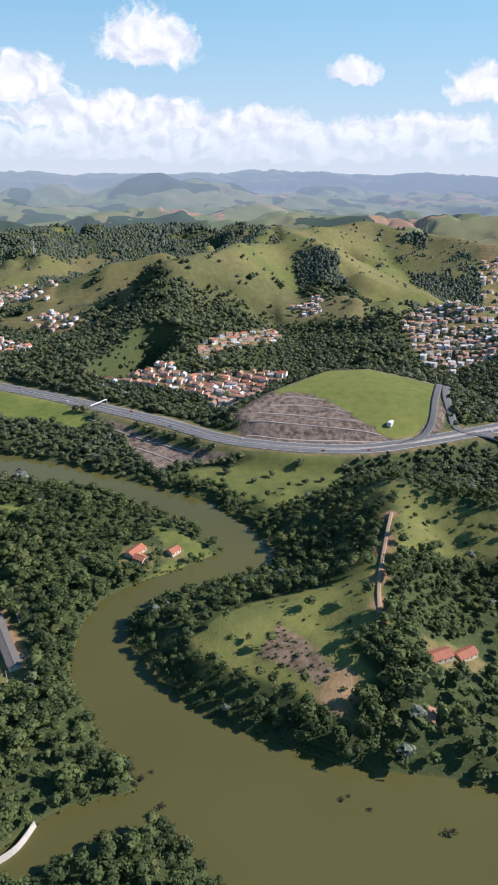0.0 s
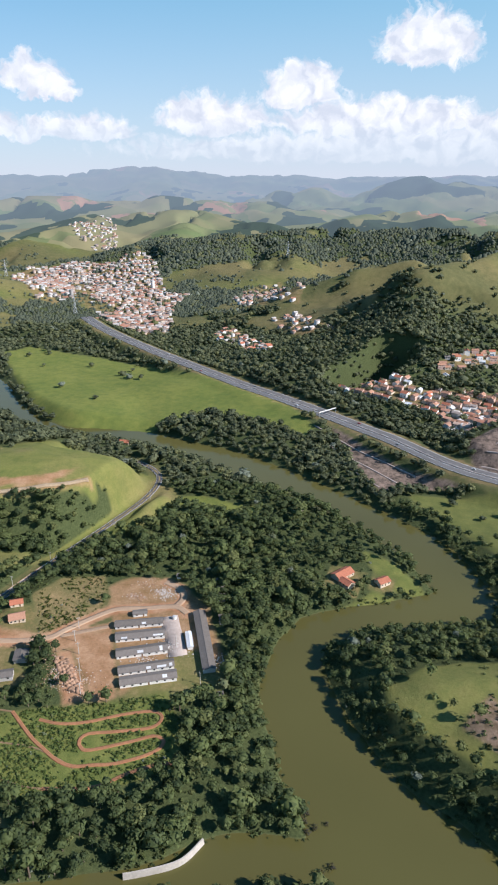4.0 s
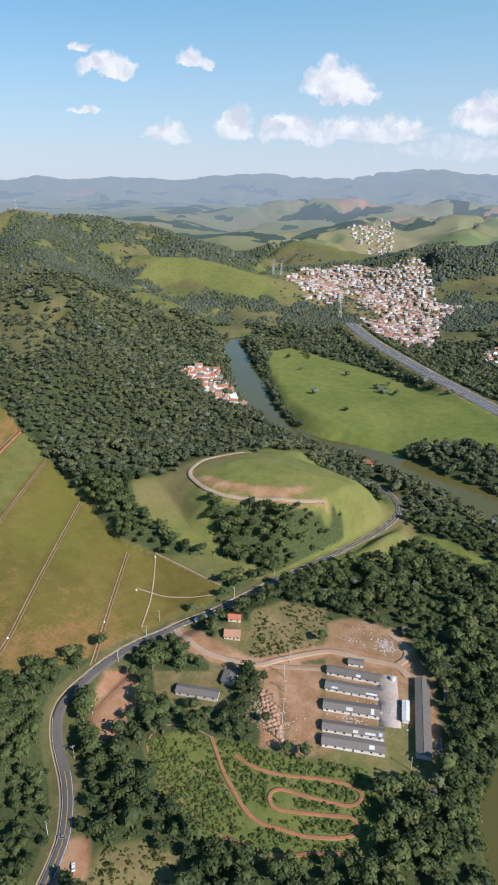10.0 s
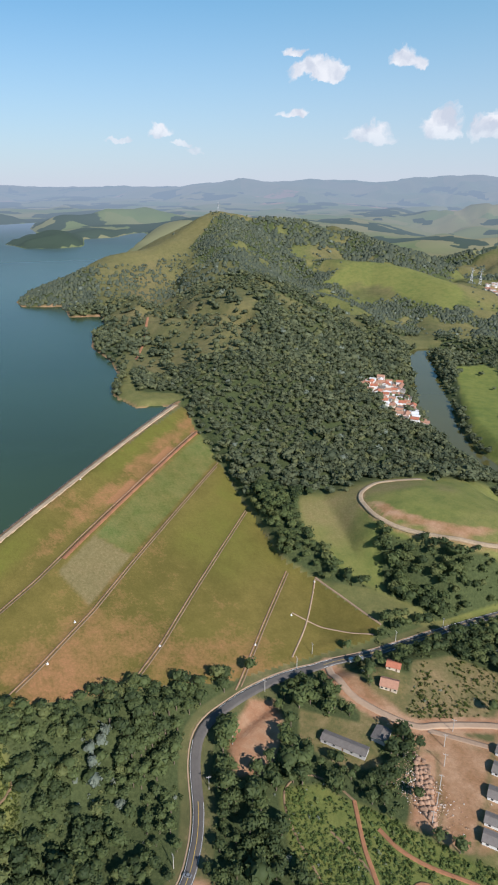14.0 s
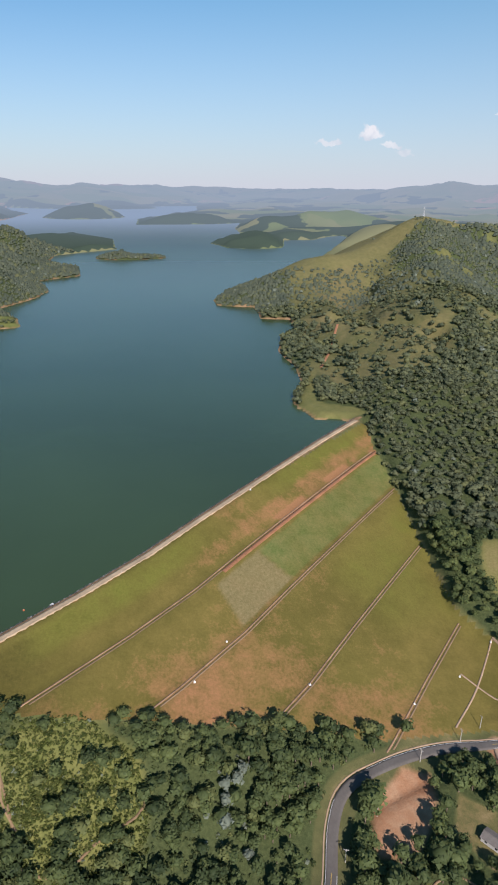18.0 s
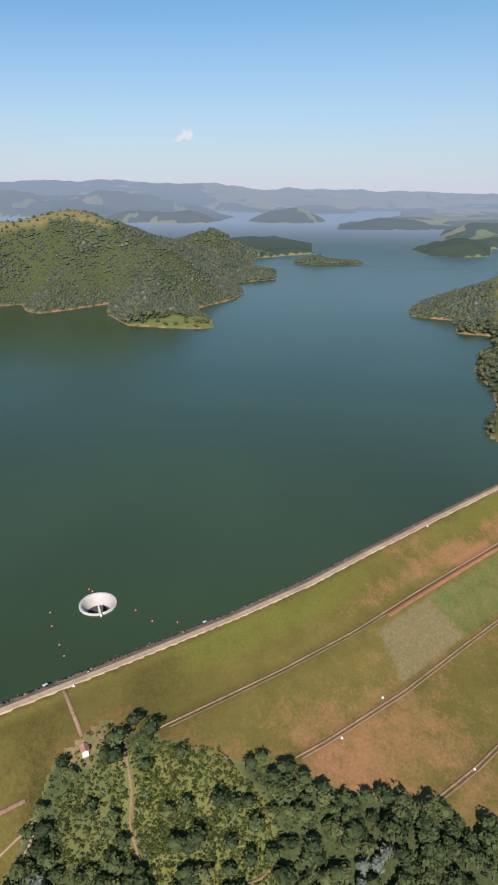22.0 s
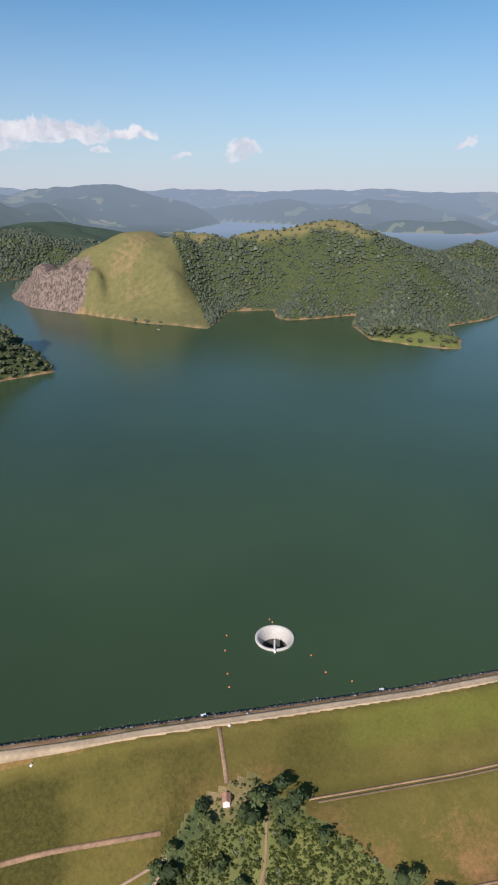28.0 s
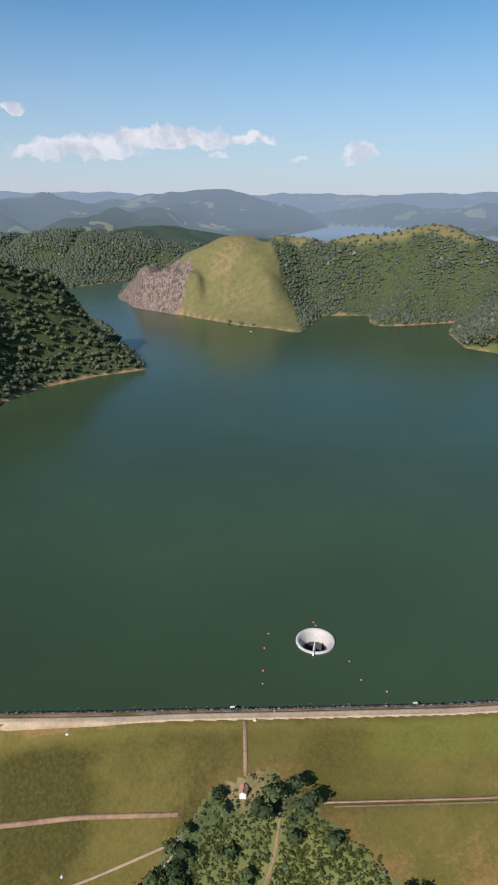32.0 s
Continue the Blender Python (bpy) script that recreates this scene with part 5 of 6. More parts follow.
# ---------------------------------------------------------------- the dam
for n0, s0, s1 in ((-261, 274, 712), (-217, 325, 668), (-166, 358, 610), (-110, 402, 545)):
    strip("berm_drain", dam_line(n0, s0, s1), 0.55, 0.16, BERM, "stained concrete drain along a dam berm", "drain", across=2)
    # brown strip added as the dark shadow line below each drain
    strip("berm_path", dam_line(n0 + 2.1, s0 + 4, s1 - 3), 0.6, 0.10, TRODDEN, "brown strip standing in for the shadow line beside the berm drain", "path", across=2)
strip("berm_drain", curve([(-283, -112), (-308, -73), (-322, -48), (-336, -22)], 6), 0.9, 0.2, BERM, "stained concrete drain along a dam berm", "drain", across=2)
strip("trodden_path", curve([(-330, -15), (-302, -47), (-277, -76), (-253, -103)], 6), 0.5, 0.2, CLAY_ROAD, "faint trodden path through rough grass", "path", across=2)
strip("red_berm_path", dam_line(-257.6, 440, 712), 1.9, 0.12, CLAY, "red clay wheel track on the dam berm", "path", across=2)
for pts in ([(-418, 346), (-381, 313), (-355, 284)], [(-419, 347), (-386, 354), (-352, 360)], [(-394, 309), (-374, 323), (-348, 350)]):
    strip("foot_drain", curve(pts, 4), 0.6, 0.22, CLAY_ROAD, "thin drain line across the dam foot", "drain", across=1)
strip("hill_path", curve([(-1132, 480), (-1058, 445), (-950, 391)], 4), 2.0, 0.5, CLAY, "red earth path through hillside scrub", "path")
strip("dam_stair", curve([(-389, -22), (-376, -12), (-363, -2)], 2), 1.0, 0.25, DRAIN, "straight concrete stair down the dam slope", "stairs", across=2)
strip("foot_drain", curve([(-326, -15), (-307, -22), (-287, -28)], 4), 0.6, 0.22, CLAY_ROAD, "thin drain line across the dam foot", "drain", across=1)


def stone_field(name, x, y, z, size, mat, label, category, seed):
    g = np.random.default_rng(seed)
    base = np.array([(1, 0, 0), (-1, 0, 0), (0, 1, 0), (0, -1, 0), (0, 0, 1), (0, 0, -1)], float)
    faces = np.array([(0, 2, 4), (2, 1, 4), (1, 3, 4), (3, 0, 4), (2, 0, 5), (1, 2, 5), (3, 1, 5), (0, 3, 5)])
    k = len(x)
    v = base[None] * (0.55 + 0.6 * g.random((k, 6, 1))) * size[:, None, None] + g.normal(size=(k, 6, 3)) * 0.18 * size[:, None, None]
    a = g.random(k) * 6.283
    c, s = np.cos(a)[:, None], np.sin(a)[:, None]
    vx, vy = v[..., 0] * c - v[..., 1] * s, v[..., 0] * s + v[..., 1] * c
    v = np.stack([vx + x[:, None], vy + y[:, None], v[..., 2] * 0.7 + z[:, None]], -1).reshape(-1, 3)
    f = (faces[None] + (np.arange(k) * 6)[:, None, None]).reshape(-1, 3)
    return tagged(sheet(name, v, f, mat, smooth_shade=False), label, category, kind="stuff")


g_ = np.random.default_rng(11)
rs = g_.random(8000) * 1080 - 320
rn = -317.5 + g_.random(8000) * 9 + np.interp(rs, *DAM_BOW)
rx_, ry_ = rs * DAM_U[0] + rn * DAM_N[0], rs * DAM_U[1] + rn * DAM_N[1]
stone_field("riprap_stones", rx_, ry_, np.maximum(height(rx_, ry_), LAKE - 0.6) + 0.1, 0.45 + 0.75 * g_.random(8000), BASALT, "dark broken riprap stones along the waterline", "stones", 3)


def lathe(profile, segs=64):
    bm = bmesh.new()
    rings = [[bm.verts.new((r * math.cos(6.28319 * k / segs), r * math.sin(6.28319 * k / segs), z)) for k in range(segs)] for r, z in profile]
    for a, b in zip(rings, rings[1:]):
        for k in range(segs):
            f = bm.faces.new((a[k], a[(k + 1) % segs], b[(k + 1) % segs], b[k]))
            f.smooth = True
    bmesh.ops.recalc_face_normals(bm, faces=bm.faces)
    return bm


spill = thing("bell_mouth_spillway", pose(SPILL[0], SPILL[1], LAKE), "round pale concrete bell mouth spillway standing in the reservoir", "spillway")
part("funnel", lathe([(11.8, -8), (12.2, -1.0), (12.2, 1.0), (11.9, 1.3), (10.9, 1.2), (10.3, 0.5), (9.3, -1.8), (8.5, -4.2), (8.0, -6.4)]), CONCRETE, spill)
part("shaft", lathe([(8.0, -6.4), (7.4, -9.6), (7.0, -14.5), (6.6, -20), (6.4, -30)]), SHAFT_SHADE, spill, "spillway shaft painted dark for the shade inside")
part("shaft_floor", tube(0, 0, -30.5, -29.5, 6.6, 6.6, 32), SHAFT_SHADE, spill, "spillway shaft floor painted dark for the shade inside")
toward = Vector((-175.0 - SPILL[0], 138.0 - SPILL[1], 0)).normalized()
head = math.degrees(math.atan2(toward.y, toward.x))
fin = prism([(-0.55, -14), (0.55, -14), (0.55, 1.5), (0.2, 2.6), (-0.2, 2.6), (-0.55, 1.5)], 3.2, 13.6)
for v in fin.verts:
    if v.co.x < 5 and v.co.z > 0:
        v.co.z -= 0.6
bmesh.ops.rotate(fin, verts=fin.verts, cent=(0, 0, 0), matrix=Matrix.Rotation(radians(head - 4), 3, "Z"))
part("splitter_pier", fin, WHITEWASH, spill, "white wedge shaped concrete splitter pier")
ring_a = np.linspace(0, 6.28319, 65)[:-1]
rv = np.vstack([np.column_stack([SPILL[0] + np.cos(ring_a) * q, SPILL[1] + np.sin(ring_a) * q, np.full(64, LAKE - 0.004)]) for q in (11.9, 20.0)])
ri = np.arange(64)
tagged(sheet("reservoir_water_collar", rv, np.stack([ri, (ri + 1) % 64, (ri + 1) % 64 + 64, ri + 64], 1), LAKE_WATER), "calm dark green water round the spillway", "water", kind="structure")

buoy = thing("marker_buoy", pose(-483, -36, LAKE - 0.25), "small orange marker buoy floating on the reservoir", "buoy", "buoys round the spillway")
part("float", lathe([(0.05, -0.3), (0.5, -0.1), (0.62, 0.25), (0.45, 0.5), (0.15, 0.6), (0.05, 0.62)], 16), ORANGE, buoy)
part("top_mark", tube(0, 0, 0.55, 1.0, 0.10, 0.07, 8), WHITEWASH, buoy)
for x, y in ((-456, -53), (-443, -47), (-426, -36), (-417, -30), (-463, 1), (-453, 14), (-453, 30), (-481, -33)):
    copy_thing(buoy, pose(x, y, LAKE - 0.25, 0, 0, x))

kiosk = thing("instrument_kiosk", pose(-389.2, -30.2, 61.4, 0, 0, 131), "small white instrument kiosk on the dam crest", "kiosk", "kiosks on the dam crest")
part("cabin", boxed(-1.1, -0.9, 0, 1.1, 0.9, 2.0), WHITEWASH, kiosk)
part("roof", prism([(-1.1, 2.0), (1.1, 2.15), (1.1, 2.28), (-1.1, 2.13)], -1.3, 1.3), TIN, kiosk)
part("door", boxed(-0.4, 0.9, 0, 0.4, 0.94, 1.8), WOODDOOR, kiosk)
copy_thing(kiosk, pose(-450.2, 47.8, 61.4, 0, 0, 131))

marker = thing("survey_marker", at_ground(-326, -89), "short white concrete survey marker on dam grass", "marker", "survey markers on the dam")
part("plinth", boxed(-0.65, -0.65, -0.2, 0.65, 0.65, 0.35, bevel=0.08), WHITEWASH, marker)
part("pillar", tube(0, 0, 0.3, 1.3, 0.3, 0.22, 10), WHITEWASH, marker)
for x, y in [(-386, -13), (-398, -9), (-462, 73), (-420, 0)] + [(-473, 92), (-578, 205)] + [(-421, 155), (-390, 130)] + [(-388, 201)] + [(-295, -62)] + [(-417, 345), (-392, 307), (-373, 265)]:
    copy_thing(marker, at_ground(x, y))



wall_pts = curve([(-106, 225), (-110, 214), (-116, 207), (-129, 198), (-134, 195)], 2)
bank = thing("river_wall", pose(0, 0, 0), "pale sloping concrete wall along the river inlet", "wall", kind="structure")
bm = bmesh.new()
wl, wr = shifted(wall_pts, 0.0), shifted(wall_pts, -1.0)
if (wr[len(wr) // 2] - np.array((-60, 225))).dot(wr[len(wr) // 2] - np.array((-60, 225))) < (wl[len(wl) // 2] - np.array((-60, 225))).dot(wl[len(wl) // 2] - np.array((-60, 225))):
    sgn = 1.0
else:
    sgn = -1.0
prev = None
for k in range(len(wall_pts)):
    row = [bm.verts.new((*shifted(wall_pts, sgn * o)[k], z)) for o, z in ((-0.6, -4.5), (0.3, 0.5), (0.9, 0.5), (2.2, -1.5))]
    if prev:
        for i in range(3):
            bm.faces.new((prev[i], row[i], row[i + 1], prev[i + 1]))
    prev = row
bmesh.ops.recalc_face_normals(bm, faces=bm.faces)
part("wall_face", bm, CONCRETE, bank)

# ---------------------------------------------------------------- benches of the cut slopes
for pts in ([(45, 775), (63, 775), (84, 768)], [(26, 756), (69, 755), (123, 739)], [(10, 736), (67, 730), (135, 715)],
            [(1, 718), (66, 708), (154, 697)], [(-2, 701), (64, 686), (181, 683)]):
    strip("bench_drain", curve(pts, 5), 0.8, 0.45, BENCH, "pale concrete drain along a rock cut bench", "drain", across=1)
for pts in ([(-203, 763), (-130, 714), (-65, 672)], [(-174, 723), (-122, 683), (-75, 650)], [(-149, 684), (-123, 659), (-98, 638)]):
    strip("bench_drain", curve(pts, 5), 0.8, 0.5, BENCH, "stained concrete drain along a cut bench below the highway", "drain", across=1)


# ---------------------------------------------------------------- buildings
def gable_house(name, length, width, tall, wall_mat, roof_mat, label, category, group="", openings=3, rise=None, over=0.5):
    """A house with a ridge along x: walls, two roof pitches, doors and windows."""
    rise = width * 0.26 if rise is None else rise
    ob = thing(name, pose(0, 0, 0), label, category, group)
    hl, hw = length / 2, width / 2
    part("wall", prism([(-hw, -1.5), (hw, -1.5), (hw, tall), (0, tall + rise), (-hw, tall)], -hl, hl), wall_mat, ob)
    d = over * rise / hw
    part("roof_pitch", slope(length, -hw - over, tall - d, 0, tall + rise, 0.18, over), roof_mat, ob)
    part("roof_pitch", slope(length, hw + over, tall - d, 0, tall + rise, 0.18, over), roof_mat, ob)
    part("ridge_cap", boxed(-hl - over, -0.22, tall + rise + 0.1, hl + over, 0.22, tall + rise + 0.28), roof_mat, ob)
    n = max(2, openings)
    for side in (-1, 1):
        for k in range(n):
            cx = -hl + length * (k + 0.5) / n
            y0, y1 = sorted((side * hw, side * (hw + 0.06)))
            if k == n // 2 and side == -1:
                part("door", boxed(cx - 0.5, y0, -0.1, cx + 0.5, y1, 2.05), WOODDOOR, ob)
            else:
                pane = part("window", boxed(cx - 0.65, y0, 0.95, cx + 0.65, y1, 2.0), GLASS, ob)
                part("sill", boxed(cx - 0.8, y0, 0.82, cx + 0.8, y1 + (0.06 if side > 0 else 0), 0.94), wall_mat, pane)
    return ob


def put(ob, x, y, heading, lift=0.15):
    ob.matrix_basis = at_ground(x, y, heading, lift)
    return ob


SHED_LABEL = "long low farm shed with dark fibre cement roof and white walls"
ax = 32.0


def roof_sheets(ob, width, tall, rise, spots):
    """Newer pale sheets laid over the old roof: x from, x to, and how far up the front pitch from and to."""
    for x0, x1, a, b in spots:
        y0, y1 = -width / 2 * (1 - a), -width / 2 * (1 - b)
        part("roof_sheet", prism([(y0, tall + rise * a + 0.19), (y1, tall + rise * b + 0.19), (y1, tall + rise * b + 0.24), (y0, tall + rise * a + 0.24)], x0, x1), TIN, ob, "newer pale roof sheet")


for x, y, length, width, turn, spots in ((-231.8, 344.2, 34, 6.6, 29.0, [(2, 5, 0.0, 0.5)]), (-223.7, 332.0, 34, 8.0, 30.4, [(-13, -9, 0.0, 0.35), (9, 16, 0.0, 0.3)]),
                                         (-213.7, 317.4, 34, 8.0, 33.4, [(-3, 1, 0.1, 0.6), (12, 14, 0.0, 0.9)]), (-203.9, 304.2, 36, 6.8, 33.2, [(0, 3, 0.0, 0.5), (7, 13, 0.0, 0.4), (15, 17, 0.0, 0.6)]),
                                         (-197.1, 295.1, 36, 7.6, 33.4, [(9, 12, 0.2, 0.8)])):
    u = Vector((math.cos(radians(turn)), math.sin(radians(turn))))
    c = Vector((x, y)) + u * (length / 2) + Vector((-u.y, u.x)) * (width / 2)
    shed = put(gable_house("farm_shed", length, width, 2.7, WHITEWASH, ASBESTOS, SHED_LABEL, "shed", "farm sheds in a row", 7, 1.2, 0.5), c.x, c.y, turn)
    roof_sheets(shed, width, 2.7, 1.2, spots)
strip("yard_slab", [(-203, 372), (-196, 362), (-187, 350), (-177, 336)], 6.5, 0.16, BENCH, "worn pale concrete slab between the sheds", "pavement", across=2)
tank = thing("water_tank", at_ground(-198, 371, 20), "round white water tank beside the farm sheds", "tank")
part("drum", tube(0, 0, 0, 2.2, 1.6, 1.6, 20), WHITEWASH, tank)
part("lid", tube(0, 0, 2.2, 2.6, 1.65, 0.5, 20), TIN, tank)
long_dir = math.degrees(math.atan2(381 - 326, -188 + 154))
put(gable_house("long_store", 62, 8.2, 2.9, WHITEWASH, ASBESTOS, "very long storage shed with a dark fibre cement roof", "shed", openings=10, rise=1.2), -167, 356, long_dir)
put(gable_house("store_annex", 16, 3.6, 2.4, WHITEWASH, TIN, "white sheet metal lean-to beside the long store", "shed", openings=2, rise=0.3), -176.5, 352, long_dir)
put(gable_house("store_annex", 10, 5.0, 2.4, WHITEWASH, ASBESTOS, "small outbuilding with grey sheet roof", "shed", openings=2, rise=0.6), -224, 366, ax)
put(gable_house("tree_side_shed", 26, 8.5, 2.8, GREYWALL, ASBESTOS, "grey roofed shed half under riverside trees", "shed", openings=4, rise=1.2), -181, 413, 118)
put(gable_house("tree_side_shed", 14, 8, 2.8, GREYWALL, ASBESTOS, "grey roofed shed half under riverside trees", "shed", openings=3, rise=1.2), -160, 384, 30)
put(gable_house("barn", 27, 7.0, 2.8, GREYWALL, ASBESTOS, "old barn with stained grey sheet roof", "barn", openings=5, rise=1.1), -277, 270, 33)
put(gable_house("garage", 10, 8.5, 2.8, GREYWALL, ASBESTOS, "square garage with a pale grey sheet roof", "garage", openings=2, rise=0.8), -272, 293, 120)
put(gable_house("farmhouse", 11, 8.5, 2.9, CREAM, TILES_OLD, "single storey farmhouse with weathered red tile roof", "house", openings=4, rise=2.4), -301, 324, 40)
put(gable_house("cottage", 9, 7, 2.6, CREAM, TILES, "small cottage with orange red tile roof", "house", openings=2, rise=1.6), -313, 338, 40)
put(gable_house("gate_hut", 5, 4, 2.4, WHITEWASH, ASBESTOS, "little white hut at the wood edge", "hut", openings=2, rise=0.7), -218, 420, 10)
put(gable_house("yard_shelter", 9, 6, 2.6, GREYWALL, ASBESTOS, "open yard shelter with grey sheet roof", "shed", openings=2, rise=0.7), -137, 310, 35)
put(gable_house("riverside_house", 17, 10, 3.0, CREAM, TILES, "riverside house with red tile roof among lawns", "house", openings=4, rise=2.4), -96, 470, 60)
put(gable_house("riverside_house_wing", 10, 8, 2.8, CREAM, TILES, "red roofed wing beside the riverside house", "house", openings=3, rise=1.9), -90, 460, 150)
put(gable_house("riverside_house", 10, 8, 2.8, CREAM, TILES, "small riverside house with red tile roof", "house", openings=3, rise=1.9), -64, 473, 50)
put(gable_house("wooded_house", 10, 8, 2.8, CREAM, TILES_OLD, "house with faded tile roof in the woods", "house", openings=3, rise=1.8), -163, 563, 20)
put(gable_house("terrace_house", 17, 9, 2.9, CREAM, TILES, "red roofed house on an earth terrace", "house", openings=4, rise=2.0), 121, 326, 22)
put(gable_house("terrace_house", 15, 8, 2.9, CREAM, TILES, "red roofed house on an earth terrace", "house", openings=4, rise=1.9), 142, 336, 30)
put(gable_house("patio_roof", 11, 9, 2.8, GREYWALL, TILES_OLD, "faded pinkish roof among dense trees", "house", openings=3, rise=1.4), 104, 284, 70)
put(gable_house("dam_hut", 4.2, 3.2, 2.5, WHITEWASH, TILES_OLD, "small white hut with brown roof among trees", "hut", openings=2, rise=0.9), -357, 1, 30)
put(gable_house("mound_store", 9, 5, 3.0, WHITEWASH, TIN, "small white store building on the grassy mound", "building", openings=2, rise=0.8), 167, 713, 60)
put(gable_house("bank_house", 12, 8, 3.0, CREAM, TILES, "red roofed house at the river bend", "house", openings=3, rise=2.0), -404, 640, 10)

# ---------------------------------------------------------------- neighbourhoods
HOUSE_KINDS = [gable_house("town_house", l, w, t, wm, rm, lab, "house", "houses of the neighbourhoods", 2, over=0.4)
               for l, w, t, wm, rm, lab in ((9, 6.5, 3.0, CREAM, TILES_OLD, "single storey cream house with faded tile roof"), (9, 8, 3.2, WHITEWASH, TILES_OLD, "white house with weathered tile roof"),
                                            (11, 7, 5.4, PINKISH, TILES_OLD, "two storey pinkish house with tile roof"), (9, 7, 3.0, WHITEWASH, TIN, "white house with pale sheet roof"),
                                            (10, 8, 5.6, WHITEWASH, TILES, "two storey white house with red roof"), (8, 7, 3.0, GREYWALL, ASBESTOS, "plain grey house with dark sheet roof"))]


def places(poly, pitch, heading, most, seed):
    g = np.random.default_rng(seed)
    p = np.array(poly, float)
    c = p.mean(0)
    a = radians(heading)
    reach = np.hypot(*(p - c).T).max()
    k = int(reach / pitch) + 1
    out = []
    for i in range(-k, k + 1):
        for j in range(-k, k + 1):
            u, v = i * pitch * 1.05 + (j % 3) * 1.5, j * pitch * (1.0 + 0.35 * (j % 2)) * 0.9
            q = c + np.array((u * math.cos(a) - v * math.sin(a), u * math.sin(a) + v * math.cos(a))) + g.normal(size=2) * pitch * (0.30 if pitch >= 15 else 0.16)
            out.append(q)
    out = np.array(out)
    out = out[inside(out[:, 0], out[:, 1], poly)]
    out = out[(water_gap(out[:, 0], out[:, 1]) > 8) & (line_dist(out[:, 0], out[:, 1], HIGHWAY[::3])[0] > 22)]
    if pitch >= 15:
        out = out[g.random(len(out)) < smooth(fbm(out[:, 0], out[:, 1], 130, 3, 91.0), -0.8, -0.2)]
    g.shuffle(out)
    return out[:most]


singles, rest = 0, []
used = set()
for q, (poly, pitch, heading, most) in enumerate(QUARTERS):
    spots = places(poly, pitch, heading, most, q)
    g = np.random.default_rng(q + 90)
    z = height(spots[:, 0], spots[:, 1]) if len(spots) else []
    for k, (x, y) in enumerate(spots):
        turn = heading + g.choice([0, 90, 180]) + g.normal() * 5
        if q < 6 and singles < 285:
            kind = int(g.choice([0, 0, 1, 2, 3, 4, 5]))
            m = pose(x, y, z[k] + 0.1, 0, 0, turn)
            if kind not in used:
                HOUSE_KINDS[kind].matrix_basis = m
                used.add(kind)
            else:
                copy_thing(HOUSE_KINDS[kind], m)
            singles += 1
        else:
            rest.append((x, y, z[k], radians(turn), pitch / 15.0))
rest = np.array(rest)


def joined_town():
    """The far streets: walls with gables and two roof pitches for every house."""
    g = np.random.default_rng(5)
    k = len(rest)
    l, w = (8 + 5 * g.random(k)) * rest[:, 4] / 2, (6.5 + 3 * g.random(k)) * rest[:, 4] / 2
    t = np.where(g.random(k) < 0.3, 6.0, 3.4) * (0.6 + 0.4 * rest[:, 4]) + g.random(k)
    big = g.random(k) < 0.004
    t = np.where(big, 16 + 8 * g.random(k), t)
    r = np.where(big, 0.3, w * 0.45)

    def lift(local):
        v = np.stack([np.stack(p, -1) for p in local], 1)
        c, s = np.cos(rest[:, 3])[:, None], np.sin(rest[:, 3])[:, None]
        return np.stack([v[..., 0] * c - v[..., 1] * s + rest[:, 0][:, None], v[..., 0] * s + v[..., 1] * c + rest[:, 1][:, None], v[..., 2] + rest[:, 2][:, None]], -1)

    o = np.full(k, -2.0)
    zero = np.zeros(k)
    body = lift([(-l, -w, o), (l, -w, o), (l, w, o), (-l, w, o), (-l, -w, t), (l, -w, t), (l, w, t), (-l, w, t), (-l, zero, t + r), (l, zero, t + r)])
    bf = np.array([(0, 1, 5), (0, 5, 4), (2, 3, 7), (2, 7, 6), (1, 2, 6), (1, 6, 5), (5, 6, 9), (3, 0, 4), (3, 4, 7), (4, 8, 7)])
    e = 0.5
    roof = lift([(-l - e, -w - e, t - 0.2), (l + e, -w - e, t - 0.2), (l + e, zero, t + r + 0.2), (-l - e, zero, t + r + 0.2), (-l - e, w + e, t - 0.2), (l + e, w + e, t - 0.2)])
    rf = np.array([(0, 1, 2), (0, 2, 3), (3, 2, 5), (3, 5, 4)])
    walls = island_material("town_walls", [(0.62, 0.58, 0.54), (0.54, 0.43, 0.36), (0.70, 0.68, 0.66), (0.48, 0.38, 0.32), (0.56, 0.48, 0.40), (0.42, 0.39, 0.37), (0.64, 0.61, 0.58)])
    tops = island_material("town_roofs", [(0.42, 0.19, 0.12), (0.40, 0.25, 0.18), (0.46, 0.25, 0.17), (0.58, 0.53, 0.49), (0.33, 0.27, 0.24), (0.50, 0.35, 0.27), (0.44, 0.22, 0.15), (0.64, 0.60, 0.56)])
    a = sheet("town_houses", squeeze_all(body.reshape(-1, 3)), (bf[None] + (np.arange(k) * 10)[:, None, None]).reshape(-1, 3), walls, smooth_shade=False)
    tagged(a, "crowded pale walls of the distant hillside town", "houses", kind="stuff")
    b = sheet("town_roofs", squeeze_all(roof.reshape(-1, 3)), (rf[None] + (np.arange(k) * 6)[:, None, None]).reshape(-1, 3), tops, smooth_shade=False)
    tagged(b, "crowded red and grey roofs of the distant town", "houses", kind="stuff")


def squeeze_all(v):
    return np.stack(squeeze(v[:, 0], v[:, 1], v[:, 2]), 1)


joined_town()


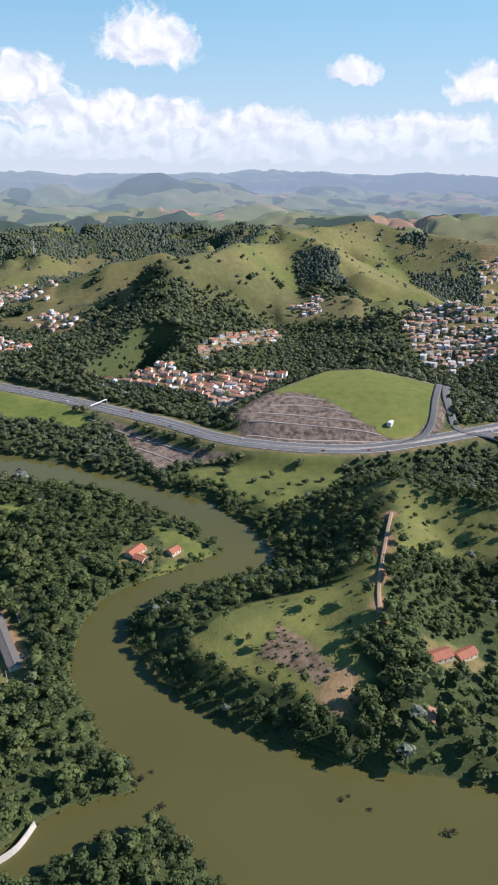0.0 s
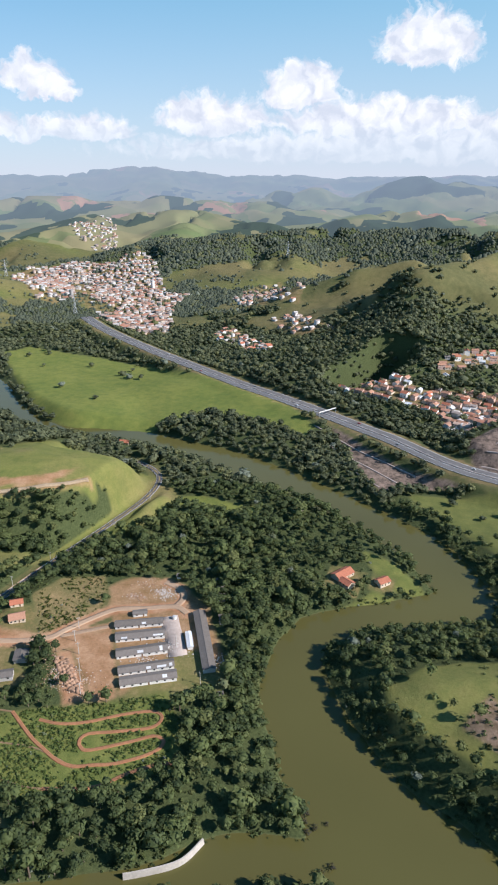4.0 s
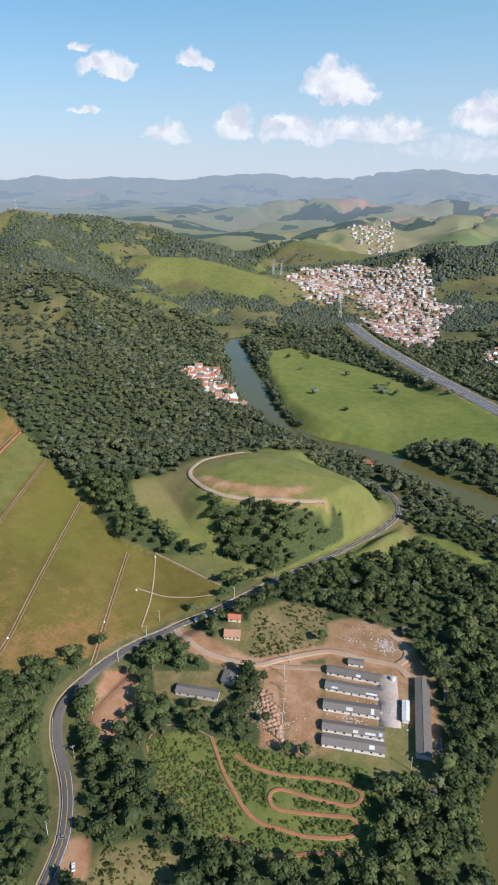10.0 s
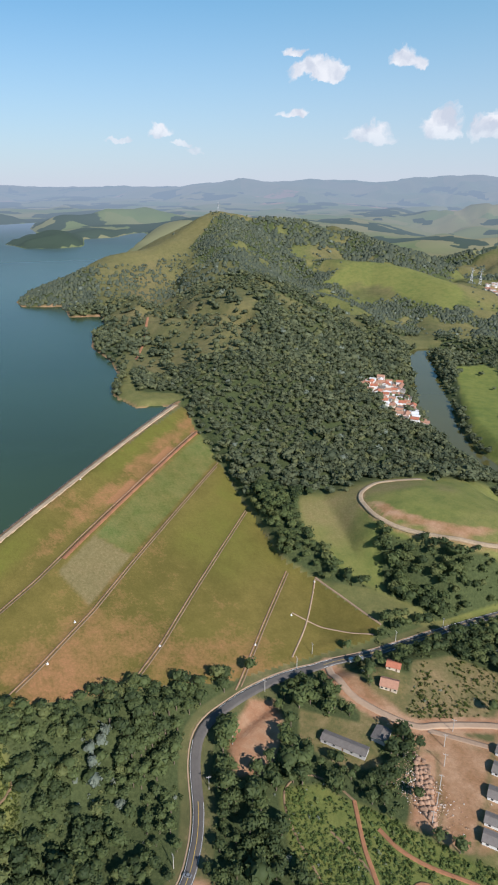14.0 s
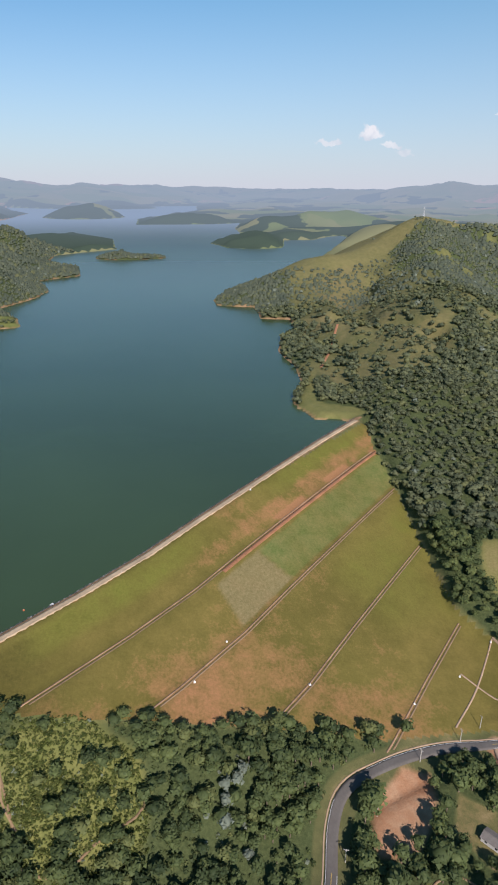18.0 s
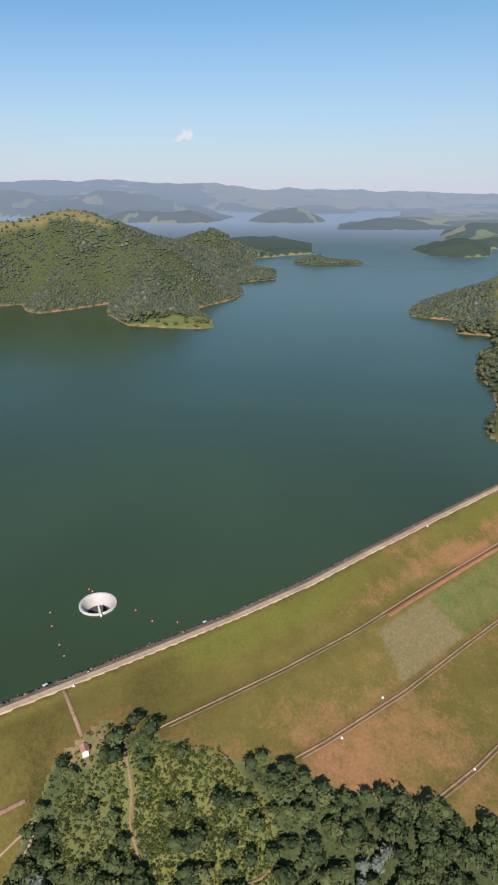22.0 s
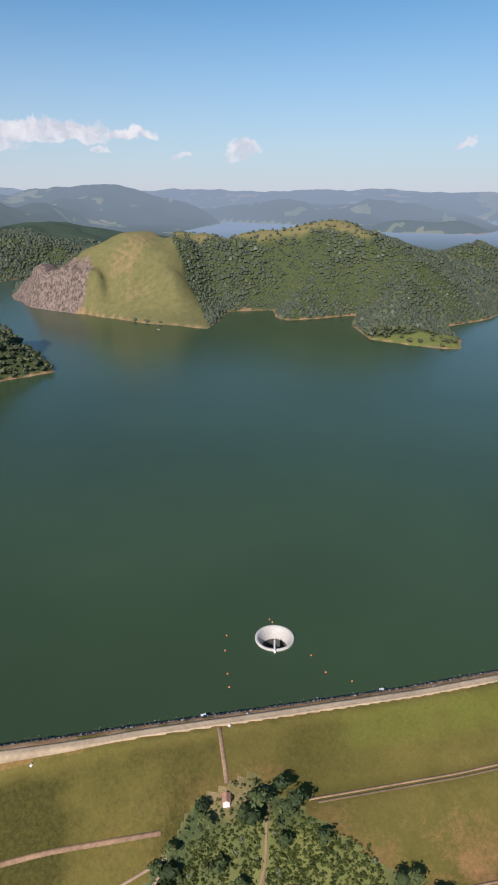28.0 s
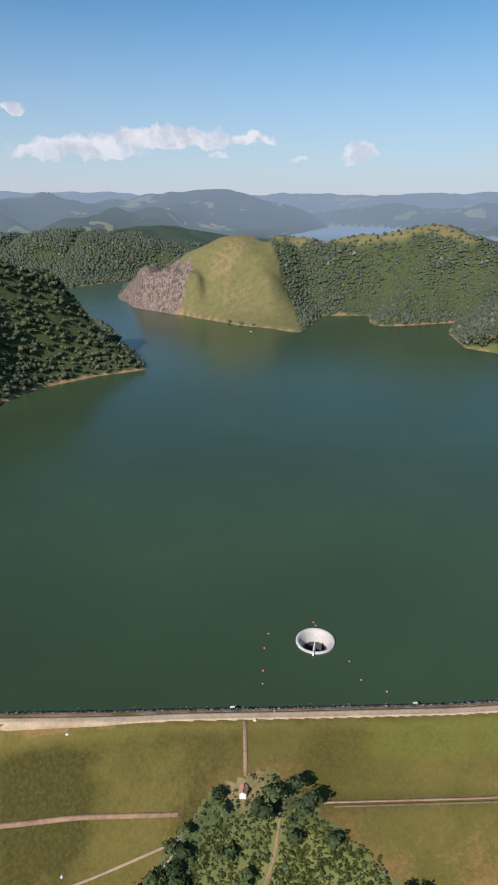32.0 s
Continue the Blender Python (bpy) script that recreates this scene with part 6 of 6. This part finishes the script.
# ---------------------------------------------------------------- poles, pylons, cars
pole = thing("utility_pole", at_ground(-261, 156), "grey concrete utility pole beside the road", "pole", "utility poles")
part("post", tube(0, 0, -0.5, 9.5, 0.24, 0.16, 8), POLE, pole)
part("crossarm", boxed(-1.3, -0.1, 8.7, 1.3, 0.1, 8.95), POLE, pole)
for x in (-1.1, 0.0, 1.1):
    part("insulator", tube(x, 0, 8.95, 9.25, 0.09, 0.05, 6), WHITEWASH, pole)
for x, y, a in ((-336, 251, 20), (-346, 282, 0), (-354, 300, 0), (-310, 214, 60), (-292, 190, 70), (-336, 360, 0), (-330, 400, 0), (-250, 322, 40), (-231, 300, 40), (-240, 312, 40),
                (-224, 291, 40), (-217, 281, 40), (-256, 335, 40), (-311, 470, 0), (-308, 530, 10), (-183, 345, 120), (-152, 318, 120)):
    copy_thing(pole, at_ground(x, y, a))

pylon = thing("lattice_pylon", pose(0, 0, 0), "tall grey steel lattice power pylon", "pylon", "pylons above the town")
for sx, sy in ((-1, -1), (1, -1), (1, 1), (-1, 1)):
    bm = strut(bmesh.new(), (sx * 4, sy * 4, -1), (sx * 1.1, sy * 1.1, 30), 0.7)
    strut(bm, (sx * 1.1, sy * 1.1, 30), (sx * 0.5, sy * 0.5, 44), 0.5)
    part("leg", bm, STEEL, pylon)
bm = bmesh.new()
for k in range(7):
    z0, z1 = k * 6.0, k * 6.0 + 6.0
    w0, w1 = np.interp([z0, z1], [0, 30, 44], [4, 1.1, 0.5])
    for c in range(4):
        ca, cb = ((-1, -1), (1, -1), (1, 1), (-1, 1))[c], ((1, -1), (1, 1), (-1, 1), (-1, -1))[c]
        strut(bm, (ca[0] * w0, ca[1] * w0, z0), (cb[0] * w1, cb[1] * w1, z1), 0.35)
        strut(bm, (cb[0] * w0, cb[1] * w0, z0), (ca[0] * w1, ca[1] * w1, z1), 0.35)
part("bracing", bm, STEEL, pylon)
for z, w in ((30, 7), (36, 6), (42, 5)):
    bm = strut(bmesh.new(), (-w, 0, z), (w, 0, z), 0.5)
    strut(bm, (-w, 0, z), (0, 0, z + 2.5), 0.3)
    strut(bm, (w, 0, z), (0, 0, z + 2.5), 0.3)
    part("arm", bm, STEEL, pylon)


PYLON_FEET = [(-923, 1273), (-1373, 1535), (-1356, 1552)] + [(-646, 1998, 53)]
pylon.matrix_basis = at_ground(*PYLON_FEET[0][:2], 30)
for p in PYLON_FEET[1:]:
    copy_thing(pylon, at_ground(p[0], p[1], 30))
copy_thing(pylon, at_ground(-1838, 975, 60) @ Matrix.Scale(0.6, 4))


def car_kind(paint, label):
    ob = thing("car", pose(0, 0, 0), label, "car", "cars on the roads")
    bm = prism([(-2.1, 0.35), (2.1, 0.35), (2.15, 0.8), (1.2, 0.92), (-1.9, 0.98), (-2.15, 0.8)], -0.86, 0.86)
    bmesh.ops.bevel(bm, geom=list(bm.edges), offset=0.06, segments=1, affect="EDGES")
    part("body", bm, paint, ob)
    part("glasshouse", prism([(-1.7, 0.93), (1.0, 0.9), (0.35, 1.42), (-1.25, 1.45)], -0.74, 0.74), GLASS, ob)
    part("roof", prism([(-1.3, 1.42), (0.4, 1.4), (0.3, 1.5), (-1.2, 1.52)], -0.7, 0.7), paint, ob)
    for x in (-0.8, 0.8):
        for y in (-1.35, 1.35):
            bm = strut(bmesh.new(), (x - 0.1, y, 0.33), (x + 0.1, y, 0.33), 0.66, 12)
            part("wheel", bm, RUBBER, ob)
    return ob


cars = [car_kind(CARWHITE, "small white hatchback car on the road"), car_kind(CARGREY, "dark grey saloon car on the road"), car_kind(CARRED, "red hatchback car on the highway")]
cars[0].matrix_basis = at_ground(-237, 156, 60, 0.1)
cars[1].matrix_basis = at_ground(-254, 160, 135, 0.55)
lane_a, lane_b = shifted(HIGHWAY, 7.2), shifted(HIGHWAY, -7.2)


def on_lane(line, k, lift=0.75):
    p, q = line[k], line[k + 1]
    m = at_ground(p[0], p[1], math.degrees(math.atan2(q[1] - p[1], q[0] - p[0])) - 90, lift)
    m.translation.z = max(m.translation.z, float(road_level(p[0])) + lift)
    return m


cars[2].matrix_basis = on_lane(lane_a, 40)
for k, i in enumerate((26, 33, 37, 46, 52, 57, 63, 70, 78, 86)):
    copy_thing(cars[k % 3], on_lane((lane_a, lane_b)[k % 2], i))
truck = thing("lorry", at_ground(-333, 322, 75, 0.5), "long white box lorry parked by the road", "lorry")
part("box_body", boxed(-5.0, -1.2, 1.0, 3.2, 1.2, 3.5, bevel=0.08), WHITEWASH, truck)
part("cab", boxed(3.5, -1.15, 0.6, 5.4, 1.15, 2.9, bevel=0.15), CARGREY, truck)
part("chassis", boxed(-5.0, -0.9, 0.6, 5.2, 0.9, 0.98), RUBBER, truck)
for x in (-3.8, -2.6, 4.4):
    for y in (-1.0, 1.0):
        part("wheel", strut(bmesh.new(), (x, y - 0.15, 0.5), (x, y + 0.15, 0.5), 1.0, 12), RUBBER, truck)
gantry = thing("sign_gantry", on_lane(HIGHWAY, 60, 0.3), "white steel sign gantry across the highway", "gantry")
for x in (-15, 15):
    part("column", boxed(x - 0.3, -0.3, -0.5, x + 0.3, 0.3, 6.5), STEEL, gantry)
part("beam", boxed(-15.2, -0.45, 6.0, 15.2, 0.45, 7.0), WHITEWASH, gantry)

# ---------------------------------------------------------------- heaps in the yard, islets, boat
g_ = np.random.default_rng(21)
heap = None
hx = np.array([(-249, 304), (-233, 293), (-219, 281), (-220, 275), (-241, 293)], float)
spots = []
for i in range(12):
    for j in range(4):
        a = hx[0] + (hx[2] - hx[0]) * (i + 0.5) / 12 + (hx[4] - hx[1]) * (j - 1.2) * 0.42 + g_.normal(size=2) * 0.5
        spots.append(a)
for k, (x, y) in enumerate(spots):
    if heap is None or k < 5:
        heap = thing("soil_heap", at_ground(x, y, k * 40), "tipped heap of red brown soil and rubble", "heap", "tipped soil heaps")
        bm = bmesh.new()
        bmesh.ops.create_icosphere(bm, subdivisions=2, radius=1.0)
        for v in bm.verts:
            f = 1.0 + 0.28 * noise.noise(v.co * 2.2 + Vector((k * 7.0, 0, 0)))
            v.co = Vector((v.co.x * 1.7 * f, v.co.y * 1.4 * f, max(v.co.z, -0.25) * 1.5 * f))
        part("mound", bm, TIPPED, heap)
    else:
        copy_thing(heap, at_ground(x, y, k * 47))
for centre, count, spread, mat, lab in (((-219, 396), 300, 6, WHITERUBBLE, "scattered pale building debris on bare earth"), ((-238, 384), 260, 5, RUBBLE, "heap of broken bricks and rubble"), ((-238, 402), 160, 6, RUBBLE, "broken bricks strewn on bare earth"),
                                        ((-184, 342), 240, 6, WHITERUBBLE, "pale rubbish strewn between the sheds"), ((-196, 325), 160, 6, WHITERUBBLE, "pale rubbish strewn between the sheds"),
                                        ((-148, 342), 160, 5, WHITERUBBLE, "stacked pale planks and scrap beside the store"), ((-234, 290), 900, 9, RUBBLE, "broken red soil and bricks between tipped heaps"), ((-262, 300), 120, 7, RUBBLE, "broken soil clods on the yard edge")):
    px_, py_ = centre[0] + g_.normal(size=count) * spread, centre[1] + g_.normal(size=count) * spread * 0.6
    stone_field("debris", px_, py_, height(px_, py_) + 0.1, 0.2 + 0.5 * g_.random(count), mat, lab, "debris", count)
boat = thing("small_boat", pose(-1240, -640, LAKE - 0.1, 0, 0, 70), "small white boat on the reservoir", "boat")
part("hull", prism([(-1.0, 0.7), (-0.6, -0.2), (0.6, -0.2), (1.0, 0.7)], -3.2, 2.8), CARWHITE, boat)
part("deck", boxed(-2.8, -0.8, 0.62, 2.2, 0.8, 0.78), CREAM, boat)

# ---------------------------------------------------------------- woods
def crown_template(seed, leaves, size, core=1):
    """A crown of leaf clumps round a few lobes, about one unit in radius, its middle at height 0."""
    g = np.random.default_rng(seed)
    lobes = [np.array((0, 0, 0.12))] + [np.array((math.cos(a) * 0.48, math.sin(a) * 0.48, z)) for a, z in
                                        zip(g.random(5) * 1.1 + np.arange(5) * 1.25, g.random(5) * 0.55 - 0.25)]
    rad = [0.62] + list(0.38 + g.random(5) * 0.2)
    vs, fs = [], []
    if core:
        bm = bmesh.new()
        bmesh.ops.create_icosphere(bm, subdivisions=1, radius=0.72)
        for v in bm.verts:
            v.co *= 0.8 + 0.45 * g.random()
            v.co.z *= 0.8
        bm.verts.index_update()
        vs += [v.co[:] for v in bm.verts]
        fs += [[v.index for v in f.verts] for f in bm.faces]
        bm.free()
    while len(fs) < leaves:
        k = g.integers(len(lobes))
        d = g.normal(size=3)
        d /= np.linalg.norm(d)
        if d[2] < -0.45:
            continue
        p = lobes[k] + d * rad[k] * (0.86 + 0.24 * g.random())
        d = d + g.normal(size=3) * 0.30 + np.array((0, 0, 0.20))
        d /= np.linalg.norm(d)
        a = np.cross(d, g.normal(size=3))
        a /= np.linalg.norm(a)
        b = np.cross(d, a)
        s = size * (0.65 + 0.7 * g.random())
        i = len(vs)
        vs += [p + a * s, p + b * s * 0.9 - a * 0.4 * s + d * s * 0.2, p - b * s * 0.9 - a * 0.45 * s]
        fs.append([i, i + 1, i + 2])
    return np.array(vs, float), np.array(fs)


def woods(name, x, y, radius, tall, templates, mat, label, rounded=False):
    """Joins a crown on a stem for every place into one mesh."""
    g = np.random.default_rng(len(x))
    pick = g.integers(len(templates), size=len(x))
    z = height(x, y)
    V, F, T, base = [], [], [], 0
    # silvery trees stand together on one slope by the road
    tints = np.where(inside(x, y, SILVER_GROVE) & (g.random(len(x)) < 0.22), 0.995, g.random(len(x)))
    for k, (tv, tf) in enumerate(templates):
        w = np.where(pick == k)[0]
        if not len(w):
            continue
        a = g.random(len(w)) * 6.283
        ca, sa = np.cos(a)[:, None], np.sin(a)[:, None]
        r = radius[w][:, None]
        sx = r * (0.85 + 0.3 * g.random((len(w), 1)))
        vx = (tv[None, :, 0] * ca - tv[None, :, 1] * sa) * sx + x[w][:, None]
        vy = (tv[None, :, 0] * sa + tv[None, :, 1] * ca) * r + y[w][:, None]
        vz = tv[None, :, 2] * r * (0.75 + 0.35 * g.random((len(w), 1))) + (z[w] + tall[w])[:, None]
        V.append(np.stack([vx, vy, vz], -1).reshape(-1, 3))
        F.append((tf[None] + (np.arange(len(w)) * len(tv))[:, None, None]).reshape(-1, 3) + base)
        T.append(np.repeat(tints[w], len(tv)))
        base += len(w) * len(tv)
    if not V:
        return None
    ob = sheet(name, np.vstack(V), np.vstack(F), mat, (("tint", np.concatenate(T)),), smooth_shade=rounded)
    return tagged(ob, label, "trees", kind="stuff")


def scatter(r0, r1, spacing, a0=-36.0, a1=168.0, seed=1, crowd=1.0):
    """Jittered places between two circles round the middle of the valley."""
    g = np.random.default_rng(seed)
    n = int(crowd * 0.5 * radians(a1 - a0) * (r1 * r1 - r0 * r0) / spacing ** 2)
    r = np.sqrt(g.random(n) * (r1 * r1 - r0 * r0) + r0 * r0)
    a = radians(a0) + g.random(n) * radians(a1 - a0)
    x, y = C0[0] - np.sin(a) * r, C0[1] + np.cos(a) * r
    # thin out places that crowd one another
    cell = {}
    keep = np.ones(n, bool)
    lim = (spacing * 0.62) ** 2
    for i in range(n):
        cx, cy = int(x[i] // spacing), int(y[i] // spacing)
        for dx in (-1, 0, 1):
            for dy in (-1, 0, 1):
                for j in cell.get((cx + dx, cy + dy), ()):
                    if (x[i] - x[j]) ** 2 + (y[i] - y[j]) ** 2 < lim:
                        keep[i] = False
        if keep[i]:
            cell.setdefault((cx, cy), []).append(i)
    return x[keep], y[keep]


NEAR_CROWNS = [crown_template(k, 124, 0.215) for k in range(7)]
MID_CROWNS = [crown_template(20 + k, 64, 0.32) for k in range(5)]
def dome_template(seed):
    """A small ragged dome for trees far off."""
    g = np.random.default_rng(seed)
    vs, fs = [], [(0, 1, 2)]
    for count, r, z in ((3, 0.55, 0.55), (6, 1.0, -0.55)):
        for k in range(count):
            a = (k + g.normal() * 0.14) * 6.2832 / count
            q = r * (0.75 + 0.45 * g.random())
            vs.append(np.array((math.cos(a) * q, math.sin(a) * q, z + g.normal() * 0.16)))
    for k in range(3):
        a, b = k, (k + 1) % 3
        p, q, t = 3 + 2 * k, 3 + (2 * k + 1) % 6, 3 + (2 * k + 2) % 6
        fs += [(a, p, q), (a, q, b), (b, q, t)]
    return np.array(vs), np.array(fs)


FAR_CROWNS = [dome_template(40 + k) for k in range(6)]


def plant(r0, r1, spacing, size, seed, a0=-36.0, a1=160.0, crowd=1.0):
    """Places, sizes and heights of the trees between two circles."""
    x, y = scatter(r0, r1, spacing, a0, a1, seed, crowd)
    wood = masks(x, y)[0]
    g = np.random.default_rng(seed + 50)
    keep = g.random(len(x)) < wood ** 0.8 * 0.97
    x, y = x[keep], y[keep]
    big = smooth(fbm(x, y, 70, 3, 44.0), -0.7, 0.7)
    radius = size * (0.55 + 0.50 * g.random(len(x)) + 0.50 * big) * np.where(g.random(len(x)) < 0.06, 1.45, 1.0)
    tall = radius * ((0.75 if r1 < 600 else 0.45) + 0.45 * g.random(len(x))) + 0.4
    if r1 < 600:
        tall = tall + radius * (0.35 + 0.35 * g.random(len(x)))
    return x, y, radius, tall


def single_trees(x, y, radius, tall, templates):
    """Trees that stand as things of their own, each with a trunk and a crown."""
    made = []
    z = height(x, y)
    g = np.random.default_rng(77)
    for k, (tv, tf) in enumerate(templates):
        for tint in (0.25, 0.6):
            ob = thing("tree", pose(0, 0, 0), "leafy green tree with an uneven crown beside the yard", "tree", "trees round the farm yard")
            part("trunk", tube(0, 0, -2.3, 0.2, 0.085, 0.05, 7), BARK, ob)
            crown = sheet("crown", tv, tf, LEAVES, (("tint", np.full(len(tv), tint)),), smooth_shade=False)
            crown.parent = ob
            made.append(ob)
    fresh = set(range(len(made)))
    for i in range(len(x)):
        k = int(g.integers(len(made))) if not fresh else min(fresh)
        m = pose(x[i], y[i], z[i] + tall[i], 0, 0, g.random() * 360) @ Matrix.Scale(radius[i], 4)
        if k in fresh:
            fresh.discard(k)
            made[k].matrix_basis = m
        else:
            copy_thing(made[k], m @ Matrix.Scale(1 / made[k].scale.x, 4))


nx, ny, nr, nt = plant(4, 520, 5.2, 3.6, 1, -42.0, 156.0)
yard_side = (nx > -345) & (nx < -150) & (ny > 150) & (ny < 330)
pick_ = np.where(yard_side)[0][:285]
single_trees(nx[pick_], ny[pick_], nr[pick_], nt[pick_], NEAR_CROWNS)
left = np.ones(len(nx), bool)
left[pick_] = False
woods("riverside_woods", nx[left], ny[left], nr[left], nt[left], NEAR_CROWNS, LEAVES, "dense green mixed woods on the valley floor")
woods("valley_woods", *plant(520, 850, 7.0, 4.3, 2, -50.0, 158.0, 1.4), MID_CROWNS, HAZY_LEAVES_MID, "dense green woods on slopes above the river")
woods("slope_woods", *plant(850, 1350, 7.6, 4.8, 4, -30.0, 154.0, 1.4), [crown_template(60 + k, 32, 0.42) for k in range(4)], HAZY_LEAVES_MID, "dense dark green woods on middle slopes")
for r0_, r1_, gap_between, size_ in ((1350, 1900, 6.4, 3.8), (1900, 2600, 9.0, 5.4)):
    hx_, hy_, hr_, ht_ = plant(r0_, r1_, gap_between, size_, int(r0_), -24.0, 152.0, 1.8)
    woods("hillside_woods", hx_, hy_, hr_, ht_ * 0.7, FAR_CROWNS, HAZY_LEAVES_FAR, "woods covering distant hillsides", rounded=True)


woods("valley_woods", *plant(4, 430, 7.8, 4.5, 6, 156.0, 318.0), MID_CROWNS, LEAVES, "dense green woods on the valley floor below the dam")


def shrubs():
    """Undergrowth: low bushes between the trees and on rough ground."""
    x, y = scatter(100, 500, 2.6, -42.0, 156.0, 9, 1.6)
    wood = masks(x, y)[0]
    rough = 0.22 * wood
    for poly, amount in ((TRACK_FIELD, 0.30), (SCRUB, 0.30), (GROVE_CLEAR, 0.85), (GROVE_SCRUB, 0.9), (DRY_LOT, 0.35), (YARD_GRASS, 0.05), (POINT_GRASS, 0.03), (RIDGE_GRASS, 0.08), (GULLY_GRASS, 0.04), (BURNT, 0.4)):
        rough = np.maximum(rough, amount * inside(x, y, poly))
    w = water_gap(x, y)
    rough = np.where((w > -1) & (w < 5), np.maximum(rough, 0.6), rough)
    n = dam_n(x, y)
    grove = (n > -330) & (n < -150) & (x > -372) & (x < -180) & (y < 120)
    rough = np.where(grove, np.maximum(rough, 0.8), rough)
    rough = np.where(n < -303, 0, rough)
    for line, half in ((ROAD, 6), (LANE, 5), (LANE_B, 3), (LANE_C, 4), (POINT_PATH, 2.5), (GROVE_PATH, 2)):
        rough = np.where(line_dist(x, y, line)[0] < half, 0, rough)
    for line in BIKE_TRACKS:
        rough = np.where(line_dist(x, y, line)[0] < 2.6, 0, rough)
    rough = np.where(inside(x, y, YARD) | inside(x, y, UPPER_YARD) | inside(x, y, DAM_GRASS) | inside(x, y, DIRT_LOT), 0, rough)
    g = np.random.default_rng(14)
    keep = g.random(len(x)) < rough
    x, y = x[keep], y[keep]
    radius = 0.7 + 1.5 * g.random(len(x)) ** 2
    tangled = inside(x, y, GROVE_CLEAR) | inside(x, y, GROVE_SCRUB) | inside(x, y, TRACK_FIELD) | inside(x, y, SCRUB) | inside(x, y, DRY_LOT)
    x, y, radius = x[~tangled], y[~tangled], radius[~tangled]
    woods("undergrowth_bushes", x, y, radius, radius * 0.4, [crown_template(80 + k, 16, 0.5, core=0) for k in range(4)], LEAVES, "low green bushes and rough undergrowth")


shrubs()


def tall_scrub():
    """Rank grass and scrub: small tufts close together, rougher in some places than in others."""
    g = np.random.default_rng(31)
    for polys, spacing, low, label in (((GROVE_CLEAR, GROVE_SCRUB), 1.15, -0.95, "tangled olive green scrub on the old slope below the dam"),
                                       ((TRACK_FIELD,), 1.5, -0.6, "rank green grass and weeds round the dirt bike track"),
                                       ((SCRUB, DRY_LOT), 2.4, -0.3, "dry tussocks and low scrub on rough ground")):
        xs, ys = [], []
        for poly in polys:
            p = np.array(poly, float)
            (x0, y0), (x1, y1) = p.min(0), p.max(0)
            k = int((x1 - x0) * (y1 - y0) / spacing ** 2)
            x, y = x0 + g.random(k) * (x1 - x0), y0 + g.random(k) * (y1 - y0)
            ok = inside(x, y, poly) & (fbm(x, y, 16, 3, 66.0) > low + 0.5 * (g.random(k) - 0.5))
            xs.append(x[ok])
            ys.append(y[ok])
        x, y = np.concatenate(xs), np.concatenate(ys)
        free = np.ones(len(x), bool)
        for line, half in [(LANE, 5), (LANE_B, 3), (POINT_PATH, 2.5), (GROVE_PATH, 1.5)] + [(b, 2.0) for b in BIKE_TRACKS]:
            free &= line_dist(x, y, line)[0] > half
        x, y = x[free], y[free]
        radius = 0.55 + 0.9 * g.random(len(x)) ** 2
        woods("rough_scrub", x, y, radius, radius * 0.25, [crown_template(180 + k, 9, 0.55, core=0) for k in range(4)], WEEDS if polys[0] is TRACK_FIELD else SCRUB_LEAVES, label)


tall_scrub()
bush = None
for x_, y_, r_ in ((50, 241, 1.8), (54, 243, 1.2), (64, 235, 1.5), (100, 222, 2.6), (104, 223, 2.0), (-48, 231, 2.6), (-64, 254, 3.0), (-60, 249, 2.2),
                   (-70, 262, 3.4), (-76, 266, 3.0), (-64, 259, 2.6), (-57, 253, 2.2), (-52, 257, 1.6), (-66, 249, 1.4), (-44, 236, 2.4), (-40, 226, 2.6), (-34, 219, 2.2), (-28, 217, 2.0), (-84, 268, 2.6)):
    m = pose(x_, y_, RIVER + r_ * 0.35, 0, 0, x_ * 37) @ Matrix.Scale(r_, 4)
    if bush is None:
        bush = thing("river_bush", m, "half drowned brown leafless bush in the river", "bush", "bushes in the river")
        twigs = crown_template(3, 90, 0.16, core=0)
        crown = sheet("crown", *twigs, DRIFT, (("tint", np.full(len(twigs[0]), 0.05)),), smooth_shade=False)
        crown.parent = bush
        part("stem", tube(0, 0, -1.0, 0.2, 0.10, 0.06, 6), BARK, bush)
    else:
        copy_thing(bush, m @ Matrix.Scale(1 / bush.scale.x, 4))
